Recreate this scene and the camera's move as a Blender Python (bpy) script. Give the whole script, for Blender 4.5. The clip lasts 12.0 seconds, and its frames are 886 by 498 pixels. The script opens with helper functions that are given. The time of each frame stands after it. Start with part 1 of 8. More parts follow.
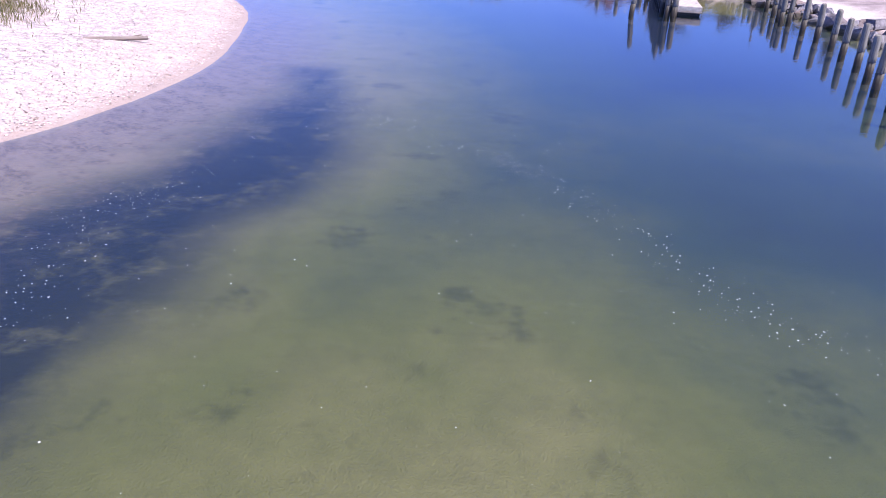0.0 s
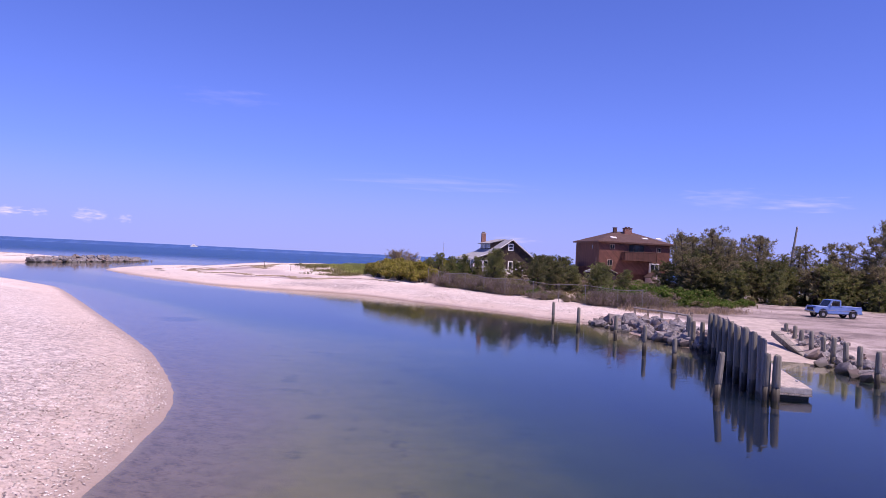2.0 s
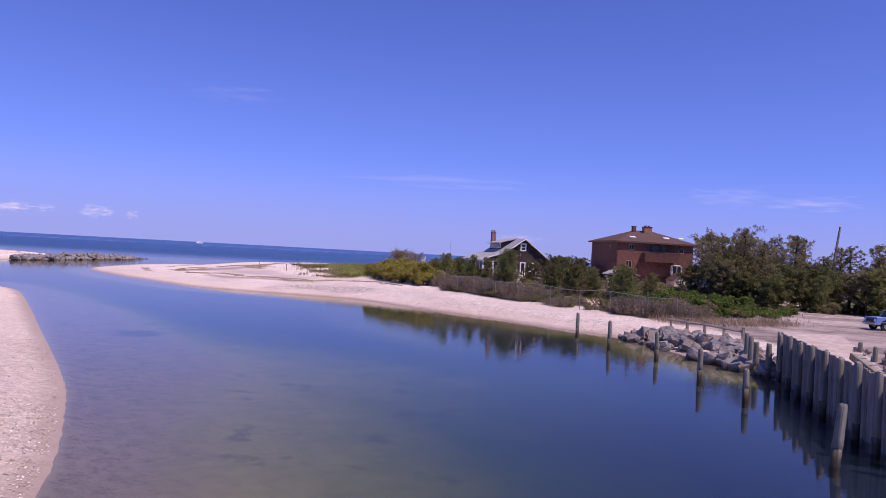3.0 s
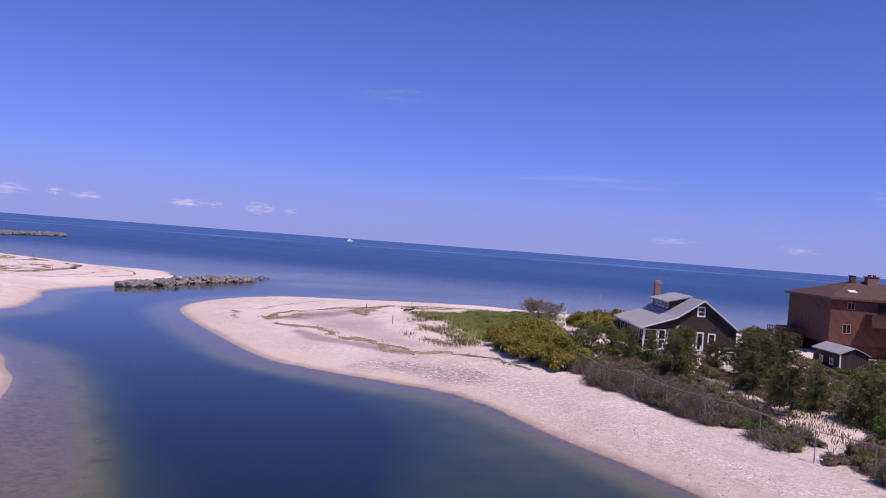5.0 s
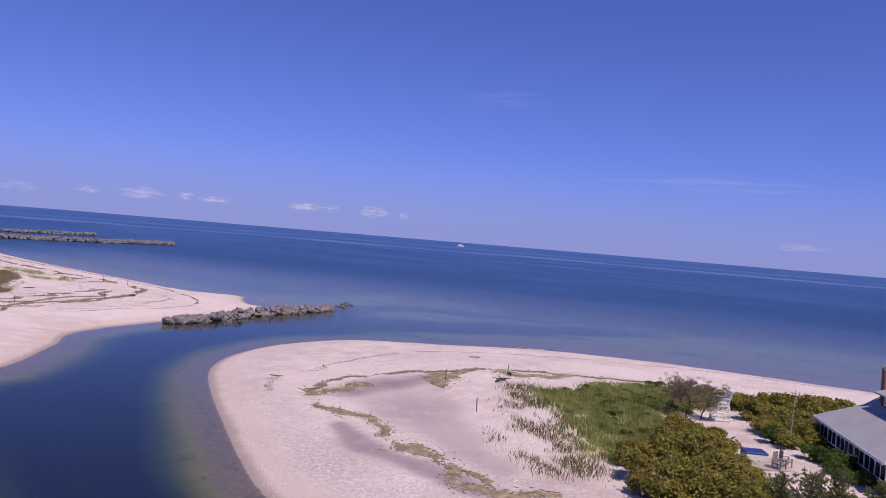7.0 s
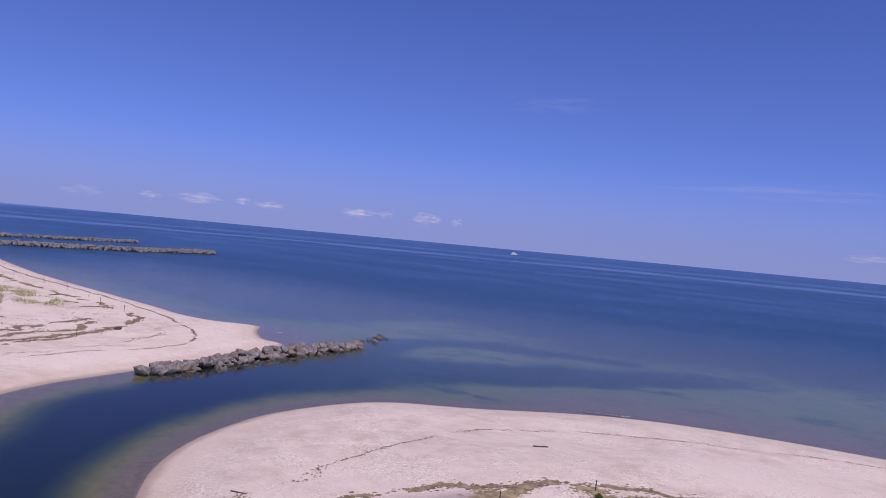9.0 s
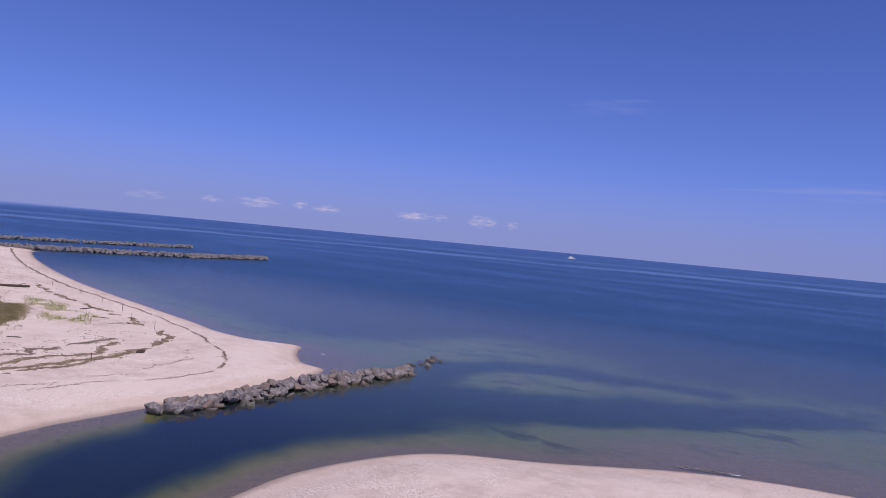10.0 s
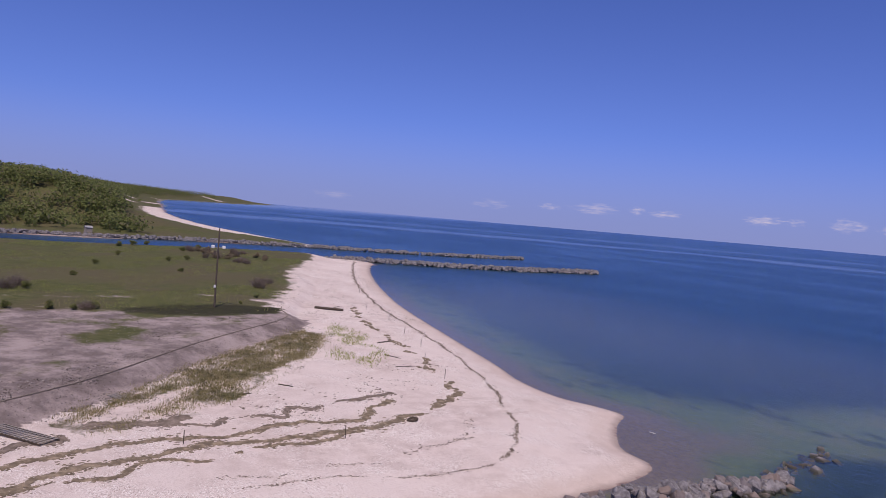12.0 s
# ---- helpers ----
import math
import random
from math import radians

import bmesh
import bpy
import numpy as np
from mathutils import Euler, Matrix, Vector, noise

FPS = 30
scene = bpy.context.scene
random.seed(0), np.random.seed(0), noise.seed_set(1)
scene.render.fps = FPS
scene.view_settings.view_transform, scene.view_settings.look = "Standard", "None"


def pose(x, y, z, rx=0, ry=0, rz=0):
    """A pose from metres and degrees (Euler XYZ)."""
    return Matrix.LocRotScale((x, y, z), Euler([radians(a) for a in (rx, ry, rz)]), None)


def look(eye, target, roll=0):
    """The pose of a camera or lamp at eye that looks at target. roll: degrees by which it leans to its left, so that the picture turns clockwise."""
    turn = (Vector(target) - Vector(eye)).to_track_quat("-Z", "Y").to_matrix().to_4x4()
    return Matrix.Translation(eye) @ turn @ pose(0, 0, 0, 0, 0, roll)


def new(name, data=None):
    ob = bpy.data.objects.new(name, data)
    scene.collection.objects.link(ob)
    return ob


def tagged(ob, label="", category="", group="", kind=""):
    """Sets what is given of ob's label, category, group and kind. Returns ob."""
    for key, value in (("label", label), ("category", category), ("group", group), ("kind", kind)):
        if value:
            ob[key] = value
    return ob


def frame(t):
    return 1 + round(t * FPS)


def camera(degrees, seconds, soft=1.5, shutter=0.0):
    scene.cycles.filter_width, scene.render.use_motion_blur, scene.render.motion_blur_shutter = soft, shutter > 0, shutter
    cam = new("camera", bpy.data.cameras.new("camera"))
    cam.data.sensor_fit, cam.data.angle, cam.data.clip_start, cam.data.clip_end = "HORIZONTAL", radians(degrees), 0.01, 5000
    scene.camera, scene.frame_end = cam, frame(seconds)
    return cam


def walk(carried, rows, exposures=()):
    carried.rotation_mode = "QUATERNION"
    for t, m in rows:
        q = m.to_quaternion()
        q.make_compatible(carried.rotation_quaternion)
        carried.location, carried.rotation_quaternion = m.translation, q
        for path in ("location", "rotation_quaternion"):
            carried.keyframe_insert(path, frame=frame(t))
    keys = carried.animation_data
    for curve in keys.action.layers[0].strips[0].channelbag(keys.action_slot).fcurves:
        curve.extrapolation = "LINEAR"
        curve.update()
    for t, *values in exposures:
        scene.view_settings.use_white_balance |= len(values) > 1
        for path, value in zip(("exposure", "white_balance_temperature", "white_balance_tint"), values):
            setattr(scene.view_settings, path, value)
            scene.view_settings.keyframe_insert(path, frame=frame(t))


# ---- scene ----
cam = camera(61.6, 12.0, soft=0.6)
PATH = [
    (0, (1.398, 0.319, 5.155), (1.315, 2.13, 4.309), 2.9),
    (0.5, (1.199, 3.083, 5.342), (1.094, 4.951, 4.637), 2.9),
    (1, (0.72, 6.173, 5.316), (0.605, 8.101, 4.798), 2.7),
    (1.5, (0.391, 9.49, 5.297), (0.256, 11.475, 5.095), 2.6),
    (2, (0.027, 13.01, 5.136), (-0.115, 15.005, 5.157), 2.8),
    (2.5, (-0.228, 16.916, 5.048), (-0.37, 18.911, 5.065), 2.9),
    (4.5, (-2.468, 39.043, 10.318), (-2.868, 41.003, 10.311), 3.9),
    (5, (-2.997, 45.57, 12.079), (-3.539, 47.495, 12.065), 4.3),
    (5.5, (-4.426, 52.047, 13.582), (-5.052, 53.947, 13.56), 4.4),
    (6, (-5.766, 58.989, 14.868), (-6.462, 60.864, 14.841), 4.4),
    (6.5, (-7.839, 65.458, 15.754), (-8.612, 67.303, 15.726), 4.6),
    (8.5, (-18.851, 91.408, 18.508), (-19.756, 93.191, 18.484), 5.0),
    (9, (-22.185, 97.312, 19.224), (-23.137, 99.071, 19.201), 5.3),
    (9.5, (-26.104, 103.838, 19.869), (-27.117, 105.562, 19.843), 5.2),
    (10, (-30.427, 110.24, 20.422), (-31.507, 111.923, 20.394), 5.3),
    (10.5, (-34.692, 116.232, 21.111), (-35.85, 117.862, 21.078), 5.3),
    (11, (-39.762, 122.491, 21.837), (-41.033, 124.034, 21.794), 5.3),
    (11.5, (-44.945, 128.323, 22.535), (-46.379, 129.716, 22.476), 5.1),
    (12, (-50.945, 133.965, 23.294), (-52.643, 135.018, 23.203), 4.8),
]
walk(cam, [(t, look(eye, target, roll)) for t, eye, target, roll in PATH],
     exposures=[(0, 1.32, 6500, 20), (0.5, 1.12, 6650, 23), (1.0, 1.1, 6900, 26), (1.5, 0.85, 7050, 31), (2.0, 0.6, 7150, 34), (2.5, 0.45, 7230, 33), (4.5, 0.22, 7180, 28), (6, 0.1, 7200, 26), (9, -0.05, 7210, 21), (12, -0.1, 7350, 19)])

# ---------------------------------------------------------------- world, sun
SUN_ELEV, SUN_AZ = radians(60), radians(123)      # azimuth from +y towards +x
world = bpy.data.worlds.new("sky_world")
scene.world = world
world.use_nodes = True
wn = world.node_tree
wn.nodes.clear()
sky = wn.nodes.new("ShaderNodeTexSky")
sky.sky_type = 'NISHITA'
sky.sun_disc = False
sky.sun_elevation = SUN_ELEV
sky.sun_rotation = SUN_AZ
sky.altitude = 3500
sky.air_density, sky.dust_density, sky.ozone_density = 1.0, 0.0, 5.0
bg = wn.nodes.new("ShaderNodeBackground")
bg.inputs["Strength"].default_value = 0.104
wo = wn.nodes.new("ShaderNodeOutputWorld")
tone = wn.nodes.new("ShaderNodeMix")
tone.data_type, tone.blend_type = 'RGBA', 'MULTIPLY'
tone.inputs[0].default_value = 1.0
tone.inputs[7].default_value = (0.735, 0.82, 1.38, 1)
geo = wn.nodes.new("ShaderNodeTexCoord")
split = wn.nodes.new("ShaderNodeSeparateXYZ")
wn.links.new(geo.outputs["Generated"], split.inputs[0])
lift = wn.nodes.new("ShaderNodeMath")          # softens the pale band at the horizon: z' = sqrt(z * z + 0.012)
lift.operation = 'MULTIPLY_ADD'
wn.links.new(split.outputs[2], lift.inputs[0])
wn.links.new(split.outputs[2], lift.inputs[1])
lift.inputs[2].default_value = 0.012
root = wn.nodes.new("ShaderNodeMath")
root.operation = 'SQRT'
wn.links.new(lift.outputs[0], root.inputs[0])
join = wn.nodes.new("ShaderNodeCombineXYZ")
for i, src in enumerate((split.outputs[0], split.outputs[1], root.outputs[0])):
    wn.links.new(src, join.inputs[i])
norm = wn.nodes.new("ShaderNodeVectorMath")
norm.operation = 'NORMALIZE'
wn.links.new(join.outputs[0], norm.inputs[0])
wn.links.new(norm.outputs[0], sky.inputs["Vector"])
# clearer, deeper blue higher up
climb = wn.nodes.new("ShaderNodeMapRange")
for i, v in enumerate((0.0, 0.04, 0.32, 0.0, 1.0)):
    climb.inputs[i].default_value = v
wn.links.new(split.outputs[2], climb.inputs[0])
hue = wn.nodes.new("ShaderNodeMix")
hue.data_type = 'RGBA'
hue.inputs[6].default_value, hue.inputs[7].default_value = (0.735, 0.82, 1.38, 1), (0.64, 0.785, 1.44, 1)
wn.links.new(climb.outputs[0], hue.inputs[0])
wn.links.new(hue.outputs[2], tone.inputs[7])
wn.links.new(sky.outputs["Color"], tone.inputs[6])
# thin grey-violet sea haze at the horizon
rise = wn.nodes.new("ShaderNodeMapRange")
rise.interpolation_type = 'SMOOTHSTEP'
for i, v in enumerate((0.0, -0.01, 0.13, 0.78, 0.0)):
    rise.inputs[i].default_value = v
wn.links.new(split.outputs[2], rise.inputs[0])
haze = wn.nodes.new("ShaderNodeMix")
haze.data_type = 'RGBA'
haze.inputs[7].default_value = (2.35, 2.85, 5.5, 1)
wn.links.new(rise.outputs[0], haze.inputs[0])
wn.links.new(tone.outputs[2], haze.inputs[6])
wn.links.new(haze.outputs[2], bg.inputs["Color"])
wn.links.new(bg.outputs["Background"], wo.inputs["Surface"])

sun_dir = Vector((math.sin(SUN_AZ) * math.cos(SUN_ELEV), math.cos(SUN_AZ) * math.cos(SUN_ELEV), math.sin(SUN_ELEV)))
sun_data = bpy.data.lights.new("sun", 'SUN')
sun_data.energy, sun_data.angle, sun_data.color = 3.3, radians(0.5), (1.0, 0.95, 0.88)
sun_ob = new("sun", sun_data)
sun_ob.matrix_world = look(sun_dir * 100, (0, 0, 0))

# ---------------------------------------------------------------- materials
class Nodes:
    """A small helper to write node trees."""
    def __init__(self, name):
        self.mat = bpy.data.materials.new(name)
        self.mat.use_nodes = True
        self.t = self.mat.node_tree
        self.t.nodes.clear()
        self.out = self.t.nodes.new("ShaderNodeOutputMaterial")

    def n(self, kind, **inputs):
        node = self.t.nodes.new(kind)
        for key, value in inputs.items():
            self.put(node, key.replace("_", " "), value)
        return node

    def put(self, node, key, value):
        sock = node.inputs[int(key)] if key.isdigit() else node.inputs[key]
        if isinstance(value, bpy.types.NodeSocket):
            self.t.links.new(value, sock)
        else:
            sock.default_value = value

    def coords(self, which="Object"):
        return self.n("ShaderNodeTexCoord").outputs[which]

    def position(self):
        return self.n("ShaderNodeNewGeometry").outputs["Position"]

    def scaled(self, vec, sx, sy, sz, rot=(0, 0, 0)):
        m = self.n("ShaderNodeMapping")
        self.put(m, "Vector", vec)
        m.inputs["Scale"].default_value = (sx, sy, sz)
        m.inputs["Rotation"].default_value = rot
        return m.outputs["Vector"]

    def noise(self, vec, scale, detail=4.0, rough=0.6, out="Fac"):
        k = self.n("ShaderNodeTexNoise", Scale=scale, Detail=detail, Roughness=rough)
        self.put(k, "Vector", vec)
        return k.outputs[out]

    def voronoi(self, vec, scale, out="Distance"):
        k = self.n("ShaderNodeTexVoronoi", Scale=scale)
        self.put(k, "Vector", vec)
        return k.outputs[out]

    def ramp(self, fac, stops):
        r = self.n("ShaderNodeValToRGB")
        self.put(r, "Fac", fac)
        e = r.color_ramp.elements
        while len(e) < len(stops):
            e.new(0.5)
        for el, (p, c) in zip(e, stops):
            el.position = p
            el.color = (*c, 1) if not isinstance(c, (int, float)) else (c, c, c, 1)
        return r.outputs["Color"]

    def mix(self, fac, a, b, mode='MIX'):
        m = self.n("ShaderNodeMix")
        m.data_type, m.blend_type = 'RGBA', mode
        for sock, v in ((m.inputs[0], fac), (m.inputs[6], a), (m.inputs[7], b)):
            if isinstance(v, bpy.types.NodeSocket):
                self.t.links.new(v, sock)
            elif isinstance(v, (int, float)):
                sock.default_value = v
            else:
                sock.default_value = (*v, 1)
        return m.outputs[2]

    def math(self, op, a, b=0.0, c=0.0, clamp=False):
        m = self.n("ShaderNodeMath")
        m.operation, m.use_clamp = op, clamp
        for i, v in enumerate((a, b, c)):
            self.put(m, str(i), v)
        return m.outputs[0]

    def rng(self, v, a, b, c=0.0, d=1.0, smooth=True):
        m = self.n("ShaderNodeMapRange")
        m.interpolation_type = 'SMOOTHSTEP' if smooth else 'LINEAR'
        for i, x in enumerate((v, a, b, c, d)):
            self.put(m, str(i), x)
        return m.outputs[0]

    def attr(self, name):
        a = self.n("ShaderNodeAttribute")
        a.attribute_name = name
        return a.outputs["Fac"]

    def bump(self, height, strength=0.5, dist=0.05):
        b = self.n("ShaderNodeBump", Strength=strength, Distance=dist)
        self.put(b, "Height", height)
        return b.outputs["Normal"]

    def finish(self, color, rough=0.8, normal=None, metal=0.0, spec=0.3):
        p = self.n("ShaderNodeBsdfPrincipled")
        for key, v in (("Base Color", color if isinstance(color, bpy.types.NodeSocket) else (*color, 1)), ("Roughness", rough),
                       ("Metallic", metal), ("Specular IOR Level", spec)):
            self.put(p, key, v)
        if normal is not None:
            self.put(p, "Normal", normal)
        self.t.links.new(p.outputs[0], self.out.inputs["Surface"])
        self.p = p
        return self.mat


def plain(name, color, rough=0.6, var=0.15, scale=3.0, metal=0.0, spec=0.4, bump=0.2):
    """Paint, plastic or metal with a little unevenness and grime."""
    k = Nodes(name)
    v = k.coords()
    f = k.noise(v, scale, 5)
    g = k.noise(v, scale * 9, 3)
    c = k.mix(k.rng(f, 0.35, 0.75), tuple(x * (1 - var) for x in color), tuple(min(1, x * (1 + var * 0.6)) for x in color))
    c = k.mix(k.math('MULTIPLY', k.rng(g, 0.55, 0.8), var), c, tuple(x * 0.45 for x in color))
    return k.finish(c, rough, k.bump(g, bump, 0.01), metal, spec)


def timber(name, light, dark, grain=(18, 18, 1.2), rough=0.85):
    """Weathered wood: streaks along z, cracks, patchy greying."""
    k = Nodes(name)
    v = k.coords()
    info = k.n("ShaderNodeObjectInfo").outputs["Random"]
    shift = k.n("ShaderNodeVectorMath")
    k.put(shift, "0", v)
    comb = k.n("ShaderNodeCombineXYZ")
    for i in "012":
        k.put(comb, i, k.math('MULTIPLY', info, 37.0))
    k.put(shift, "1", comb.outputs[0])
    w = shift.outputs[0]
    s = k.noise(k.scaled(w, *grain), 1.0, 6, 0.65)
    big = k.noise(w, 0.9, 3)
    c = k.mix(k.rng(s, 0.3, 0.7), dark, light)
    c = k.mix(k.math('MULTIPLY', k.rng(big, 0.4, 0.75), 0.55), c, tuple(0.5 * (a + b) * 0.8 for a, b in zip(light, dark)))
    c = k.mix(k.math('MULTIPLY', info, 0.3), c, tuple(x * 0.6 for x in light))
    crack = k.rng(k.noise(k.scaled(w, grain[0] * 2.2, grain[1] * 2.2, grain[2] * 0.4), 1.0, 2), 0.62, 0.68)
    c = k.mix(k.math('MULTIPLY', crack, 0.6), c, tuple(x * 0.3 for x in dark))
    return k.finish(c, rough, k.bump(k.math('SUBTRACT', s, crack), 0.6, 0.02), 0, 0.2)


def tide_timber(name, dry_light, dry_dark):
    """Pile foot: dark and wet below, fading unevenly into dry grey wood."""
    k = Nodes(name)
    v = k.coords()
    s = k.noise(k.scaled(v, 18, 18, 1.2), 1.0, 6, 0.65)
    xyz = k.n("ShaderNodeSeparateXYZ")
    k.put(xyz, "0", k.position())
    z = k.math('ADD', xyz.outputs[2], k.math('MULTIPLY', k.math('SUBTRACT', k.noise(k.scaled(v, 6, 6, 1.5), 1.0, 3), 0.5), 0.5))
    dry = k.mix(k.rng(s, 0.3, 0.7), dry_dark, dry_light)
    wet = k.mix(k.rng(s, 0.3, 0.7), (0.022, 0.019, 0.014), (0.058, 0.049, 0.036))
    c = k.mix(k.rng(z, 0.18, 0.85), wet, dry)
    return k.finish(c, k.rng(z, 0.1, 0.5, 0.45, 0.85), k.bump(s, 0.6, 0.02), 0, 0.25)


def leafy(name, base, tip, dead=None, amount=0.25, glow=0.25):
    """Foliage whose tone changes from leaf to leaf and from clump to clump."""
    k = Nodes(name)
    isl = k.n("ShaderNodeNewGeometry").outputs["Random Per Island"]
    f = k.noise(k.position(), 0.9, 3)
    c = k.mix(isl, base, tip)
    c = k.mix(k.rng(f, 0.4, 0.7), c, tuple(0.62 * x for x in base))
    if dead:
        c = k.mix(k.math('GREATER_THAN', k.math('FRACT', k.math('MULTIPLY', isl, 13.7)), 1 - amount), c, dead)
    d = k.n("ShaderNodeBsdfDiffuse")
    k.put(d, "Color", c)
    tr = k.n("ShaderNodeBsdfTranslucent")
    k.put(tr, "Color", c)
    m = k.n("ShaderNodeMixShader")
    k.put(m, "0", glow)
    k.t.links.new(d.outputs[0], m.inputs[1])
    k.t.links.new(tr.outputs[0], m.inputs[2])
    k.t.links.new(m.outputs[0], k.out.inputs["Surface"])
    return k.mat


def stone(name, a, b, c3):
    k = Nodes(name)
    v = k.coords()
    info = k.n("ShaderNodeObjectInfo").outputs["Random"]
    isl = k.n("ShaderNodeNewGeometry").outputs["Random Per Island"]
    r = k.math('FRACT', k.math('ADD', info, k.math('MULTIPLY', isl, 0.0)))
    f = k.noise(v, 2.2, 6, 0.65)
    g = k.noise(v, 22.0, 4, 0.7)
    c = k.mix(k.rng(f, 0.32, 0.7), a, b)
    c = k.mix(k.rng(r, 0.55, 0.95), c, c3)
    c = k.mix(k.math('MULTIPLY', k.rng(g, 0.55, 0.75), 0.5), c, tuple(x * 0.45 for x in a))
    z = k.n("ShaderNodeSeparateXYZ")
    k.put(z, "0", k.position())
    wet = k.rng(k.math('ADD', z.outputs[2], k.math('MULTIPLY', f, -0.3)), -0.04, 0.14, 1.0, 0.0)
    c = k.mix(k.math('MULTIPLY', wet, 0.75), c, (0.055, 0.05, 0.032))
    return k.finish(c, k.math('SUBTRACT', 0.85, k.math('MULTIPLY', wet, 0.4)), k.bump(k.math('ADD', f, k.math('MULTIPLY', g, 0.4)), 0.7, 0.08), 0, 0.3)


def ground_material():
    k = Nodes("sand_and_soil")
    p = k.position()
    xyz = k.n("ShaderNodeSeparateXYZ")
    k.put(xyz, "0", p)
    z = xyz.outputs[2]
    big = k.noise(p, 0.06, 4)
    mid = k.noise(p, 0.5, 5)
    fine = k.noise(p, 6.0, 5, 0.7)
    grit = k.noise(p, 26.0, 3, 0.8)
    cell = k.voronoi(p, 13.0, "Color")
    cellv = k.n("ShaderNodeSeparateColor")
    k.put(cellv, "0", cell)
    # dry sand with shell hash and pebbles
    sand = k.mix(k.rng(mid, 0.3, 0.7), (0.58, 0.47, 0.42), (0.74, 0.63, 0.575))
    sand = k.mix(k.rng(big, 0.4, 0.65), sand, (0.755, 0.65, 0.595))
    shell = k.rng(k.noise(p, 0.22, 4, 0.65), 0.44, 0.62)
    speck = k.math('MULTIPLY', k.rng(cellv.outputs[0], 0.62, 0.7), k.math('ADD', 0.2, k.math('MULTIPLY', shell, 0.65)))
    sand = k.mix(speck, sand, (0.90, 0.85, 0.80))
    dark = k.math('MULTIPLY', k.rng(cellv.outputs[1], 0.80, 0.86), k.math('ADD', 0.2, k.math('MULTIPLY', shell, 0.5)))
    sand = k.mix(dark, sand, (0.34, 0.255, 0.21))
    sand = k.mix(k.math('MULTIPLY', k.rng(fine, 0.45, 0.75), 0.3), sand, (0.40, 0.31, 0.26))
    # grey-violet pebble drifts
    sand = k.mix(k.math('MULTIPLY', k.rng(k.attr("silt"), 0.0, 0.55), k.rng(k.noise(p, 0.45, 5, 0.65), 0.2, 0.55, 0.5, 1.0)), sand, k.mix(k.attr("silt"), (0.62, 0.52, 0.50), (0.24, 0.19, 0.205)))
    peb = k.math('MULTIPLY', k.attr("pebble"), k.rng(k.noise(p, 3.2, 5, 0.75), 0.38, 0.6))
    sand = k.mix(peb, sand, k.mix(cellv.outputs[2], (0.20, 0.165, 0.16), (0.47, 0.40, 0.38)))
    # damp foot of the beach
    edge = k.math('ADD', z, k.math('MULTIPLY', k.math('SUBTRACT', mid, 0.5), 0.16))
    low = k.rng(edge, 0.30, 0.62, 1.0, 0.0)
    sand = k.mix(k.math('MULTIPLY', low, 0.5), sand, (0.60, 0.475, 0.405))
    wet = k.rng(edge, 0.02, 0.22, 1.0, 0.0)
    sand = k.mix(k.math('MULTIPLY', wet, 0.75), sand, (0.34, 0.26, 0.215))
    # turf, gravel, soil
    gm = k.math('ADD', k.attr("grass"), k.math('MULTIPLY', k.math('SUBTRACT', k.noise(p, 0.16, 5, 0.7), 0.5), 1.3))
    turf = k.mix(k.rng(mid, 0.35, 0.68), (0.074, 0.086, 0.028), (0.128, 0.125, 0.05))
    turf = k.mix(k.rng(k.noise(p, 0.035, 4), 0.42, 0.62), turf, (0.115, 0.10, 0.052))
    turf = k.mix(k.math('MULTIPLY', k.rng(fine, 0.45, 0.7), 0.5), turf, (0.06, 0.062, 0.02))
    turf = k.mix(k.math('MULTIPLY', k.attr("moss"), k.rng(mid, 0.2, 0.6, 0.7, 1.0)), turf, (0.038, 0.036, 0.016))
    gr = k.math('ADD', k.attr("gravel"), k.math('MULTIPLY', k.math('SUBTRACT', mid, 0.5), 0.7))
    patchy = k.noise(p, 0.2, 6, 0.7)
    grav = k.mix(k.rng(patchy, 0.36, 0.64), (0.19, 0.152, 0.142), (0.42, 0.345, 0.325))
    grav = k.mix(k.math('MULTIPLY', k.rng(grit, 0.5, 0.7), 0.5), grav, (0.13, 0.105, 0.09))
    col = k.mix(k.math('MULTIPLY', k.rng(gr, 0.4, 0.7), k.math('GREATER_THAN', k.attr("gravel"), 0.01)), sand, grav)
    col = k.mix(k.math('MULTIPLY', k.rng(gm, 0.4, 0.65), k.math('GREATER_THAN', k.attr("grass"), 0.01)), col, turf)
    # bed under water: pale sand, then silt and weed in the channels
    depth = k.math('ADD', k.attr("depth"), k.math('MULTIPLY', k.math('SUBTRACT', k.noise(p, 0.35, 5, 0.65), 0.5), k.rng(k.attr("depth"), 0.1, 0.7, 0.12, 0.55)))
    bed = k.ramp(k.math('DIVIDE', depth, 3.0), [(0.0, (0.36, 0.255, 0.23)), (0.085, (0.315, 0.24, 0.205)), (0.18, (0.285, 0.242, 0.125)), (0.34, (0.15, 0.148, 0.056)),
                                                (0.50, (0.045, 0.066, 0.052)), (0.72, (0.006, 0.012, 0.045))])
    weed = k.math('MULTIPLY', k.rng(k.noise(p, 0.55, 5, 0.7), 0.56, 0.68), k.rng(depth, 0.2, 0.6))
    bed = k.mix(k.math('MULTIPLY', weed, 0.45), bed, (0.022, 0.026, 0.018))
    spot = k.math('MULTIPLY', k.rng(k.noise(k.scaled(p, 1.0, 0.6, 1.0), 1.1, 3), 0.66, 0.76), 0.3)
    bed = k.mix(spot, bed, (0.035, 0.035, 0.022))
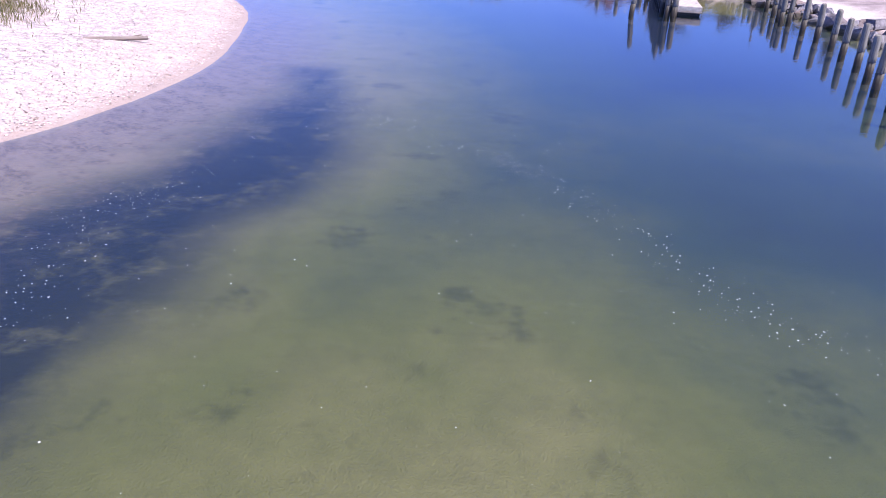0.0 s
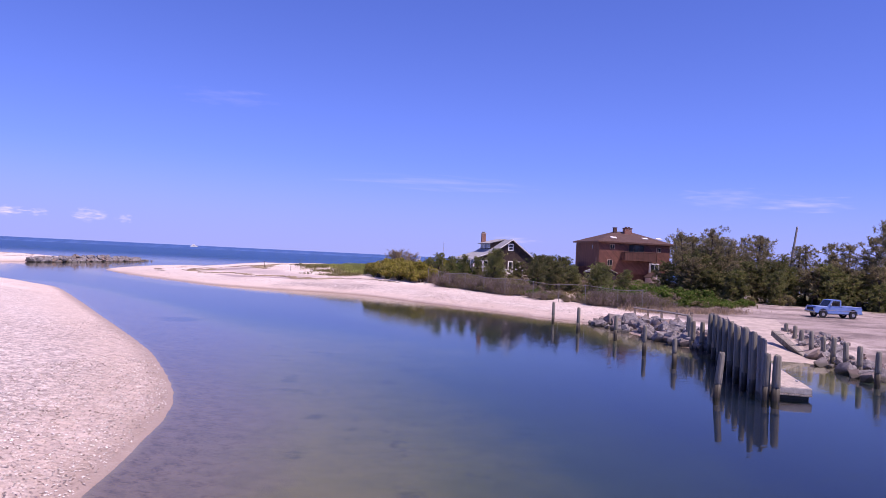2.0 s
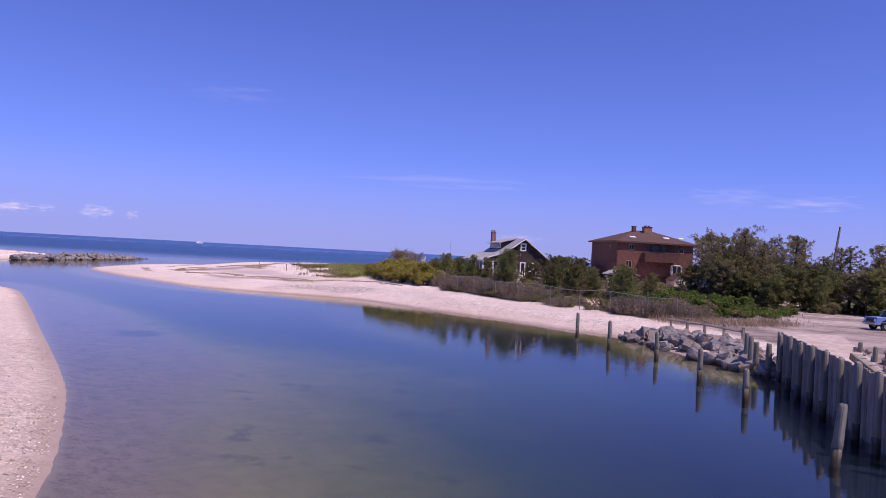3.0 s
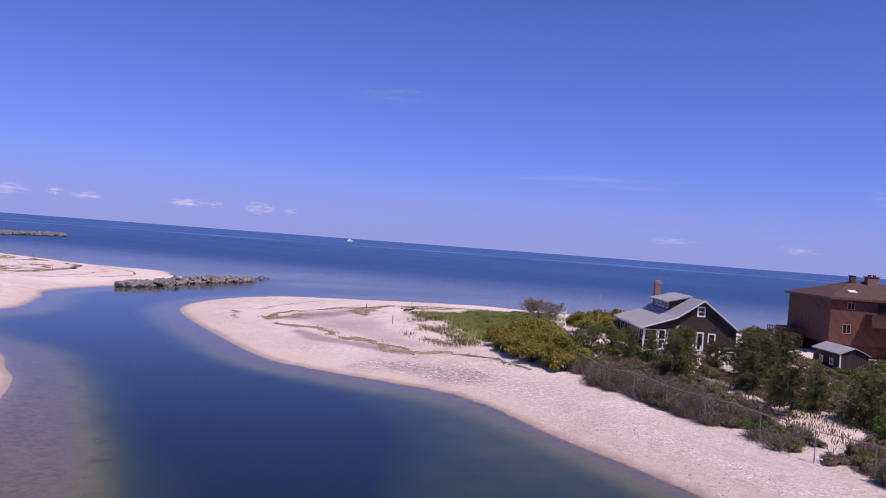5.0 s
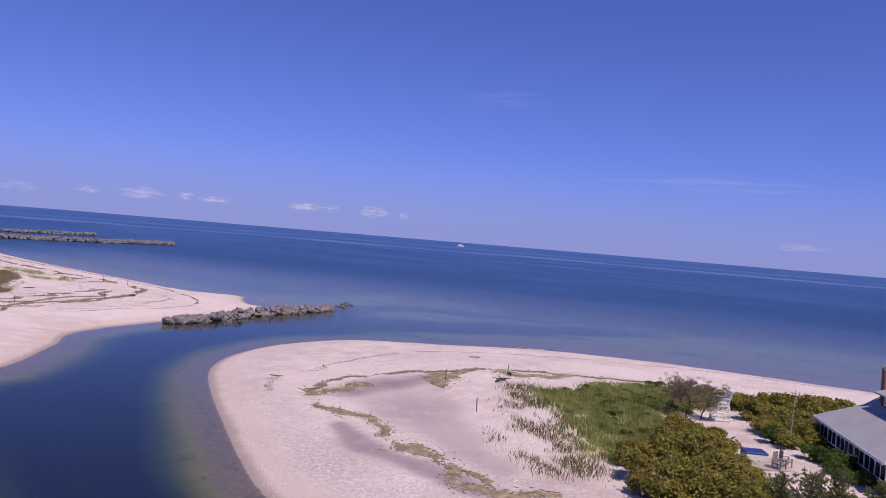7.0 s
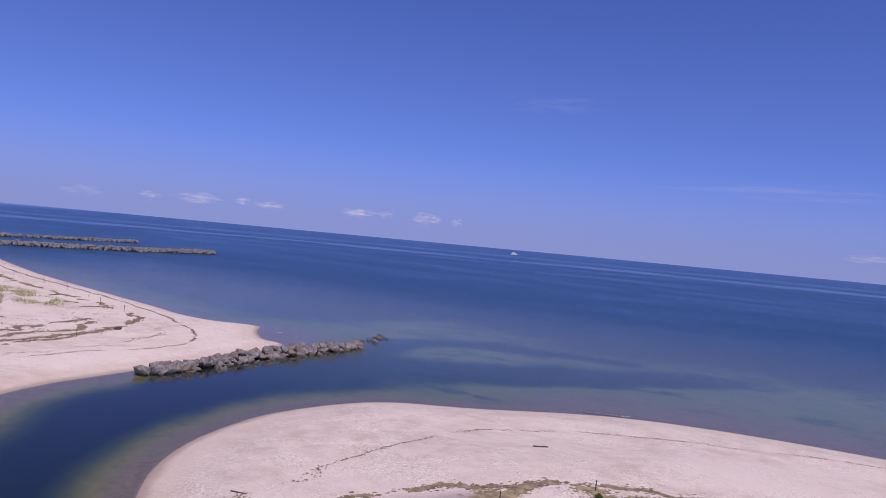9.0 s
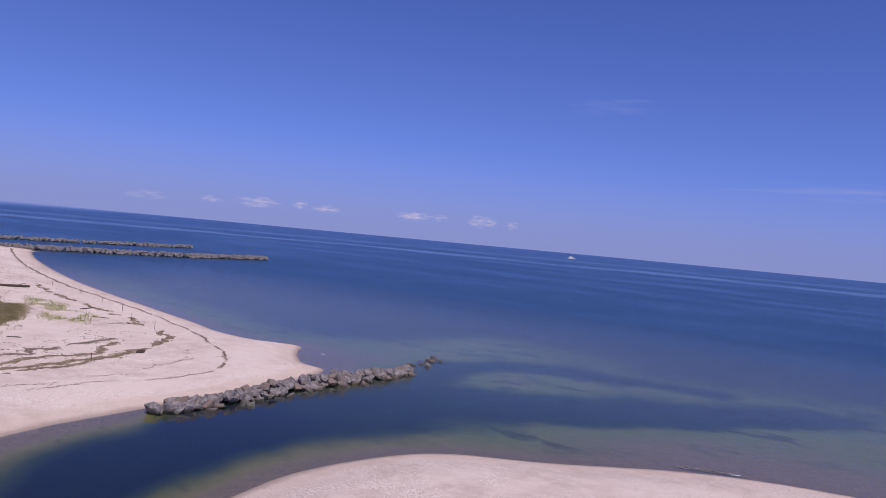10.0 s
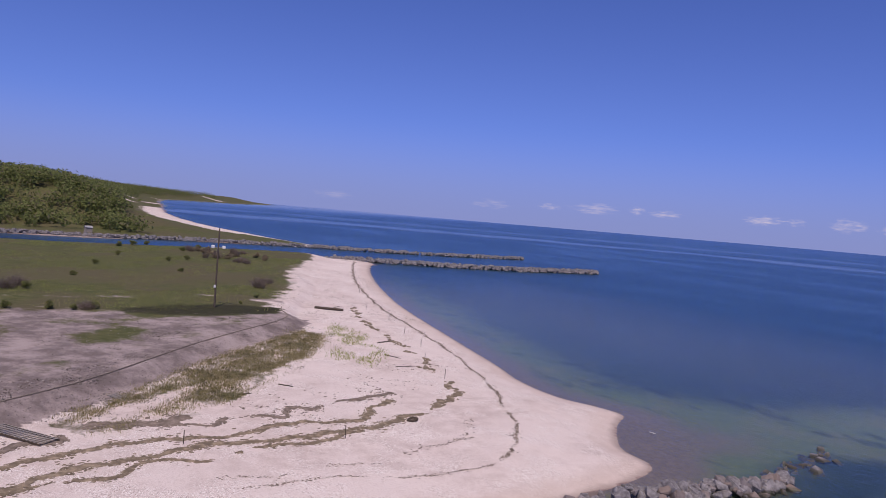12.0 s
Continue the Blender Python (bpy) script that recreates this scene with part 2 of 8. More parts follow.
    bed = k.mix(k.math('MULTIPLY', k.attr("weed"), k.rng(k.noise(p, 0.9, 6, 0.75), 0.26, 0.52, 0.42, 1.0)), bed, (0.008, 0.014, 0.035))
    stony = k.math('MULTIPLY', k.rng(k.attr("depth"), 0.12, 0.6, 0.7, 0.0), k.rng(k.noise(p, 2.6, 5, 0.75), 0.47, 0.6))
    bed = k.mix(stony, bed, k.mix(cellv.outputs[2], (0.11, 0.07, 0.06), (0.34, 0.235, 0.20)))
    algae = k.math('MULTIPLY', k.attr("algae"), k.rng(depth, 0.12, 0.4))
    bed = k.mix(k.math('MULTIPLY', algae, k.rng(k.noise(p, 0.11, 4, 0.6), 0.3, 0.6, 0.35, 0.8)), bed, k.mix(k.rng(depth, 0.5, 1.3), (0.175, 0.235, 0.105), (0.03, 0.06, 0.055)))
    beds = k.math('MULTIPLY', k.rng(k.noise(k.scaled(p, 0.6, 1.2, 1.0), 0.13, 6, 0.7), 0.52, 0.62), algae)
    bed = k.mix(k.math('MULTIPLY', beds, 0.6), bed, (0.02, 0.032, 0.03))
    mott = k.rng(k.noise(p, 1.6, 6, 0.72), 0.35, 0.7)
    bed = k.mix(k.math('MULTIPLY', mott, 0.35), bed, k.mix(0.55, bed, (0.03, 0.035, 0.02)))
    stones = k.math('MULTIPLY', k.math('MULTIPLY', k.rng(cellv.outputs[1], 0.55, 0.7), k.rng(depth, 0.1, 0.4, 0.45, 0.0)), k.rng(k.noise(p, 0.8, 3), 0.4, 0.6))
    bed = k.mix(stones, bed, (0.19, 0.135, 0.125))
    under = k.rng(k.attr("depth"), -0.02, 0.05)
    col = k.mix(under, col, bed)
    h = k.math('ADD', k.math('MULTIPLY', fine, 0.6), k.math('ADD', k.math('MULTIPLY', grit, 0.35), k.math('MULTIPLY', cellv.outputs[0], 0.1)))
    return k.finish(col, k.math('SUBTRACT', 0.95, k.math('MULTIPLY', wet, 0.35)), k.bump(h, 0.8, 0.08), 0, 0.2)


def water_material():
    k = Nodes("water")
    p = k.position()
    xyz = k.n("ShaderNodeSeparateXYZ")
    k.put(xyz, "0", p)
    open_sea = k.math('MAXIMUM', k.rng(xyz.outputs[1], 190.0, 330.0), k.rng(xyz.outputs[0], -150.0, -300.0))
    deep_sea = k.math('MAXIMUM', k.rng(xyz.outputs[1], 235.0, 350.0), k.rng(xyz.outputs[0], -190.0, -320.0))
    w1 = k.noise(k.scaled(p, 0.7, 1.6, 1.0, (0, 0, 0.3)), 0.9, 4, 0.6)
    w2 = k.noise(k.scaled(p, 1.0, 2.2, 1.0, (0, 0, -0.5)), 0.13, 4, 0.6)
    hsea = k.math('ADD', k.math('MULTIPLY', w1, 0.3), k.math('MULTIPLY', w2, 0.16))
    calm = k.math('MULTIPLY', k.noise(k.scaled(p, 0.8, 1.5, 1.0), 1.4, 3), k.math('ADD', 0.008, k.math('MULTIPLY', k.rng(k.noise(p, 0.05, 3), 0.3, 0.8), 0.009)))
    h = k.math('ADD', calm, k.math('MULTIPLY', hsea, k.math('ADD', k.math('POWER', open_sea, 1.6), k.math('MULTIPLY', k.rng(xyz.outputs[1], 150.0, 205.0), 0.42))))
    nrm = k.bump(h, 1.0, 0.5)
    patch = k.rng(k.noise(k.scaled(p, 0.5, 1.1, 1.0, (0, 0, 0.35)), 0.012, 6, 0.68), 0.40, 0.70)
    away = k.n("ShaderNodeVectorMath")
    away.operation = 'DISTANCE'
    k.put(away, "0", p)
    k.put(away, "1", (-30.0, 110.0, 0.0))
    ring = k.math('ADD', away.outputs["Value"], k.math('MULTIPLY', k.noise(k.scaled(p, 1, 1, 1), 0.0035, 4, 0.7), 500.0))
    # two thin rings whose sheen is painted as paler diffuse and reflection colour
    slick_sheen = k.math('ADD', k.math('MULTIPLY', k.math('MULTIPLY', k.rng(ring, 1200.0, 1260.0), k.rng(ring, 1360.0, 1310.0)), 0.75), k.math('MULTIPLY', k.math('MULTIPLY', k.rng(ring, 1560.0, 1640.0), k.rng(ring, 1860.0, 1750.0)), 0.35))
    streak = k.math('ADD', k.math('MULTIPLY', patch, 0.8), k.math('MULTIPLY', slick_sheen, 2.2))
    # horizon haze painted on the far western sea: whiter reflection tint, lower roughness
    west_haze = k.rng(k.math('ADD', xyz.outputs[0], k.math('MULTIPLY', xyz.outputs[1], 0.9)), -750.0, -2200.0)
    fr = k.n("ShaderNodeFresnel", IOR=1.33)
    k.put(fr, "Normal", nrm)
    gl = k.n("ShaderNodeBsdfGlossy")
    k.put(gl, "Color", k.mix(k.math('MAXIMUM', slick_sheen, west_haze), k.mix(deep_sea, (0.94, 0.90, 0.86), k.mix(patch, (0.40, 0.54, 0.66), (0.56, 0.70, 0.82))), (1.0, 1.0, 1.0)))
    k.put(gl, "Roughness", k.math('ADD', 0.02, k.math('MULTIPLY', open_sea, k.math('SUBTRACT', 0.22, k.math('MULTIPLY', west_haze, 0.15)))))
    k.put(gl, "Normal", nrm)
    tr = k.n("ShaderNodeBsdfTransparent", Color=(0.90, 0.97, 0.95, 1))
    df = k.n("ShaderNodeBsdfDiffuse")
    k.put(df, "Color", k.mix(deep_sea, (0.014, 0.034, 0.05), k.mix(streak, (0.010, 0.068, 0.148), (0.030, 0.125, 0.215))))
    body = k.n("ShaderNodeMixShader")
    k.put(body, "0", k.math('ADD', 0.17, k.math('MULTIPLY', deep_sea, 0.40)))
    k.t.links.new(tr.outputs[0], body.inputs[1])
    k.t.links.new(df.outputs[0], body.inputs[2])
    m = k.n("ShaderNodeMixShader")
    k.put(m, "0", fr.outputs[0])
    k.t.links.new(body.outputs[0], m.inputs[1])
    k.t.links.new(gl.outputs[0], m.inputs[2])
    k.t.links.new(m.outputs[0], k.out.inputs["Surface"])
    return k.mat


M_GROUND, M_WATER = ground_material(), water_material()
M_PILE = timber("weathered_pile", (0.33, 0.315, 0.27), (0.12, 0.11, 0.09))
M_TIDE = tide_timber("tide_stained_pile", (0.28, 0.265, 0.225), (0.105, 0.095, 0.08))
M_PLANK = timber("grey_planks", (0.43, 0.385, 0.345), (0.20, 0.175, 0.15))
M_DRIFT = timber("driftwood", (0.36, 0.30, 0.25), (0.16, 0.13, 0.10), (1.2, 18, 18))
M_ROCK = stone("granite", (0.115, 0.105, 0.108), (0.32, 0.298, 0.30), (0.22, 0.17, 0.15))
M_WHITE = plain("white_paint", (0.78, 0.78, 0.77), 0.5, 0.1)
M_STEEL = plain("galvanised_steel", (0.42, 0.42, 0.42), 0.45, 0.2, 6, 0.8)

# ---------------------------------------------------------------- land, bed and water
def smooth_line(pts, closed=False, step=6):
    """Catmull-Rom through the plan's corner points."""
    n = len(pts)
    out = []
    for i in range(n if closed else n - 1):
        q = [Vector(pts[(i + j) % n] if closed else pts[min(max(i + j, 0), n - 1)]) for j in (-1, 0, 1, 2)]
        for s in range(step):
            t = s / step
            out.append(0.5 * (2 * q[1] + (q[2] - q[0]) * t + (2 * q[0] - 5 * q[1] + 4 * q[2] - q[3]) * t * t + (3 * q[1] - q[0] - 3 * q[2] + q[3]) * t ** 3))
    if not closed:
        out.append(Vector(pts[-1]))
    return np.array([tuple(v) for v in out])


def to_line(P, line, closed=False):
    """Least distance from points P to a polyline."""
    a = line if closed else line[:-1]
    b = np.roll(line, -1, 0) if closed else line[1:]
    best = np.full(len(P), 1e9)
    for (ax, ay), (bx, by) in zip(a, b):
        ex, ey = bx - ax, by - ay
        t = np.clip(((P[:, 0] - ax) * ex + (P[:, 1] - ay) * ey) / (ex * ex + ey * ey + 1e-9), 0, 1)
        best = np.minimum(best, np.hypot(P[:, 0] - ax - t * ex, P[:, 1] - ay - t * ey))
    return best


def inside(P, poly):
    c = np.zeros(len(P), bool)
    for (ax, ay), (bx, by) in zip(poly, np.roll(poly, -1, 0)):
        hit = (ay > P[:, 1]) != (by > P[:, 1])
        c ^= hit & (P[:, 0] < (bx - ax) * (P[:, 1] - ay) / (by - ay + 1e-12) + ax)
    return c


NEAR_BANK = [(-11, -40), (-10.6, 0), (-9.4, 13), (-8.4, 16.8), (-7.8, 20), (-7.6, 24.5), (-8.7, 31), (-10.4, 37), (-14.5, 44.6), (-18, 50), (-26.8, 62.2),
             (-36, 75), (-45, 87), (-50, 91.5), (-60, 97.5), (-85, 95), (-130, 80), (-240, 60), (-240, -300), (-20, -300)]
WEST_SHORE = [(-330, 60), (-260, 88), (-130, 104), (-100, 108), (-80, 117.5), (-87.5, 133), (-93.5, 140), (-96, 148), (-96.6, 159), (-97, 175), (-100.3, 190.6), (-107, 193.2),
              (-113.4, 199), (-117, 203.6), (-121.3, 203.2), (-127, 201.2), (-136, 201.8), (-148, 205.4), (-168, 210.6), (-218, 224.6), (-280, 248), (-325, 269), (-342, 280),
              (-352, 264), (-362, 252), (-368, 236), (-366, 205), (-362, 172), (-361, 155), (-363, 138), (-345, 100)]
FAR_SHORE = [(-4800, 1500), (-2950, 955), (-2750, 760), (-2352, 573), (-1164, 347), (-858, 297), (-673, 282), (-551, 284), (-456, 292), (-430, 297), (-426, 280),
             (-431, 256), (-433, 232), (-429, 210), (-422, 182), (-422, 150), (-428, 110), (-440, 60), (-470, -300), (-4800, -300)]
EAST_SHORE = [(8.4, 78.9), (5.5, 81), (2.9, 83.5), (-0.1, 86.9), (-3.8, 90.7), (-8.1, 94.6), (-13.6, 100.9), (-18.4, 104.5), (-25, 105.8), (-31.2, 106.9),
              (-38, 109.4), (-50, 119.8), (-62.6, 132), (-68.2, 139.5), (-71.3, 148), (-72, 158), (-68, 169.5), (-58.7, 176), (-47, 185), (-35, 189.6),
              (-19, 191.5), (0, 191), (60, 188), (200, 182), (800, 150), (4800, 100), (4800, -300), (30, -300), (20, -40), (19.4, 0), (19.4, 20), (20.2, 35),
              (20.8, 45), (20.6, 52), (19.2, 57), (15.2, 57.6), (13.4, 60.8), (11.8, 66), (10.2, 72), (9.2, 77)]
LANDS = [smooth_line(p, True) for p in (NEAR_BANK, WEST_SHORE, FAR_SHORE, EAST_SHORE)]
BANK_LINE = smooth_line([(-420, 262), (-340, 253), (-291, 230), (-260, 214), (-229, 204), (-192, 185), (-179, 181), (-157, 160.3), (-140, 146.2), (-130.5, 136.2), (-114, 116), (-108, 100)])
FIELD = np.array([(-420, 262), (-340, 253), (-291, 230), (-260, 214), (-229, 204), (-192, 185), (-179, 181), (-157, 160.3), (-140, 146.2), (-130.5, 136.2), (-114, 116), (-108, 60), (-420, 60)])
CHANNEL = smooth_line([(6, -60), (5, 0), (6, 30), (3, 46), (-8, 59), (-15, 68), (-22.5, 79), (-33, 91.5), (-48, 104.5), (-64, 118), (-80, 134), (-86.5, 146), (-88.5, 158), (-88, 172), (-82, 188),
                       (-66, 202), (-46, 222), (-20, 250)])
SIDE_ARM = smooth_line([(-80, 178), (-83.4, 184.6), (-88.9, 194.8), (-92.0, 203.7), (-92.1, 212.0), (-88.2, 222.5), (-81.5, 227.5), (-70.4, 230.7), (-56, 234)])
HOUSE_U, HOUSE_V = np.array((0.966, 0.257)), np.array((-0.257, 0.966))


def wob(P, s, seed):
    """Cheap smooth noise for the relief."""
    x, y = P[:, 0] / s + seed, P[:, 1] / s - seed
    return (np.sin(x * 1.3 + 1.7 * np.sin(y * 0.9)) + np.sin(y * 1.7 + 1.3 * np.sin(x * 1.1 + 2)) + np.sin((x + y) * 2.3 + seed)) / 3


def sstep(v, a, b):
    t = np.clip((v - a) / (b - a), 0, 1)
    return t * t * (3 - 2 * t)


def bell(P, x, y, r):
    return np.exp(-((P[:, 0] - x) ** 2 + (P[:, 1] - y) ** 2) / (r * r))


def heights(P):
    """Ground and bed height over the plan."""
    land = np.zeros(len(P), bool)
    each = [to_line(P, poly, True) for poly in LANDS]
    for poly in LANDS:
        land |= inside(P, poly)
    d = np.min(each, axis=0)
    bank = 0.12 * each[0] + (0.011 * each[0] + 0.0031 * each[0] ** 2 - 0.12 * each[0]) * sstep(P[:, 1], 40, 60)
    fall = np.minimum(np.minimum((0.12 + 0.26 * sstep(-P[:, 1], -110, -92) * sstep(P[:, 1], 34, 50) + 0.55 * sstep(P[:, 0], 6, 12) * sstep(62 - P[:, 1], 0, 6)) * each[3], (0.07 + 0.5 * sstep(P[:, 1], 154, 164) * (P[:, 0] > -103)) * each[1]), bank)
    d = d + 0.35 * wob(P, 3.0, 1.0) * np.clip(d / 2, 0, 1)
    up = 1.15 * (1 - np.exp(-d / 6.0)) + 0.10 * wob(P, 9, 3) * np.clip(d / 8, 0, 1) + 0.03 * wob(P, 1.7, 7) * np.clip(d / 3, 0, 1)
    up += 1.9 * bell(P, -4, 132, 19) + 0.9 * bell(P, 20, 150, 22)
    rise = sstep(each[3], 13, 31) * sstep(P[:, 1], 112, 124) * sstep(-P[:, 0], 9, 19) * (P[:, 0] > -75)
    up = np.where(rise > 0, np.maximum(up, 1.15 * (1 - np.exp(-d / 6.0)) + rise * (1.45 - 0.55 * bell(P, -40, 141, 8) + 0.14 * wob(P, 5, 2))), up)
    field = inside(P, FIELD) & land
    up = np.where(P[:, 0] < -100, up + 1.3 * sstep(np.where(field, 1, -1) * to_line(P, BANK_LINE), -3.6, 0.3), up)
    far = P[:, 0] < -440
    ridge = 26 * sstep(d, 25, 120) * sstep(-P[:, 0], 440, 540) * (0.85 + 0.2 * wob(P, 160, 2))
    up = np.where(far, up + np.where(P[:, 0] < -900, 0.9, 1) * ridge, up)
    ch = to_line(P, CHANNEL) + (1.5 * wob(P, 7, 4) + 0.7 * wob(P, 2.4, 9)) * sstep(P[:, 1], 110, 150)
    sea = sstep(P[:, 1], 168, 192) + sstep(-P[:, 0], 110, 200)
    creek = -np.minimum(fall, 1.1 + 0.26 * sstep(P[:, 1], 9, 18) + 0.55 * sstep(P[:, 1], 20, 33) * sstep(P[:, 0], -7, 1) + 0.15 * wob(P, 6, 5) + 0.2 * sstep(P[:, 0], 2.5, 6) * sstep(20 - P[:, 1], 0, 8) - 0.5 * bell(P, 1.8, 5.2, 4.6) + 0.6 * np.exp(-((P[:, 0] - 7.5) / 8.0) ** 2) * sstep(P[:, 1], 20, 34) * sstep(72 - P[:, 1], 0, 12)) - 1.8 * np.exp(-(ch / (6.4 + 4.4 * sstep(P[:, 1], 76, 94))) ** 4) * sstep(d, 1.0, 9.0) * (0.06 * sstep(P[:, 1], 8, 16) + 0.08 * sstep(P[:, 1], 30, 50) + 0.86 * sstep(P[:, 1], 54, 84))
    shore = -np.minimum((0.013 + 0.045 * sstep(-P[:, 0], 103, 130)) * d + 0.06 + 0.03 * np.maximum(0, d - 48), 6.0) - 0.16 * wob(P, 14, 8) * sstep(d, 6, 30) - 2.3 * np.exp(-(ch / (8.5 - 4 * sstep(P[:, 0], -70, -35))) ** 2) * (1 - 0.85 * sstep(P[:, 0], -52, -30))
    shore = shore - 1.5 * np.exp(-((to_line(P, SIDE_ARM) + 1.2 * wob(P, 7, 4)) / (5.2 - 2.6 * sstep(P[:, 0], -84, -66))) ** 2)
    shore = np.maximum(shore, -0.16 - 1.8 * (1 - bell(P, -106, 200.5, 15)))
    down = creek * (1 - np.clip(sea, 0, 1)) + shore * np.clip(sea, 0, 1)
    z = np.where(land, up, down - 0.02)
    # slipway: an even slope into the water
    rx, ry = P[:, 0] - 16.6, P[:, 1] - 55.0
    along, across = rx * 0.21 + ry * 0.978, rx * 0.978 - ry * 0.21
    ramp = sstep(1.9 - np.abs(across), -0.3, 0.3) * sstep(along, -8, -6) * sstep(21 - along, 0, 1)
    z = z * (1 - ramp) + ramp * (-0.35 + 0.085 * (along))
    return z, d, land, field


def spread(lo, hi, a, b, step, grow=1.07):
    fine = list(np.arange(a, b + step / 2, step))
    s, v = step, a
    while v > lo:
        s *= grow
        v -= s
        fine.insert(0, max(v, lo))
    s, v = step, fine[-1]
    while v < hi:
        s *= grow
        v += s
        fine.append(min(v, hi))
    return np.array(fine)


def grid_mesh(name, xs, ys, zs):
    me = bpy.data.meshes.new(name)
    nx, ny = len(xs), len(ys)
    X, Y = np.meshgrid(xs, ys)
    co = np.stack([X.ravel(), Y.ravel(), zs], 1)
    i = (np.arange(ny - 1)[:, None] * nx + np.arange(nx - 1)[None]).ravel()
    quads = np.stack([i, i + 1, i + 1 + nx, i + nx], 1)
    me.vertices.add(len(co))
    me.vertices.foreach_set("co", co.ravel())
    me.loops.add(quads.size)
    me.loops.foreach_set("vertex_index", quads.ravel().astype(np.int32))
    me.polygons.add(len(quads))
    me.polygons.foreach_set("loop_start", (np.arange(len(quads)) * 4).astype(np.int32))
    me.polygons.foreach_set("use_smooth", np.ones(len(quads), bool))
    me.update(calc_edges=True)
    return me


XS, YS = spread(-4850, 4850, -196, 34, 0.8), spread(-4850, 4850, 4, 214, 0.8)
GX, GY = np.meshgrid(XS, YS)
GP = np.stack([GX.ravel(), GY.ravel()], 1)
GZ, GD, GLAND, GFIELD = heights(GP)
GDEPTH = -GZ
# the bed itself lies just under the surface, its colour follows the charted depth
GZ = np.where(~GLAND & (GZ < 0), -0.3 * (1 - np.exp(-GD * 0.63)), GZ)
ground_me = grid_mesh("ground", XS, YS, GZ)


def mask(name, values):
    ground_me.attributes.new(name, 'FLOAT', 'POINT').data.foreach_set("value", np.ascontiguousarray(values, dtype=np.float32))


mask("depth", GDEPTH)
far_land = GLAND & (GP[:, 0] < -400)
beach_far = np.where(GP[:, 1] < 262, sstep(GD, 1, 4), sstep(GD, 5 + 14 * sstep(-GP[:, 0], 470, 540), 9 + 16 * sstep(-GP[:, 0], 470, 540)))
GRAVEL = np.array([(-120, 124), (-131, 137), (-157, 160.5), (-178, 180), (-186, 183), (-188, 172), (-190, 160), (-191, 147), (-189, 130), (-160, 105), (-118, 105)])
TURF = np.array([(-126.1, 139.5), (-131.7, 143.2), (-136.7, 148.6), (-143.0, 154), (-152.5, 161.5), (-163, 173), (-176, 183), (-168, 183.5), (-152, 175), (-142.0, 167.1), (-130.0, 158), (-126, 154.0), (-123.7, 149), (-122.2, 142.3)])
TRACK = np.array([(-204, 132), (-203, 146), (-206, 163), (-208, 181), (-201, 187), (-192, 188)])
GAP = np.array([(-125.4, 142.6), (-132.5, 147.9), (-137.2, 155.5), (-131, 151.4), (-125.4, 146.5)])
MOSS = np.array([(-189.4, 155.5), (-193.4, 164), (-195, 177), (-189.5, 185), (-183.7, 181), (-181.5, 171), (-182, 161.4), (-185, 154.9)])
in_gravel = inside(GP, GRAVEL)
yard = to_line(GP, GRAVEL, True) * np.where(in_gravel, -1, 1) + 3.2 * wob(GP, 6, 3) + 1.6 * wob(GP, 2.1, 8)
g = np.where(GFIELD & (yard > -9), (0.35 + 0.6 * sstep(to_line(GP, BANK_LINE), 0, 9)) * (0.42 + 0.58 * sstep(yard, -9, 7)) * sstep(yard, -9, -5), 0)
patches = 0.48 * bell(GP, -159, 146.5, 7.5) + 0.6 * bell(GP, -164.5, 152, 6.5) + 0.8 * bell(GP, -185, 160, 6) + 0.8 * bell(GP, -187, 168, 7) + 0.8 * bell(GP, -188, 177, 6) + 0.55 * bell(GP, -172, 170, 8) + 0.5 * bell(GP, -176, 150, 7)
g = np.maximum(g, np.where(in_gravel & GFIELD, np.maximum(0.40 * sstep(to_line(GP, BANK_LINE), 3, 26), patches), 0))
g = np.maximum(g, np.where(inside(GP, TURF) & ~inside(GP, GAP), 0.50, 0))
g = np.maximum(g, np.where(inside(GP, MOSS), 0.9, 0))
track = np.where(GFIELD, sstep(4.5 + 2.0 * wob(GP, 7, 2) - to_line(GP, TRACK), 0, 5), 0)
g = g - 0.34 * track
scar = (GP[:, 0] < -820) & (GD < 90) & (wob(GP, 60, 5) + 0.5 * wob(GP, 23, 2) > 0.8)
g = np.where(far_land, np.where(scar, 0, beach_far * 0.95), g)
g = np.where((GP[:, 0] < -1150) & ~scar, 1.0, g)
g = np.maximum(g, np.where(GLAND, 0.62 * bell(GP, -17.5, 27, 3.4) + 0.62 * bell(GP, -22, 34, 4), 0))
g = np.maximum(g, np.where(GLAND & (GP[:, 0] > -34) & (GP[:, 1] > 84) & (GP[:, 0] < 60), 0.55 * bell(GP, -22, 142, 10) + 0.40 * bell(GP, 6, 112, 14) + 0.45 * bell(GP, 22, 118, 16), 0))
g = np.maximum(g, np.where(GLAND & (GP[:, 0] > 20), 0.8 * sstep(GP[:, 0] + 5 * wob(GP, 11, 2), 28, 46) * sstep(GP[:, 1] + 6 * wob(GP, 9, 5), 86, 106) * sstep(GD, 6, 14), 0))
mask("grass", g)
lot = np.where(GLAND & (GP[:, 0] > 5), 0.74 * sstep(GD, 4, 9) * sstep(GP[:, 0], 9, 15) * sstep(96 - GP[:, 1] + 3 * wob(GP, 7, 4), 0, 9) * sstep(GP[:, 1] + 3 * wob(GP, 8, 6), 34, 46) * sstep(92 - GP[:, 0] + 8 * wob(GP, 15, 1), 0, 30), 0)
lot = np.maximum(lot, np.where(GLAND & (GP[:, 0] > 16.5) & (GP[:, 0] < 23) & (GP[:, 1] < 67) & (GP[:, 1] > 10), 0.85 * (1 - sstep(GP[:, 0], 20.5, 23)), 0))
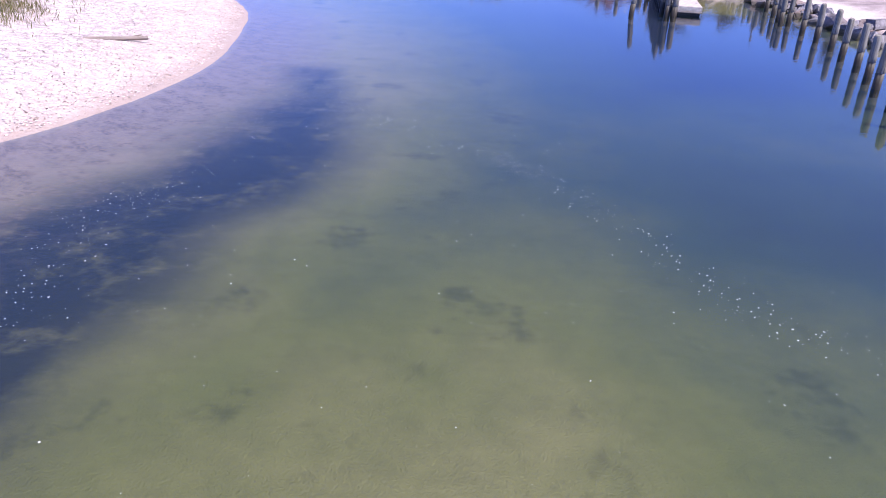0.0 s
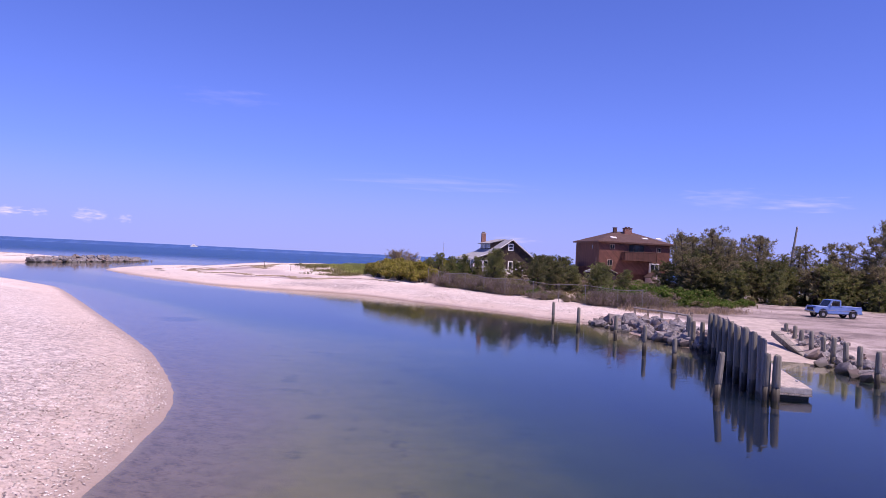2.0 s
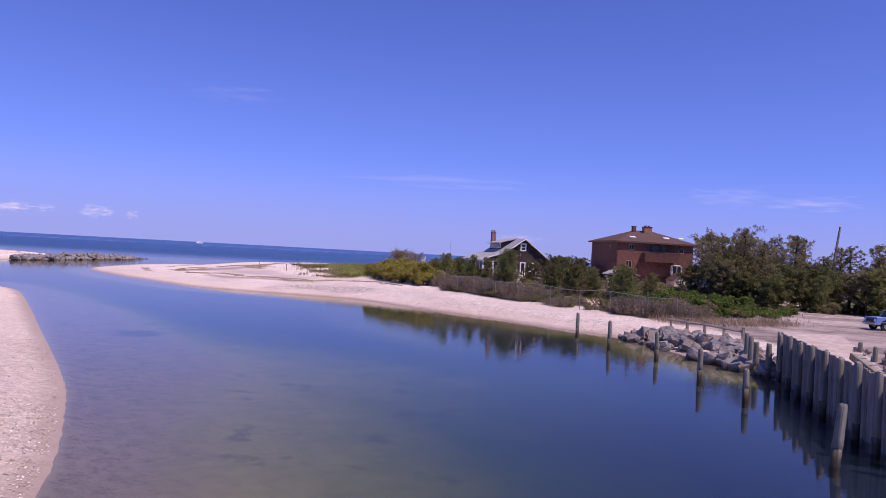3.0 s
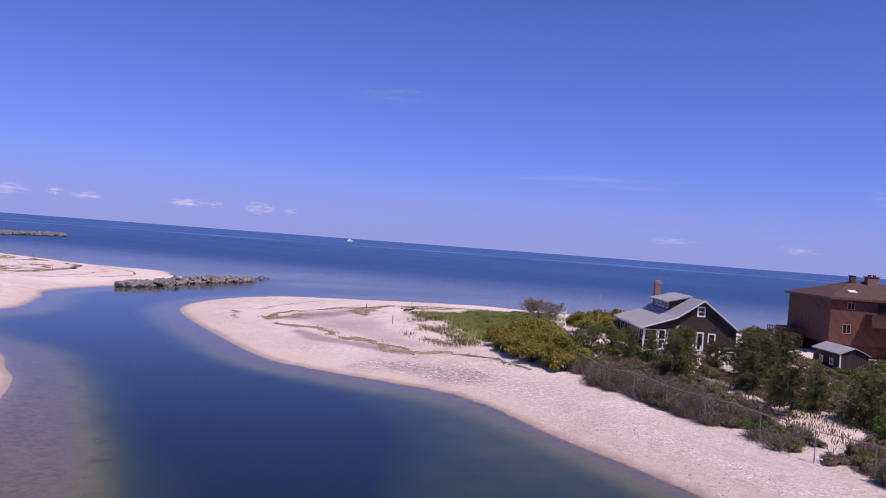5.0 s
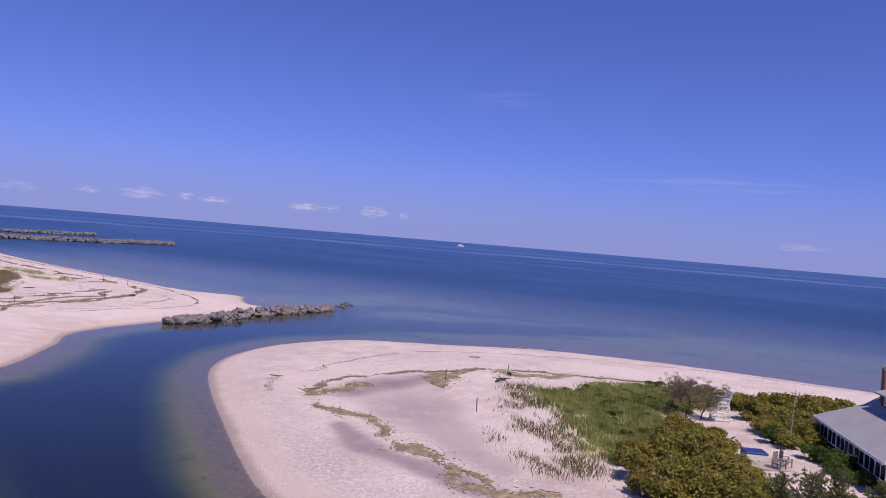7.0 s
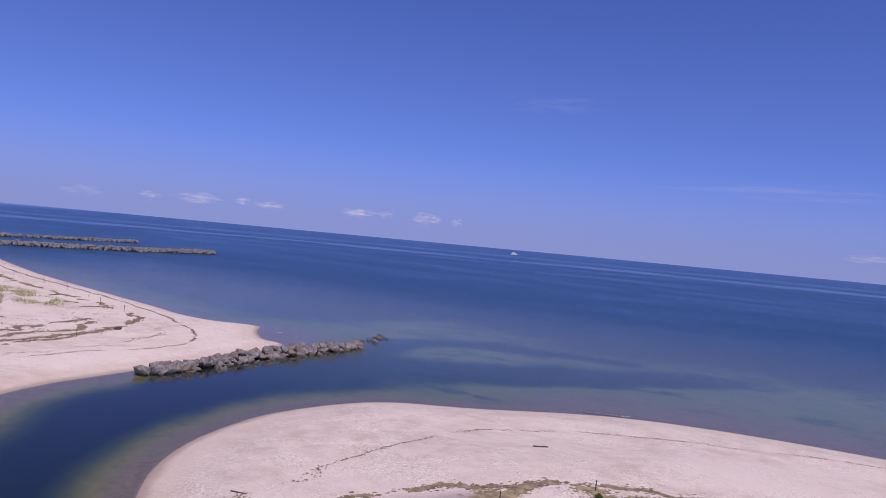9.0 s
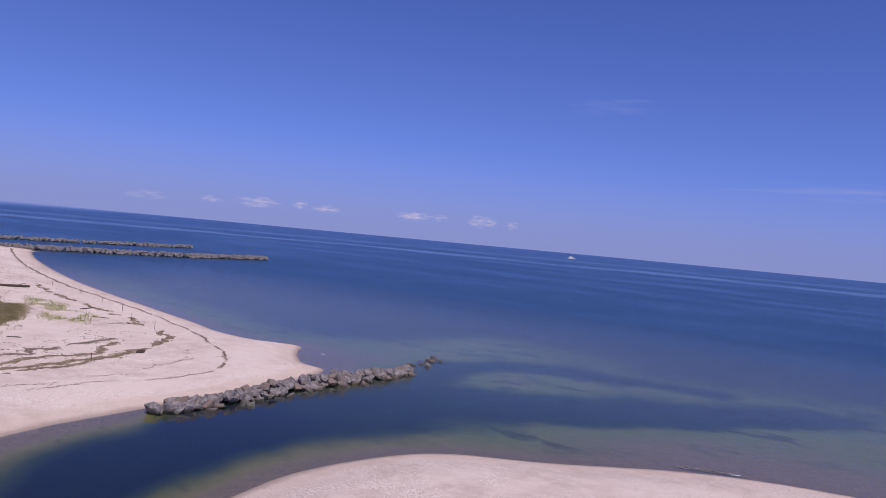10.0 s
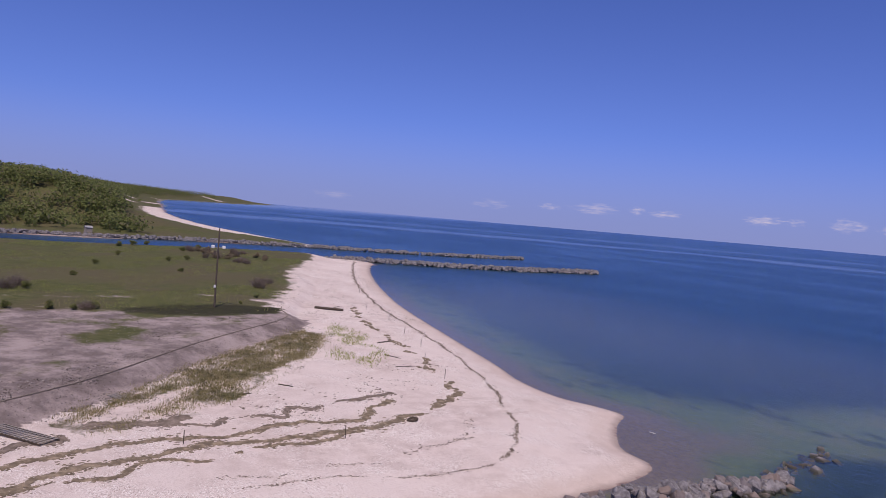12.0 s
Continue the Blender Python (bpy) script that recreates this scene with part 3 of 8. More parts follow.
lot = np.maximum(lot, np.where(GLAND, 0.66 * sstep(GP[:, 0] + 1.5 * wob(GP, 6, 2), 20.5, 24) * sstep(116 - GP[:, 1], 0, 6) * sstep(GP[:, 1], 10, 20), 0))
mask("gravel", np.maximum(lot, np.where(in_gravel | ((to_line(GP, BANK_LINE) < 4.2) & (GP[:, 0] > -184) & (GP[:, 0] < -112)), 0.8, 0.75 * track)))
mask("pebble", np.where(GLAND, 0.35 * np.exp(-((GD - 4.5) / 2.2) ** 2) * (GP[:, 0] > -80) * sstep(GP[:, 1], 95, 110) + 0.95 * sstep(2.6 + wob(GP, 2.5, 4) - to_line(GP, np.array([(-27, 108.4), (-22, 109.4), (-17.5, 108.0)])), 0, 2) + 0.3 * bell(GP, -36, 117, 5) + 0.40 * sstep(GP[:, 0], -34, -20) * (GP[:, 1] < 125) * sstep(16 - GD, 0, 4), 0) + np.where(GLAND & (GP[:, 0] < -5) & (GP[:, 1] < 75) & (GP[:, 0] > -60), 0.48, 0))
HOLLOW = np.array([(-48.5, 132), (-47.5, 137), (-45, 143.5), (-41.5, 144), (-37.5, 138.5), (-30, 127.5), (-23, 120), (-25.5, 117.2), (-34.6, 122.8), (-43, 129.2)])
silt = np.where(GLAND, sstep(to_line(GP, HOLLOW, True) * np.where(inside(GP, HOLLOW), 1, -1) + 0.9 * wob(GP, 2.2, 5), -0.6, 1.6) * (0.38 + 0.12 * wob(GP, 5, 3)), 0)
silt = np.maximum(silt, np.where(GLAND, 0.85 * bell(GP, -45.6, 138.8, 3.4) + 0.7 * bell(GP, -46.6, 133.4, 2.4) + 0.6 * bell(GP, -43.4, 143.0, 2.4), 0))
silt = np.maximum(silt, np.where(GLAND, 0.7 * sstep(1.9 + 0.7 * wob(GP, 2.5, 2) - to_line(GP, np.array([(-41.4, 123.7), (-36.4, 119.6), (-30, 116.6), (-25.4, 114.9)])), 0, 1.6), 0))
mask("silt", silt)
mask("moss", np.where(GLAND, sstep(to_line(GP, MOSS, True) * np.where(inside(GP, MOSS), 1, -1) + 0.8 * wob(GP, 3, 6), -1.6, 1.4), 0))
mask("weed", np.where(GLAND, 0, 0.95 * np.clip(1.0 * sstep(2.9 + 1.1 * sstep(13 - GP[:, 1], 0, 5) - 1.2 * sstep(GP[:, 1], 16, 25) + 0.5 * wob(GP, 1.6, 4) - to_line(GP, np.array([(-6.4, 0), (-6.7, 5), (-6.2, 9), (-4.8, 12), (-3.4, 17), (-3.4, 21), (-4.4, 25.5)])), 0, 2.1) + 0.75 * sstep(bell(GP, -22.5, 65.2, 1.5) + 0.25 * bell(GP, -25.5, 66.5, 1.2) + 0.12 * wob(GP, 1.2, 3), 0.25, 0.5), 0, 1)))
mask("algae", np.where(GLAND, 0, sstep(GP[:, 1], 158, 182) * sstep(GD, 2, 9)))
ground = tagged(new("ground", ground_me), "pale shell-strewn sand beach, field and shallow sea bed", "ground", kind="structure")
ground_me.materials.append(M_GROUND)

GZ2 = GZ.reshape(len(YS), len(XS))


def ground_z(x, y):
    i, j = min(max(int(np.searchsorted(XS, x)) - 1, 0), len(XS) - 2), min(max(int(np.searchsorted(YS, y)) - 1, 0), len(YS) - 2)
    u, v = (x - XS[i]) / (XS[i + 1] - XS[i]), (y - YS[j]) / (YS[j + 1] - YS[j])
    return float((GZ2[j, i] * (1 - u) + GZ2[j, i + 1] * u) * (1 - v) + (GZ2[j + 1, i] * (1 - u) + GZ2[j + 1, i + 1] * u) * v)


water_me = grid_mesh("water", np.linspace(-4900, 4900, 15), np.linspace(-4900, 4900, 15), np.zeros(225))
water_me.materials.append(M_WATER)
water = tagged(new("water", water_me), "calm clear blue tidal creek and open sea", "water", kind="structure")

# ---------------------------------------------------------------- building helpers
def mesh_of(name, verts, faces, mat, smooth=False):
    me = bpy.data.meshes.new(name)
    me.from_pydata([tuple(v) for v in verts], [], [tuple(f) for f in faces])
    if smooth:
        me.polygons.foreach_set("use_smooth", [True] * len(me.polygons))
    me.materials.append(mat)
    me.update()
    return me


def part(name, bm, material, parent=None, label="", smooth=False):
    """Links a bmesh as one mesh object under a thing or under a part."""
    bmesh.ops.recalc_face_normals(bm, faces=bm.faces)
    me = bpy.data.meshes.new(name)
    bm.to_mesh(me)
    bm.free()
    if smooth:
        me.polygons.foreach_set("use_smooth", [True] * len(me.polygons))
    me.materials.append(material)
    ob = new(name, me)
    ob.parent = parent
    if label:
        tagged(ob, label)
    return ob


def thing(name, label, category, m=None, group=""):
    ob = new(name)
    ob.empty_display_size = 0.2
    if m is not None:
        ob.matrix_basis = m
    return tagged(ob, label, category, group)


def box(bm, cx, cy, cz, sx, sy, sz, bevel=0.0, rot=None):
    m = Matrix.Translation((cx, cy, cz)) @ (rot or Matrix()) @ Matrix.Diagonal((sx, sy, sz, 1))
    geo = bmesh.ops.create_cube(bm, size=1, matrix=m)
    if bevel:
        edges = {e for v in geo["verts"] for e in v.link_edges}
        bmesh.ops.bevel(bm, geom=list(edges), offset=bevel, segments=1, affect='EDGES')
    return bm


def boxes(*rows, bevel=0.0):
    bm = bmesh.new()
    for r in rows:
        box(bm, *r, bevel=bevel)
    return bm


def prism(profile, depth, axis="y"):
    """A polygon in x, z pushed out along y (from 0 to depth)."""
    bm = bmesh.new()
    a = [bm.verts.new((x, 0, z)) for x, z in profile]
    b = [bm.verts.new((x, depth, z)) for x, z in profile]
    bm.faces.new(a)
    bm.faces.new(b[::-1])
    n = len(a)
    for i in range(n):
        bm.faces.new((a[i], b[i], b[(i + 1) % n], a[(i + 1) % n]))
    return bm


def rod(bm, a, b, r0, r1=None, seg=8):
    """A tapered round bar from a to b."""
    a, b = Vector(a), Vector(b)
    d = b - a
    m = Matrix.Translation((a + b) / 2) @ d.to_track_quat('Z', 'Y').to_matrix().to_4x4()
    bmesh.ops.create_cone(bm, cap_ends=True, segments=seg, radius1=r0, radius2=r0 if r1 is None else r1, depth=d.length, matrix=m)
    return bm


# ---------------------------------------------------------------- piles, bulkhead, floating dock
def pile_shaft(r, z0, z1, seed, mat, name, crown):
    rng = random.Random(seed)
    bm = bmesh.new()
    rings, seg = [], 12
    zs = [z0 + (z1 - z0) * i / 4 for i in range(5)] + ([z1 + 0.03] if crown else [])
    for i, z in enumerate(zs):
        rr = r * (1 - 0.03 * i) * (0.82 if crown and i == 5 else 1)
        rings.append([bm.verts.new((rr * (1 + rng.uniform(-.05, .05)) * math.cos(2 * math.pi * k / seg), rr * (1 + rng.uniform(-.05, .05)) * math.sin(2 * math.pi * k / seg),
                                    z + (rng.uniform(-.015, .015) if i >= 4 else 0))) for k in range(seg)])
    for lo, hi in zip(rings, rings[1:]):
        for k in range(seg):
            bm.faces.new((lo[k], lo[(k + 1) % seg], hi[(k + 1) % seg], hi[k]))
    bm.faces.new(rings[-1])
    bm.faces.new(rings[0][::-1])
    bmesh.ops.recalc_face_normals(bm, faces=bm.faces)
    me = bpy.data.meshes.new(name)
    bm.to_mesh(me)
    bm.free()
    me.materials.append(mat)
    me.polygons.foreach_set("use_smooth", [len(p.vertices) == 4 for p in me.polygons])
    return me


PILE_SETS = [(pile_shaft(0.15, 0.55, 1.0, s, M_PILE, "shaft", True), pile_shaft(0.16, -2.2, 0.56, s + 9, M_TIDE, "tide_band", False)) for s in range(4)]


def pile(x, y, top, label, group, lean=(0, 0), r=1.0):
    """A round timber pile: a grey shaft above a dark tide-stained foot."""
    rng = random.Random(int(x * 131 + y * 17))
    e = thing("pile", label, "pile", pose(x, y, 0, lean[0], lean[1], rng.uniform(0, 360)) if not any(lean) else pose(x, y, 0, lean[0], lean[1], 0), group)
    shaft, foot = PILE_SETS[rng.randrange(4)]
    a, b = new("shaft", shaft), new("tide_band", foot)
    k = top - 0.55
    a.scale = (r, r, k / 0.45)
    a.location = (0, 0, 0.55 - 0.55 * k / 0.45)
    b.scale = (r, r, 1)
    for o in (a, b):
        o.parent = e
    b["label"] = "dark wet tide-stained foot of the pile"
    return e


for x, y, h in ((5.25, 78.0, 1.6), (6.65, 71.2, 1.65), (8.8, 66.8, 1.5), (9.3, 59.0, 1.5), (9.9, 54.0, 1.3)):
    pile(x, y, h, "weathered round timber pile standing alone in shallow water", "mooring piles in the creek", r=0.9)
pile(9.2, 43.9, 1.75, "leaning weathered mooring pile beside the bulkhead", "mooring piles in the creek", (0, 5), 1.0)
pile(11.18, 44.05, 1.78, "stout grey pile at the outer end of the bulkhead", "bulkhead piles", (0, 1), 1.05)
pile(11.52, 43.9, 1.75, "stout grey pile at the outer end of the bulkhead", "bulkhead piles", (0, 1), 1.15)
for i in range(8):
    y = 45.8 + 2.05 * i
    pile(11.25 + 0.155 * (y - 45.8), y, 2.44 + 0.06 * math.sin(i * 2.3) - 0.02 * i, "tall grey timber pile before the bulkhead planks", "bulkhead piles", r=0.98)
for x, y, h in ((13.3, 64.6, 1.9), (13.1, 63.3, 1.85), (12.95, 62.0, 1.7), (13.25, 61.0, 1.75)):
    pile(x, y, h, "shorter grey pile where the bulkhead meets the boulders", "bulkhead piles", r=1.05)

bulkhead = thing("bulkhead", "grey timber plank wall between two rows of piles", "bulkhead")
plank_me = bpy.data.meshes.new("plank")
pb = boxes((0, 0, 0.0, 0.07, 0.27, 4.4), bevel=0.012)
pb.to_mesh(plank_me)
pb.free()
plank_me.materials.append(M_PLANK)
for i in range(61):
    y = 44.95 + 0.285 * i
    o = new("plank", plank_me)
    o.parent = bulkhead
    o.matrix_basis = pose(11.56 + 0.155 * (y - 45.8), y, 0.14 + 0.03 * math.sin(i * 1.9) + 0.07 * ((i * 0.285 / 2.05) % 1.0), 0, 0, -8.8)
bm = bmesh.new()
for z in (0.5, 1.35):
    rod(bm, (11.75, 46.0, z), (14.2, 61.8, z), 0.09, seg=4)
part("waler", bm, M_PLANK, bulkhead, "long horizontal waler beam")

# right-hand row along the boulder bank
ROW = [(21.2, 68.4), (20.7, 65.6), (20.2, 63.2), (19.95, 61.0), (19.75, 58.9), (19.5, 57.0), (19.3, 55.0), (19.05, 52.9), (18.7, 50.4), (18.3, 47.9), (17.85, 45.7),
       (17.45, 44.1), (17.95, 44.3), (17.5, 41.0), (17.35, 38.7), (17.1, 36.3), (16.5, 33.7), (16.1, 31.3), (15.5, 29.0), (14.8, 26.8), (14.3, 24.6), (13.8, 22.3), (13.3, 20.0)]
for i, (x, y) in enumerate(ROW):
    pile(x, y, 1.5 + 0.06 * math.sin(i * 2.7), "weathered timber pile in a row before the boulder bank", "piles along the boulder bank", (0, 1.2 * math.sin(i * 1.7)), 1.0)

# sloping walk plank with cleats beside the slipway
gang = thing("gangplank", "sloping weathered plank with cleats beside the slipway", "plank")
a, b = Vector((18.75, 63.6, 1.28)), Vector((19.15, 59.6, 0.10))
mid, d = (a + b) / 2, (b - a)
rot = d.to_track_quat('X', 'Z').to_matrix().to_4x4()
part("board", box(bmesh.new(), *mid, d.length, 0.42, 0.09, 0.01, rot), M_PLANK, gang)
part("edge_beam", box(bmesh.new(), *(mid + Vector((-0.26, 0.05, -0.1))), d.length, 0.12, 0.36, 0.01, rot), M_TIDE, gang, "dark side beam")
for i in range(4):
    q = a + d * (0.15 + 0.22 * i)
    part("cleat", box(bmesh.new(), *(q + Vector((0, 0, 0.06))), 0.05, 0.40, 0.04, 0, rot), M_PLANK, gang)

# floating dock
M_DECK = plain("bleached_deck_boards", (0.52, 0.45, 0.40), 0.8, 0.25, 5)
M_FASCIA = plain("pale_dock_fascia", (0.50, 0.47, 0.42), 0.7, 0.25, 4)
dock = thing("floating_dock", "narrow floating dock with bleached boards and pale fascia", "dock", pose(13.05, 48.5, 0, 0, 0, -9.0))
for i in range(27):
    part("deck_board", boxes((0, -3.9 + 0.29 * i, 0.48, 1.42, 0.275, 0.04), bevel=0.006), M_DECK, dock)
for sx in (-0.72, 0.72):
    part("fascia", boxes((sx, -0.13, 0.36, 0.05, 7.95, 0.24), bevel=0.01), M_FASCIA, dock)
    part("rub_rail", boxes((sx, -0.13, 0.19, 0.07, 7.95, 0.07), bevel=0.01), M_PLANK, dock)
for sy, nm in ((-4.08, "fascia"), (3.82, "fascia")):
    part(nm, boxes((0, sy, 0.36, 1.49, 0.05, 0.24), bevel=0.01), M_FASCIA, dock)
part("rub_rail", boxes((0, -4.1, 0.19, 1.5, 0.07, 0.07), bevel=0.01), M_PLANK, dock)
M_FLOAT = plain("dark_float", (0.04, 0.04, 0.045), 0.6)
for sy in (-3.1, 0, 3.0):
    part("float", boxes((0, sy, 0.02, 1.36, 1.6, 0.30), bevel=0.04), M_FLOAT, dock, "dark plastic float")
bm = bmesh.new()
rod(bm, (0.55, -2.4, 0.52), (0.55, -2.1, 0.52), 0.03, seg=6)
part("cleat", bm, M_STEEL, dock, "small metal mooring cleat")

# slipway slab
M_CONC = plain("sandy_concrete", (0.50, 0.42, 0.37), 0.9, 0.2, 1.2, 0, 0.2, 0.5)
ramp = thing("boat_ramp", "sand-dusted concrete boat ramp running into the water", "boat ramp", pose(16.6, 55.0, -0.30, 0, 0, -12.1) @ pose(0, 0, 0, 4.86, 0, 0))
for i in range(7):
    part("slab", boxes((0, 0.4 + 3.0 * i, 0.0, 3.7, 2.97, 0.12), bevel=0.015), M_CONC, ramp)

# ---------------------------------------------------------------- boulders
def hull_mesh(seed, mat=None):
    rng = random.Random(seed)
    bm = bmesh.new()
    for sx in (-1, 1):
        for sy in (-1, 1):
            for sz in (-1, 1):
                bm.verts.new((sx * rng.uniform(0.25, 0.56), sy * rng.uniform(0.2, 0.46), sz * rng.uniform(0.16, 0.38)))
    for _ in range(7):
        v = Vector((rng.gauss(0, 1), rng.gauss(0, 1), rng.gauss(0, 1))).normalized() * rng.uniform(0.75, 1.0)
        bm.verts.new((v.x * 0.62, v.y * 0.5, v.z * 0.42))
    bmesh.ops.convex_hull(bm, input=bm.verts)
    loose = [v for v in bm.verts if not v.link_faces]
    bmesh.ops.delete(bm, geom=loose, context='VERTS')
    bmesh.ops.bevel(bm, geom=list(bm.edges), offset=0.016, segments=1, affect='EDGES')
    bmesh.ops.recalc_face_normals(bm, faces=bm.faces)
    me = bpy.data.meshes.new("boulder")
    bm.to_mesh(me)
    bm.free()
    me.materials.append(mat or M_ROCK)
    return me


HULLS = [hull_mesh(s) for s in range(14)]


def boulder(parent, x, y, z, s, rng):
    o = new("boulder", HULLS[rng.randrange(len(HULLS))])
    o.parent = parent
    o.matrix_basis = Matrix.LocRotScale((x, y, z), Euler((rng.uniform(-.6, .6), rng.uniform(-.6, .6), rng.uniform(0, 6.3))), (s * rng.uniform(.85, 1.25), s * rng.uniform(.85, 1.2), s * rng.uniform(.8, 1.25)))
    return o


rng = random.Random(5)
bank_l = thing("boulder_pile", "heap of grey and rust-tinged granite boulders at the water's edge", "boulders")
for i in range(210):
    t = rng.random()
    w = rng.uniform(-0.6, 3.6) * (0.5 + 0.5 * math.sin(math.pi * min(1, t + 0.15)))
    x, y = 8.9 + 4.6 * t + w, 78.0 - 17.0 * t + 0.35 * w
    h = max(0, 1.0 - abs(w - 1.6) / 2.4)
    boulder(bank_l, x, y, max(ground_z(x, y), -0.15) + 0.12 + 0.45 * h * rng.random(), rng.uniform(0.5, 1.1), rng)
bank_r = thing("boulder_bank", "bank of grey granite boulders behind a row of piles", "boulders")
for i in range(120):
    y = rng.uniform(14, 60)
    x = 20.2 + 0.6 * math.sin(y * 0.2) + rng.uniform(-1.1, 1.3) - max(0, 40 - y) * 0.10
    boulder(bank_r, x, y, max(ground_z(x, y), -0.1) + 0.1 + 0.2 * rng.random(), rng.uniform(0.4, 0.95), rng)
for i in range(80):
    y = rng.uniform(54, 69)
    x = 20.4 + 0.16 * (y - 58) + rng.uniform(-1.0, 1.6)
    boulder(bank_r, x, y, max(ground_z(x, y), -0.1) + 0.04 + 0.1 * rng.random(), rng.uniform(0.2, 0.48), rng)
jetty = thing("rock_jetty", "low jetty of piled grey granite boulders beside the channel", "jetty")
for i in range(360):
    t = rng.random()
    w = rng.gauss(0, 1) * (1.1 if t < 0.86 else 0.8)
    x, y = -95.0 + 1.4 * t + 0.5 * math.sin(t * 9) + w * 0.9, 158.6 + 43.0 * t
    h = max(0, 1 - abs(w) / 1.9) * (0.45 + 0.75 * math.sin(math.pi * min(0.92, 0.12 + t * 0.85)))
    boulder(jetty, x, y, -0.2 + 1.35 * h * rng.uniform(0.35, 1), rng.choice((0.55, 0.7, 0.9, 1.15, 1.4)) * rng.uniform(0.9, 1.2), rng)
for i in range(26):
    t = rng.random()
    boulder(jetty, -96.0 - 1.5 * t + rng.gauss(0, 0.6), 202.5 + 14.0 * t, -0.5 + 0.2 * rng.random(), rng.uniform(0.7, 1.3), rng)
for x, y, z, s in ((-93.6, 202.6, -0.1, 1.3), (-95.8, 205.5, -0.35, 1.1), (-96.6, 213.4, -0.12, 1.2), (-97.6, 215.0, -0.2, 1.0), (-95.6, 214.6, -0.25, 1.0), (-99.0, 217.2, -0.2, 1.2),
                   (-94.4, 209.0, -0.35, 1.5), (-92.0, 196.5, -0.35, 1.3), (-92.3, 176.0, -0.3, 1.2), (-91.9, 183.0, -0.3, 1.1), (-92.6, 169.0, -0.25, 1.2)):
    boulder(jetty, x, y, z, s, rng)


def rubble(name, line, width, top, n, size, label, seed):
    """A long far jetty: many boulders in one mesh."""
    rng = random.Random(seed)
    pts = np.array(line, float)
    seg = np.hypot(*np.diff(pts, axis=0).T)
    cum = np.r_[0, np.cumsum(seg)]
    V, F = [], []
    for _ in range(n):
        s = rng.random() * cum[-1]
        x, y = np.interp(s, cum, pts[:, 0]), np.interp(s, cum, pts[:, 1])
        w = rng.gauss(0, 0.42)
        me = HULLS[rng.randrange(len(HULLS))]
        k = size * rng.uniform(0.7, 1.3)
        m = Matrix.LocRotScale((x + w * width * 0.9, y, top * max(0.05, 1 - abs(w) * 1.1) * rng.uniform(0.55, 1.0)), Euler((rng.uniform(-.5, .5), rng.uniform(-.5, .5), rng.uniform(0, 6.3))), (k, k, k))
        base = len(V)
        V += [tuple(m @ v.co) for v in me.vertices]
        F += [tuple(base + i for i in p.vertices) for p in me.polygons]
    ob = new(name, mesh_of(name, V, F, M_ROCK))
    return tagged(ob, label, "jetty", kind="stuff")


rubble("inlet_jetty", [(-346, 262), (-341, 285), (-331, 320), (-326, 345), (-329, 399)], 2.4, 1.9, 950, 1.5, "long far jetty of pale grey boulders", 3)
rubble("inlet_breakwater", [(-427, 100), (-421.5, 140), (-421, 182), (-428, 210), (-432, 232), (-430, 256), (-424, 282), (-416, 310), (-409, 345), (-412, 416)], 2.2, 1.7, 1500, 1.5, "farther long breakwater of grey boulders", 4)
rubble("inlet_revetment", [(-362, 150), (-362, 172), (-366, 204), (-367.5, 236), (-361, 252), (-350, 268)], 1.6, 0.9, 180, 1.3, "low line of boulders along the inlet's edge", 6)

# ---------------------------------------------------------------- rail fence, posts
rail = thing("rail_fence", "short grey post-and-rail fence above the boulders", "fence")
RP = [(12.6, 80.2), (13.3, 78.0), (14.0, 75.9), (14.7, 73.7), (15.3, 71.6)]
for x, y in RP:
    z = ground_z(x, y)
    part("post", boxes((x, y, z + 0.42, 0.17, 0.17, 1.5), bevel=0.015), M_DRIFT, rail)
for h in (0.9,):
    bm = bmesh.new()
    for (x0, y0), (x1, y1) in zip(RP, RP[1:]):
        rod(bm, (x0 - .09, y0, ground_z(x0, y0) + h), (x1 - .09, y1, ground_z(x1, y1) + h), 0.085, seg=4)
    part("rail", bm, M_PLANK, rail)
M_DARKPOST = timber("dark_post", (0.12, 0.09, 0.07), (0.05, 0.04, 0.03))
lean_post = thing("leaning_post", "dark leaning timber post at the edge of the lot", "post", pose(26.6, 58.5, ground_z(26.6, 58.5), 0, 12, 0))
part("stake", rod(bmesh.new(), (0, 0, -0.3), (0, 0, 1.5), 0.09), M_DARKPOST, lean_post)

log = new("driftwood_log", None)
log.matrix_basis = pose(-10.9, 24.9, ground_z(-10.9, 24.9) + 0.05, 0, 0, 22)
tagged(log, "bleached driftwood log lying on the shell beach", "driftwood")
bm = rod(bmesh.new(), (-1.05, 0, 0), (0.95, 0.03, 0.02), 0.085, 0.06)
part("trunk", bm, M_DRIFT, log)
bm = rod(bmesh.new(), (0.3, 0.02, 0.02), (0.75, 0.2, 0.1), 0.035, 0.015)
part("broken_branch", bm, M_DRIFT, log)

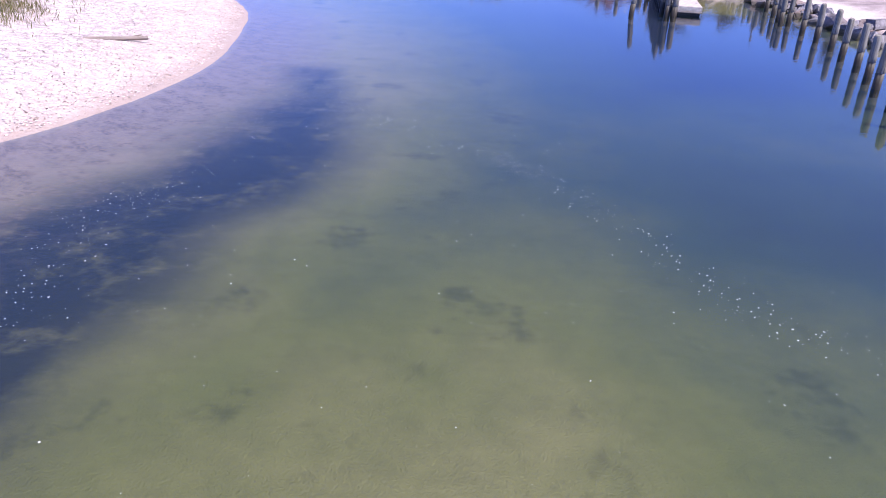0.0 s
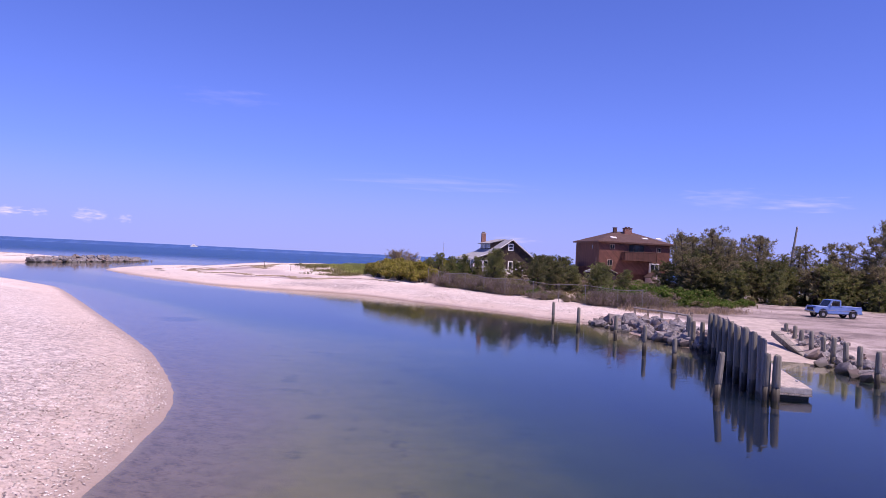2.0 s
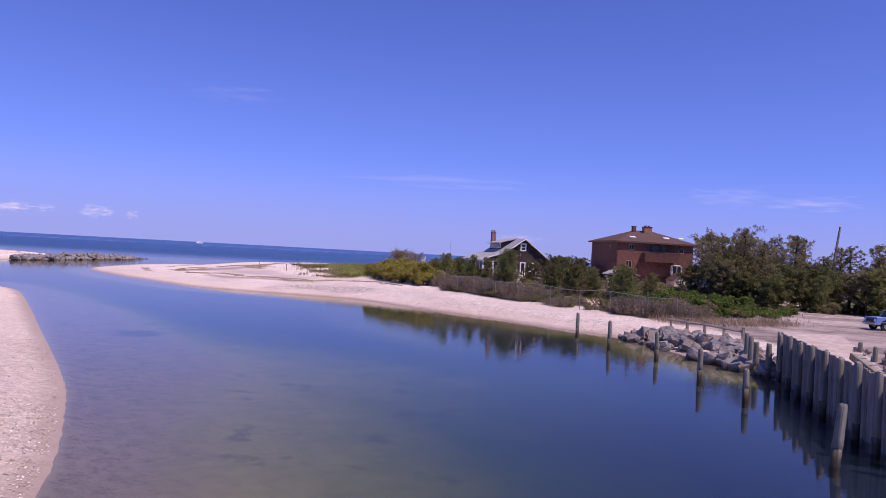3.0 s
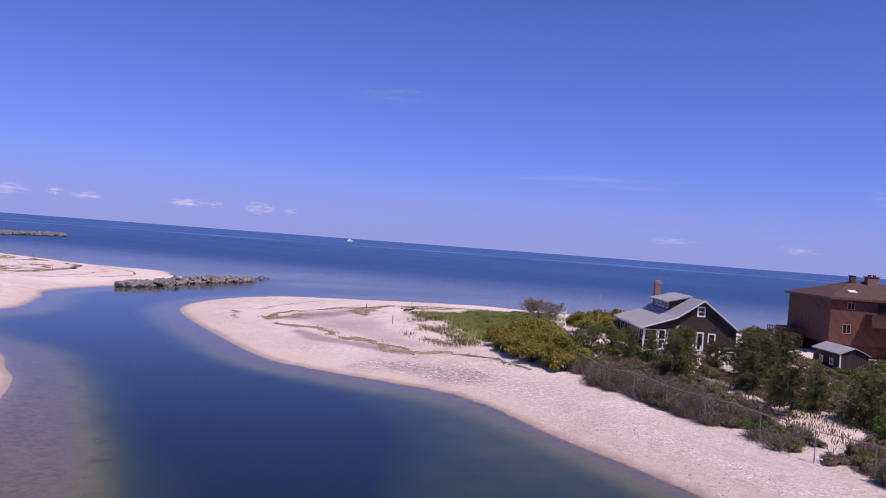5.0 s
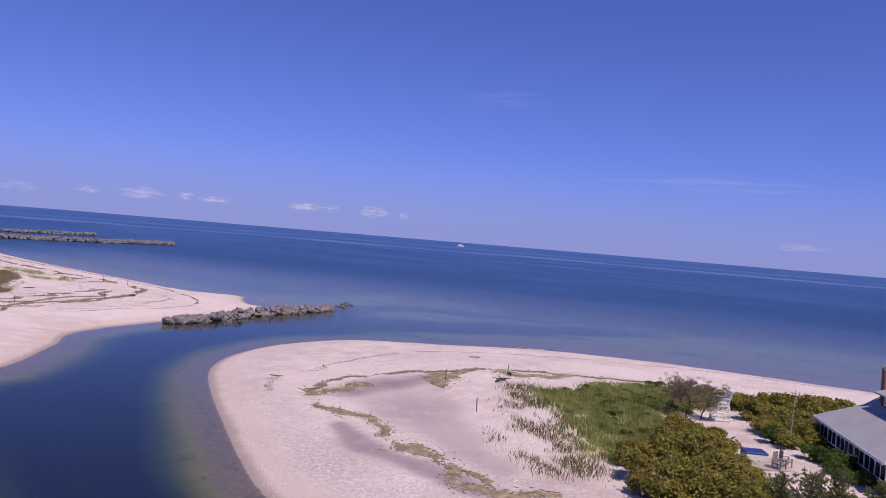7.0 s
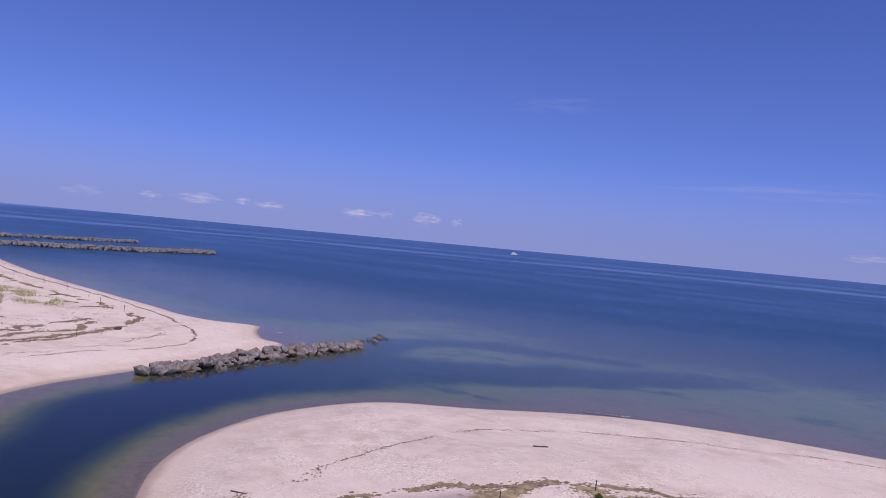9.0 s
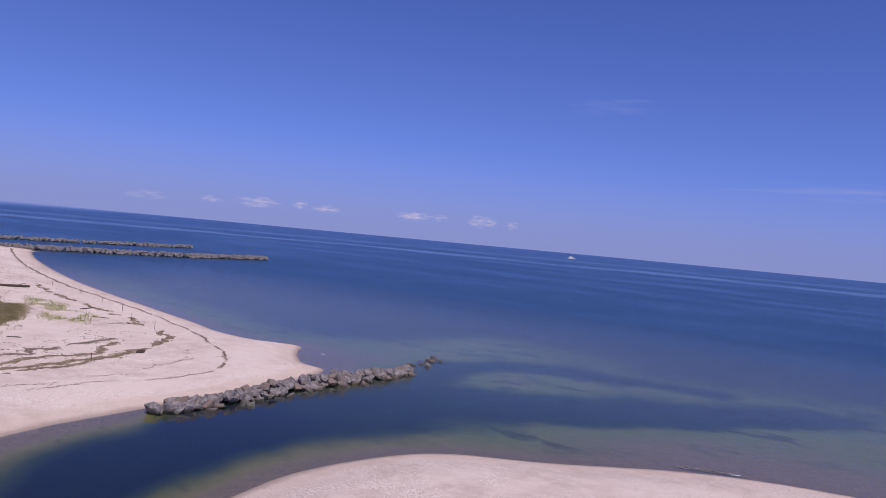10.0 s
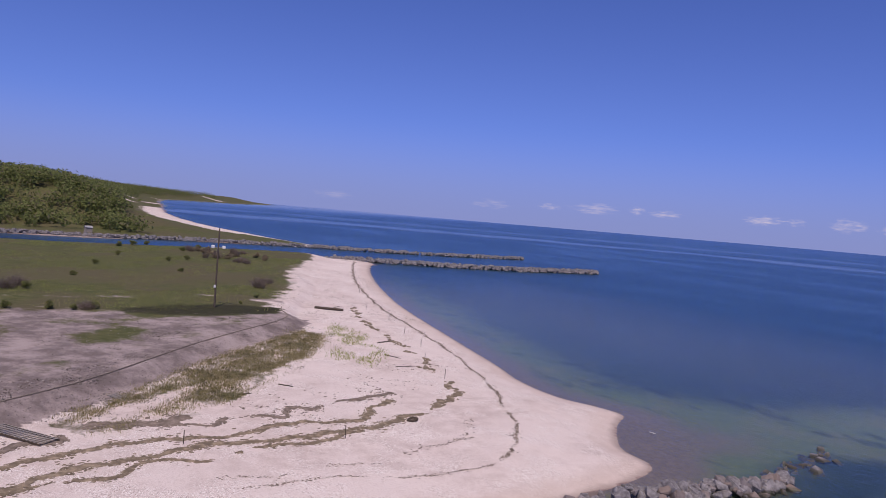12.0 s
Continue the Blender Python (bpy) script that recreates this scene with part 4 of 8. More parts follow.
# ---------------------------------------------------------------- houses
def shingle_wall(name, a, b, course=0.16):
    k = Nodes(name)
    v = k.coords()
    br = k.n("ShaderNodeTexBrick", Scale=1.0)
    xyz = k.n("ShaderNodeSeparateXYZ")
    k.put(xyz, "0", v)
    c = k.n("ShaderNodeCombineXYZ")
    k.put(c, "0", k.math('ADD', xyz.outputs[0], xyz.outputs[1]))
    k.put(c, "1", xyz.outputs[2])
    k.put(br, "Vector", c.outputs[0])
    for key, val in (("Color1", (*a, 1)), ("Color2", (*b, 1)), ("Mortar", (*[x * 0.25 for x in a], 1)), ("Mortar Size", 0.012), ("Bias", 0.0), ("Brick Width", 0.17), ("Row Height", course)):
        k.put(br, key, val)
    f = k.noise(v, 0.7, 4)
    col = k.mix(k.math('MULTIPLY', k.rng(f, 0.4, 0.7), 0.5), br.outputs[0], tuple(0.5 * (x + y) * 1.25 for x, y in zip(a, b)))
    return k.finish(col, 0.85, k.bump(br.outputs["Fac"], -0.5, 0.02), 0, 0.2)


def board_wall(name, a, b, tilt, width=0.16):
    """Boards laid at a slant, each with its own tone."""
    k = Nodes(name)
    v = k.coords()
    xyz = k.n("ShaderNodeSeparateXYZ")
    k.put(xyz, "0", v)
    run = k.math('ADD', xyz.outputs[0], xyz.outputs[1])
    s = k.math('DIVIDE', k.math('ADD', k.math('MULTIPLY', run, math.cos(tilt)), k.math('MULTIPLY', xyz.outputs[2], math.sin(tilt))), width)
    idx = k.math('FLOOR', s)
    wn_ = k.n("ShaderNodeTexWhiteNoise")
    wn_.noise_dimensions = '1D'
    k.put(wn_, "W", idx)
    fr = k.math('FRACT', s)
    groove = k.rng(k.math('ABSOLUTE', k.math('SUBTRACT', fr, 0.5)), 0.42, 0.49)
    col = k.mix(wn_.outputs["Value"], a, b)
    f = k.noise(v, 0.5, 5)
    col = k.mix(k.math('MULTIPLY', k.rng(f, 0.42, 0.7), 0.5), col, tuple(x * 0.6 for x in a))
    col = k.mix(k.math('MULTIPLY', groove, 0.75), col, tuple(x * 0.2 for x in a))
    return k.finish(col, 0.8, k.bump(groove, -0.6, 0.02), 0, 0.25)


def roof_shingle(name, a, b):
    k = Nodes(name)
    v = k.coords()
    br = k.n("ShaderNodeTexBrick", Scale=1.0)
    k.put(br, "Vector", v)
    for key, val in (("Color1", (*a, 1)), ("Color2", (*b, 1)), ("Mortar", (*[x * 0.7 for x in a], 1)), ("Mortar Size", 0.01), ("Brick Width", 0.3), ("Row Height", 0.14)):
        k.put(br, key, val)
    f = k.noise(v, 0.5, 5)
    col = k.mix(k.math('MULTIPLY', k.rng(f, 0.4, 0.7), 0.4), br.outputs[0], tuple(x * 0.8 for x in a))
    return k.finish(col, 0.85, k.bump(k.noise(v, 30, 2), 0.3, 0.01), 0, 0.2)


def glass(name="window_glass"):
    k = Nodes(name)
    p = k.n("ShaderNodeBsdfPrincipled")
    for key, val in (("Base Color", (0.02, 0.025, 0.03, 1)), ("Roughness", 0.06), ("Specular IOR Level", 0.6)):
        k.put(p, key, val)
    f = k.noise(k.coords(), 1.5, 2)
    k.put(p, "Normal", k.bump(f, 0.05, 0.02))
    k.t.links.new(p.outputs[0], k.out.inputs["Surface"])
    return k.mat


M_SHINGLE = shingle_wall("dark_cedar_shingles", (0.045, 0.032, 0.028), (0.085, 0.062, 0.052))
M_ROOF = roof_shingle("pale_grey_roofing", (0.34, 0.345, 0.36), (0.40, 0.40, 0.41))
M_BROWN = board_wall("red_brown_boards", (0.185, 0.082, 0.062), (0.125, 0.057, 0.045), 0.75)
M_BROWN_V = board_wall("brown_upright_boards", (0.135, 0.064, 0.050), (0.09, 0.044, 0.036), 0.0)
M_ROOF_B = roof_shingle("brown_roofing", (0.10, 0.062, 0.057), (0.13, 0.08, 0.072))
M_GLASS = glass()
M_TRIM_B = plain("brown_trim", (0.12, 0.06, 0.045), 0.7)
M_TAN = plain("tan_window_paint", (0.36, 0.27, 0.22), 0.6)
M_BLUE = plain("blue_cover", (0.03, 0.05, 0.22), 0.5)
M_SHED = board_wall("dark_shed_boards", (0.06, 0.045, 0.045), (0.04, 0.03, 0.032), 0.0, 0.2)


def brick_material():
    k = Nodes("red_brick")
    v = k.coords()
    br = k.n("ShaderNodeTexBrick", Scale=1.0)
    xyz = k.n("ShaderNodeSeparateXYZ")
    k.put(xyz, "0", v)
    c = k.n("ShaderNodeCombineXYZ")
    k.put(c, "0", k.math('ADD', xyz.outputs[0], xyz.outputs[1]))
    k.put(c, "1", xyz.outputs[2])
    k.put(br, "Vector", c.outputs[0])
    for key, val in (("Color1", (0.28, 0.085, 0.06, 1)), ("Color2", (0.25, 0.075, 0.05, 1)), ("Mortar", (0.30, 0.25, 0.22, 1)), ("Mortar Size", 0.012), ("Brick Width", 0.21), ("Row Height", 0.075)):
        k.put(br, key, val)
    return k.finish(br.outputs[0], 0.85, k.bump(br.outputs["Fac"], -0.5, 0.02), 0, 0.2)


M_BRICK = brick_material()


def window(parent, face, s, z0, z1, s1, frame_mat=M_WHITE, panes=2, rows=1, fw=0.10, name="window", out=0.05):
    """A window on a wall face. face(s, z, o) gives the place s metres along the wall, z up, o metres proud of it."""
    def slab(bm, a, b, lo, hi, o0, o1):
        c = [face(a, lo, o0), face(b, lo, o0), face(b, hi, o0), face(a, hi, o0), face(a, lo, o1), face(b, lo, o1), face(b, hi, o1), face(a, hi, o1)]
        v = [bm.verts.new(p) for p in c]
        for f in ((0, 1, 2, 3), (7, 6, 5, 4), (0, 4, 5, 1), (1, 5, 6, 2), (2, 6, 7, 3), (3, 7, 4, 0)):
            bm.faces.new([v[i] for i in f])
    bm = bmesh.new()
    slab(bm, s, s1, z0, z0 + fw, 0.005, out)
    slab(bm, s, s1, z1 - fw, z1, 0.005, out)
    slab(bm, s, s + fw, z0 + fw, z1 - fw, 0.005, out)
    slab(bm, s1 - fw, s1, z0 + fw, z1 - fw, 0.005, out)
    for i in range(1, panes):
        q = s + (s1 - s) * i / panes
        slab(bm, q - fw * 0.35, q + fw * 0.35, z0 + fw, z1 - fw, 0.005, out * 0.9)
    for i in range(1, rows):
        q = z0 + (z1 - z0) * i / rows
        slab(bm, s + fw, s1 - fw, q - fw * 0.3, q + fw * 0.3, 0.005, out * 0.8)
    w = part(name, bm, frame_mat, parent, "")
    for i in range(panes):
        a, b = s + (s1 - s) * i / panes, s + (s1 - s) * (i + 1) / panes
        bm = bmesh.new()
        slab(bm, a + fw * 0.5, b - fw * 0.5, z0 + fw * 0.6, z1 - fw * 0.6, 0.004, out * 0.45)
        part("pane", bm, M_GLASS, w)
    return w


def slope_slab(pts, th):
    """A roof plane: four corner points with a thickness downwards."""
    bm = bmesh.new()
    top = [bm.verts.new(p) for p in pts]
    low = [bm.verts.new((p[0], p[1], p[2] - th)) for p in pts]
    bm.faces.new(top)
    bm.faces.new(low[::-1])
    n = len(pts)
    for i in range(n):
        bm.faces.new((top[i], low[i], low[(i + 1) % n], top[(i + 1) % n]))
    return bm


# grey-roofed shingle cottage; local x runs along the gable front, y to the back
COT = (-3.3, 124.9)
TURN_H = math.degrees(math.atan2(0.257, 0.966))
cottage = thing("cottage", "dark shingled beach cottage with pale grey roof and white trim", "house", pose(COT[0], COT[1], 0, 0, 0, TURN_H))
base_z = 2.2
part("wall", prism([(0.06, base_z), (0.06, 5.05), (3.2, 6.20), (5.95, 8.10), (9.5, 5.35), (9.5, base_z)], 12.4), M_SHINGLE, cottage)
L0, L1, L2, L3 = (-0.35, 5.12), (3.25, 6.38), (5.95, 8.30), (9.85, 5.28)
for (a, b) in ((L0, L1), (L1, L2), (L2, L3)):
    part("roof", slope_slab([(a[0], -0.4, a[1]), (b[0], -0.4, b[1]), (b[0], 12.8, b[1]), (a[0], 12.8, a[1])], 0.16), M_ROOF, cottage)
for (a, b) in ((L0, L1), (L1, L2), (L2, L3)):
    part("rake_board", slope_slab([(a[0], -0.46, a[1] + 0.012), (b[0], -0.46, b[1] + 0.012), (b[0], -0.405, b[1] + 0.012), (a[0], -0.405, a[1] + 0.012)], 0.15), M_WHITE, cottage, "white rake board")
part("eave_board", boxes((-0.37, 6.2, 5.02, 0.05, 13.1, 0.2)), M_WHITE, cottage, "white eave board")
# dormer
dormer = part("dormer", prism([(3.75, 6.3), (3.75, 7.66), (6.1, 8.3), (6.1, 7.4)], 6.6), M_SHINGLE, cottage, "long shed dormer with small windows")
dormer.location = (0, 4.4, 0)
part("dormer_roof", slope_slab([(3.3, -0.3, 7.68), (6.15, -0.3, 8.45), (6.15, 6.9, 8.45), (3.3, 6.9, 7.68)], 0.12), M_ROOF, dormer)


def dorm_face(s, z, o):
    return (3.75 - o, s, z)


for i in range(4):
    window(dormer, dorm_face, 0.35 + 1.52 * i, 6.85, 7.55, 1.55 + 1.52 * i, M_WHITE, 1, 1, 0.08)


def gable_face(s, z, o):
    return (s, -o, z)


def west_face(s, z, o):
    return (0.06 - o, s, z)


def trim_window(*a, **k):
    return window(cottage, *a, **k)


trim_window(gable_face, 5.35, 6.55, 7.62, 6.2, fw=0.15, panes=1, rows=2)
trim_window(gable_face, 0.1, 3.75, 4.95, 1.45, panes=2, fw=0.11)
d = trim_window(gable_face, 1.5, 2.95, 5.0, 2.3, panes=1, rows=2, fw=0.12, name="door")
tagged(d, "white framed screen door")
trim_window(gable_face, 2.4, 3.6, 4.95, 3.25, panes=1, rows=2, fw=0.14)
d = trim_window(gable_face, 5.4, 3.05, 5.0, 6.2, panes=1, fw=0.16, name="door")
tagged(d, "white framed glazed door")
trim_window(gable_face, 6.6, 3.7, 4.95, 7.4, panes=1, fw=0.14)
for i in range(7):
    if i == 3:
        d = trim_window(west_face, 0.15 + 1.72 * i, 2.95, 4.95, 1.2 + 1.72 * i, panes=1, rows=2, fw=0.1, name="door")
        tagged(d, "white framed porch door")
        continue
    trim_window(west_face, 0.1 + 1.72 * i, 3.72, 4.92, 1.78 + 1.72 * i, panes=2, fw=0.07)
part("corner_board", boxes((0.05, 0.05, 3.65, 0.14, 0.14, 2.8)), M_WHITE, cottage)
chim = part("chimney", boxes((4.3, 11.6, 7.4, 0.68, 0.62, 3.9), bevel=0.01), M_BRICK, cottage, "red brick chimney")
part("cap", boxes((4.3, 11.6, 9.38, 0.8, 0.74, 0.1)), M_CONC, chim)
part("flue", boxes((4.3, 11.6, 9.5, 0.5, 0.12, 0.16), (4.3, 11.6, 9.62, 0.68, 0.6, 0.05)), M_CONC, chim)
# front deck, stairs and rails
deck = part("deck", boxes((5.0, -1.15, 2.9, 7.6, 2.3, 0.12), bevel=0.01), M_PLANK, cottage, "grey timber front deck")
for x in (1.4, 3.3, 5.2, 7.1, 8.7):
    part("deck_post", boxes((x, -2.2, 3.05, 0.1, 0.1, 1.6)), M_WHITE, deck)
part("handrail", boxes((2.35, -2.2, 3.82, 2.0, 0.1, 0.06), (7.9, -2.2, 3.82, 1.7, 0.1, 0.06)), M_WHITE, deck)
part("lower_rail", boxes((2.35, -2.2, 3.4, 2.0, 0.06, 0.06), (7.9, -2.2, 3.4, 1.7, 0.06, 0.06)), M_WHITE, deck)
for i in range(4):
    part("step", boxes((6.0, -2.45 - 0.28 * i, 2.75 - 0.17 * i, 1.5, 0.3, 0.05)), M_PLANK, deck)
side = part("side_stairs", boxes(*[(-0.35 - 0.28 * i, 5.8, 2.85 - 0.17 * i, 0.3, 1.2, 0.05) for i in range(4)]), M_PLANK, cottage)
for yy in (5.2, 6.4):
    bm = rod(bmesh.new(), (-0.1, yy, 3.75), (-1.5, yy, 3.0), 0.05, seg=4)
    rod(bm, (-1.45, yy, 2.2), (-1.45, yy, 3.1), 0.05, seg=4)
    rod(bm, (-0.2, yy, 2.8), (-0.2, yy, 3.8), 0.05, seg=4)
    part("stair_rail", bm, M_WHITE, side, "white stair rail")
dish = thing("satellite_dish", "small pale satellite dish mounted on the shingle wall", "satellite dish", pose(COT[0], COT[1], 0, 0, 0, TURN_H) @ pose(3.45, -0.12, 5.15))
bm = bmesh.new()
bmesh.ops.create_uvsphere(bm, u_segments=16, v_segments=8, radius=0.30, matrix=Matrix.Translation((0, -0.28, 0.1)) @ pose(0, 0, 0, 65, 0, 20) @ Matrix.Diagonal((1, 1, 0.25, 1)))
part("reflector", bm, plain("grey_dish", (0.24, 0.24, 0.24), 0.5), dish, smooth=True)
part("mount_arm", rod(bmesh.new(), (0, 0.08, -0.15), (0, -0.25, 0.05), 0.03), M_STEEL, dish)
bench = thing("garden_bench", "white bench with a curved back on the deck", "bench", pose(COT[0], COT[1], 0, 0, 0, TURN_H) @ pose(4.35, -0.75, 2.96))
part("seat", boxes((0, 0, 0.42, 1.5, 0.5, 0.06), bevel=0.01), M_WHITE, bench)
part("backrest", prism([(-0.75, 0.45), (0.75, 0.45), (0.75, 0.75), (0.45, 0.95), (0, 1.02), (-0.45, 0.95), (-0.75, 0.75)], 0.06), M_WHITE, bench).location = (0, 0.22, 0)
for x in (-0.68, 0.68):
    for y in (-0.2, 0.2):
        part("leg", boxes((x, y, 0.2, 0.08, 0.08, 0.42)), M_WHITE, bench)

# brown boarded house
BH = (17.9, 143.4)
house = thing("brown_house", "tall red-brown board-clad house with balcony and hipped brown roof", "house", pose(BH[0], BH[1], 0, 0, 0, 14.9))
part("wall", boxes((6.6, 5.5, 6.5, 13.2, 11.0, 5.6)), M_BROWN, house, "diagonal red-brown boarding")
part("lower_wall", boxes((6.9, 5.7, 2.75, 11.6, 10.2, 2.1)), M_BROWN_V, house)
part("side_cladding", boxes((-0.03, 5.5, 6.5, 0.06, 10.96, 5.56)), M_BROWN_V, house)
RZ, RT = 9.25, 11.3
E_ = [(-0.5, -0.5, RZ), (13.7, -0.5, RZ), (13.7, 11.5, RZ), (-0.5, 11.5, RZ)]
R_ = [(5.2, 5.5, RT), (8.2, 5.5, RT)]
for q in ([E_[0], E_[1], R_[1], R_[0]], [E_[1], E_[2], R_[1]], [E_[2], E_[3], R_[0], R_[1]], [E_[3], E_[0], R_[0]]):
    part("roof", slope_slab(q, 0.2), M_ROOF_B, house)
part("fascia", boxes((6.6, -0.52, 9.13, 14.2, 0.05, 0.26), (-0.52, 5.5, 9.13, 0.05, 12.0, 0.26), (13.72, 5.5, 9.13, 0.05, 12.0, 0.26)), M_TRIM_B, house)


def bh_front(s, z, o):
    return (s, -o, z)


def bh_side(s, z, o):
    return (-0.06 - o, s, z)


for a in ((1.9, 7.9, 8.75, 2.8), (1.5, 5.0, 6.1, 2.5), (10.6, 7.7, 8.5, 11.5)):
    window(house, bh_front, a[0], a[1], a[2], a[3], M_TAN, 2, 1, 0.07)
window(house, bh_side, 2.6, 7.8, 8.6, 3.2, M_TRIM_B, 1, 1, 0.07)
window(house, bh_side, 0.9, 5.6, 6.5, 1.3, M_TRIM_B, 1, 1, 0.07)
window(house, bh_front, 5.4, 7.0, 8.85, 8.3, M_TRIM_B, 3, 1, 0.08, name="glass_door")
bay = part("bay_window", boxes((10.2, -0.25, 4.8, 1.7, 0.5, 1.9)), M_WHITE, house, "projecting white framed bay window")
part("pane", boxes((10.2, -0.52, 4.8, 1.4, 0.03, 1.55)), M_GLASS, bay)
part("mullion", boxes((10.2, -0.55, 4.8, 0.06, 0.03, 1.55)), M_WHITE, bay)
balc = part("balcony", boxes((7.0, -0.75, 6.15, 5.8, 1.5, 0.2)), M_BROWN_V, house, "boarded balcony under the eaves")
for i in range(30):
    part("baluster_board", boxes((4.2 + 0.195 * i, -1.46, 6.85, 0.18, 0.04, 1.3)), M_BROWN_V, balc)
part("handrail", boxes((7.0, -1.46, 7.54, 5.9, 0.12, 0.08)), M_TRIM_B, balc)
for x in (4.15, 9.85):
    part("side_panel", boxes((x, -0.75, 6.85, 0.05, 1.4, 1.3)), M_BROWN_V, balc)
c2 = part("chimney", boxes((7.1, 4.6, 11.35, 1.4, 0.9, 1.1), bevel=0.02), M_BRICK, house, "broad brick chimney")
part("cap", boxes((7.1, 4.6, 11.93, 1.55, 1.05, 0.1)), M_TRIM_B, c2)
for fx in (6.8, 7.4):
    part("flue", boxes((fx, 4.6, 12.08, 0.3, 0.3, 0.22)), M_TRIM_B, c2)
c3 = part("stove_pipe", boxes((4.8, 4.8, 11.3, 0.6, 0.55, 1.2), bevel=0.02), M_TRIM_B, house)
part("cap", boxes((4.8, 4.8, 11.93, 0.7, 0.65, 0.08)), M_TRIM_B, c3)
for x, y in ((3.2, 1.6), (9.3, 1.9), (12.0, 2.1)):
    z = RZ + (RT - RZ) * (y + 0.5) / 6.0
    part("skylight", box(bmesh.new(), x, y, z + 0.06, 1.0, 0.7, 0.1, 0.01, Euler((math.atan2(RT - RZ, 6.0), 0, 0)).to_matrix().to_4x4()), M_WHITE, house, "pale skylight")
part("downpipe", rod(bmesh.new(), (10.75, -0.1, 2.2), (10.75, -0.1, 9.0), 0.06), M_TRIM_B, house)
entry = part("entry_porch", prism([(8.6, 1.9), (8.6, 3.5), (9.9, 4.4), (11.2, 3.5), (11.2, 1.9)], 2.6), plain("pale_pink_boards", (0.42, 0.33, 0.30), 0.8), house, "small gabled entry with pale front")
entry.location = (0, -2.8, 0)
part("entry_roof", slope_slab([(8.3, -0.25, 3.35), (9.9, -0.25, 4.5), (9.9, 2.7, 4.5), (8.3, 2.7, 3.35)], 0.1), M_ROOF_B, entry)
part("entry_roof", slope_slab([(9.9, -0.25, 4.5), (11.5, -0.25, 3.35), (11.5, 2.7, 3.35), (9.9, 2.7, 4.5)], 0.1), M_ROOF_B, entry)
window(entry, bh_front, 9.5, 2.5, 3.4, 10.4, M_WHITE, 2, 2, 0.07)
terrace = part("terrace", boxes((-0.95, 8.2, 3.4, 1.78, 4.4, 2.6)), M_BROWN_V, house, "boarded side annex with a small railed landing")
for i in range(9):
    part("rail_post", boxes((-2.95, 6.1 + 0.52 * i, 4.1, 0.08, 0.08, 1.1)), M_TRIM_B, terrace)
part("top_rail", boxes((-2.95, 8.2, 4.68, 0.1, 4.4, 0.08), (-2.4, 6.05, 4.68, 1.1, 0.1, 0.08), (-2.4, 8.2, 3.5, 1.1, 4.4, 0.12)), M_TRIM_B, terrace)
for x, y in ((-2.8, 6.2), (-2.8, 10.2)):
    part("terrace_leg", boxes((x, y, 2.5, 0.18, 0.18, 2.0)), M_TRIM_B, terrace)

# garden shed
shed = thing("garden_shed", "dark boarded garden shed with pale roof and white windows", "shed", pose(16.1, 129.3, 1.5, 0, 0, 14.9))
part("wall", prism([(0, -0.3), (0, 2.5), (1.4, 3.05), (2.8, 2.5), (2.8, -0.3)], 5.6), M_SHED, shed)
part("roof", slope_slab([(-0.2, -0.2, 2.45), (1.4, -0.2, 3.14), (1.4, 5.8, 3.14), (-0.2, 5.8, 2.45)], 0.08), M_ROOF, shed)
part("roof", slope_slab([(1.4, -0.2, 3.14), (3.0, -0.2, 2.45), (3.0, 5.8, 2.45), (1.4, 5.8, 3.14)], 0.08), M_ROOF, shed)
part("corner_board", boxes((0, 0, 1.1, 0.12, 0.12, 2.7)), M_WHITE, shed)
for y in (1.3, 3.4):
    window(shed, lambda s, z, o: (-o, s, z), y, 1.1, 1.8, y + 0.8, M_WHITE, 2, 1, 0.08)

# ---------------------------------------------------------------- garden things
lgz = ground_z(-14.0, 143.0)
lg = thing("lifeguard_chair", "tall white timber lifeguard chair standing on sand", "chair", pose(-14.0, 143.0, lgz - 0.03, 0, 0, -62))
lg.scale = (1.08, 1.08, 1.12)
for sx in (-0.6, 0.6):
    part("front_leg", rod(bmesh.new(), (sx, -0.62, 0), (sx * 0.85, -0.42, 1.9), 0.06, seg=4), M_WHITE, lg)
    part("back_leg", rod(bmesh.new(), (sx, 0.62, 0), (sx * 0.85, 0.42, 1.6), 0.06, seg=4), M_WHITE, lg)
    bm = bmesh.new()
    for z in (0.25, 0.8, 1.35):
        rod(bm, (sx * (1 - 0.08 * z), -0.6 + 0.1 * z, z), (sx * (1 - 0.08 * z), 0.6 - 0.1 * z, z), 0.05, seg=4)
    part("side_brace", bm, M_WHITE, lg)
    part("armrest", boxes((sx * 0.9, -0.02, 1.93, 0.15, 1.0, 0.07)), M_WHITE, lg)
    part("cross_brace", rod(bmesh.new(), (sx * 0.97, -0.58, 0.3), (sx * 0.9, 0.48, 1.3), 0.045, seg=4), M_WHITE, lg)
    part("back_post", rod(bmesh.new(), (sx * 0.82, 0.42, 1.5), (sx * 0.82, 0.72, 2.5), 0.05, seg=4), M_WHITE, lg)
for z in (0.25, 0.8, 1.35):
    part("step", boxes((0, -0.63 + 0.1 * z, z, 1.15, 0.09, 0.09)), M_WHITE, lg)
    part("back_rung", boxes((0, 0.6 - 0.1 * z, z, 1.15, 0.07, 0.09)), M_WHITE, lg)
part("footrest", boxes((0, -0.85, 0.85, 1.05, 0.5, 0.07)), M_WHITE, lg)
part("seat", boxes((0, 0.0, 1.55, 1.1, 0.9, 0.08)), M_WHITE, lg)
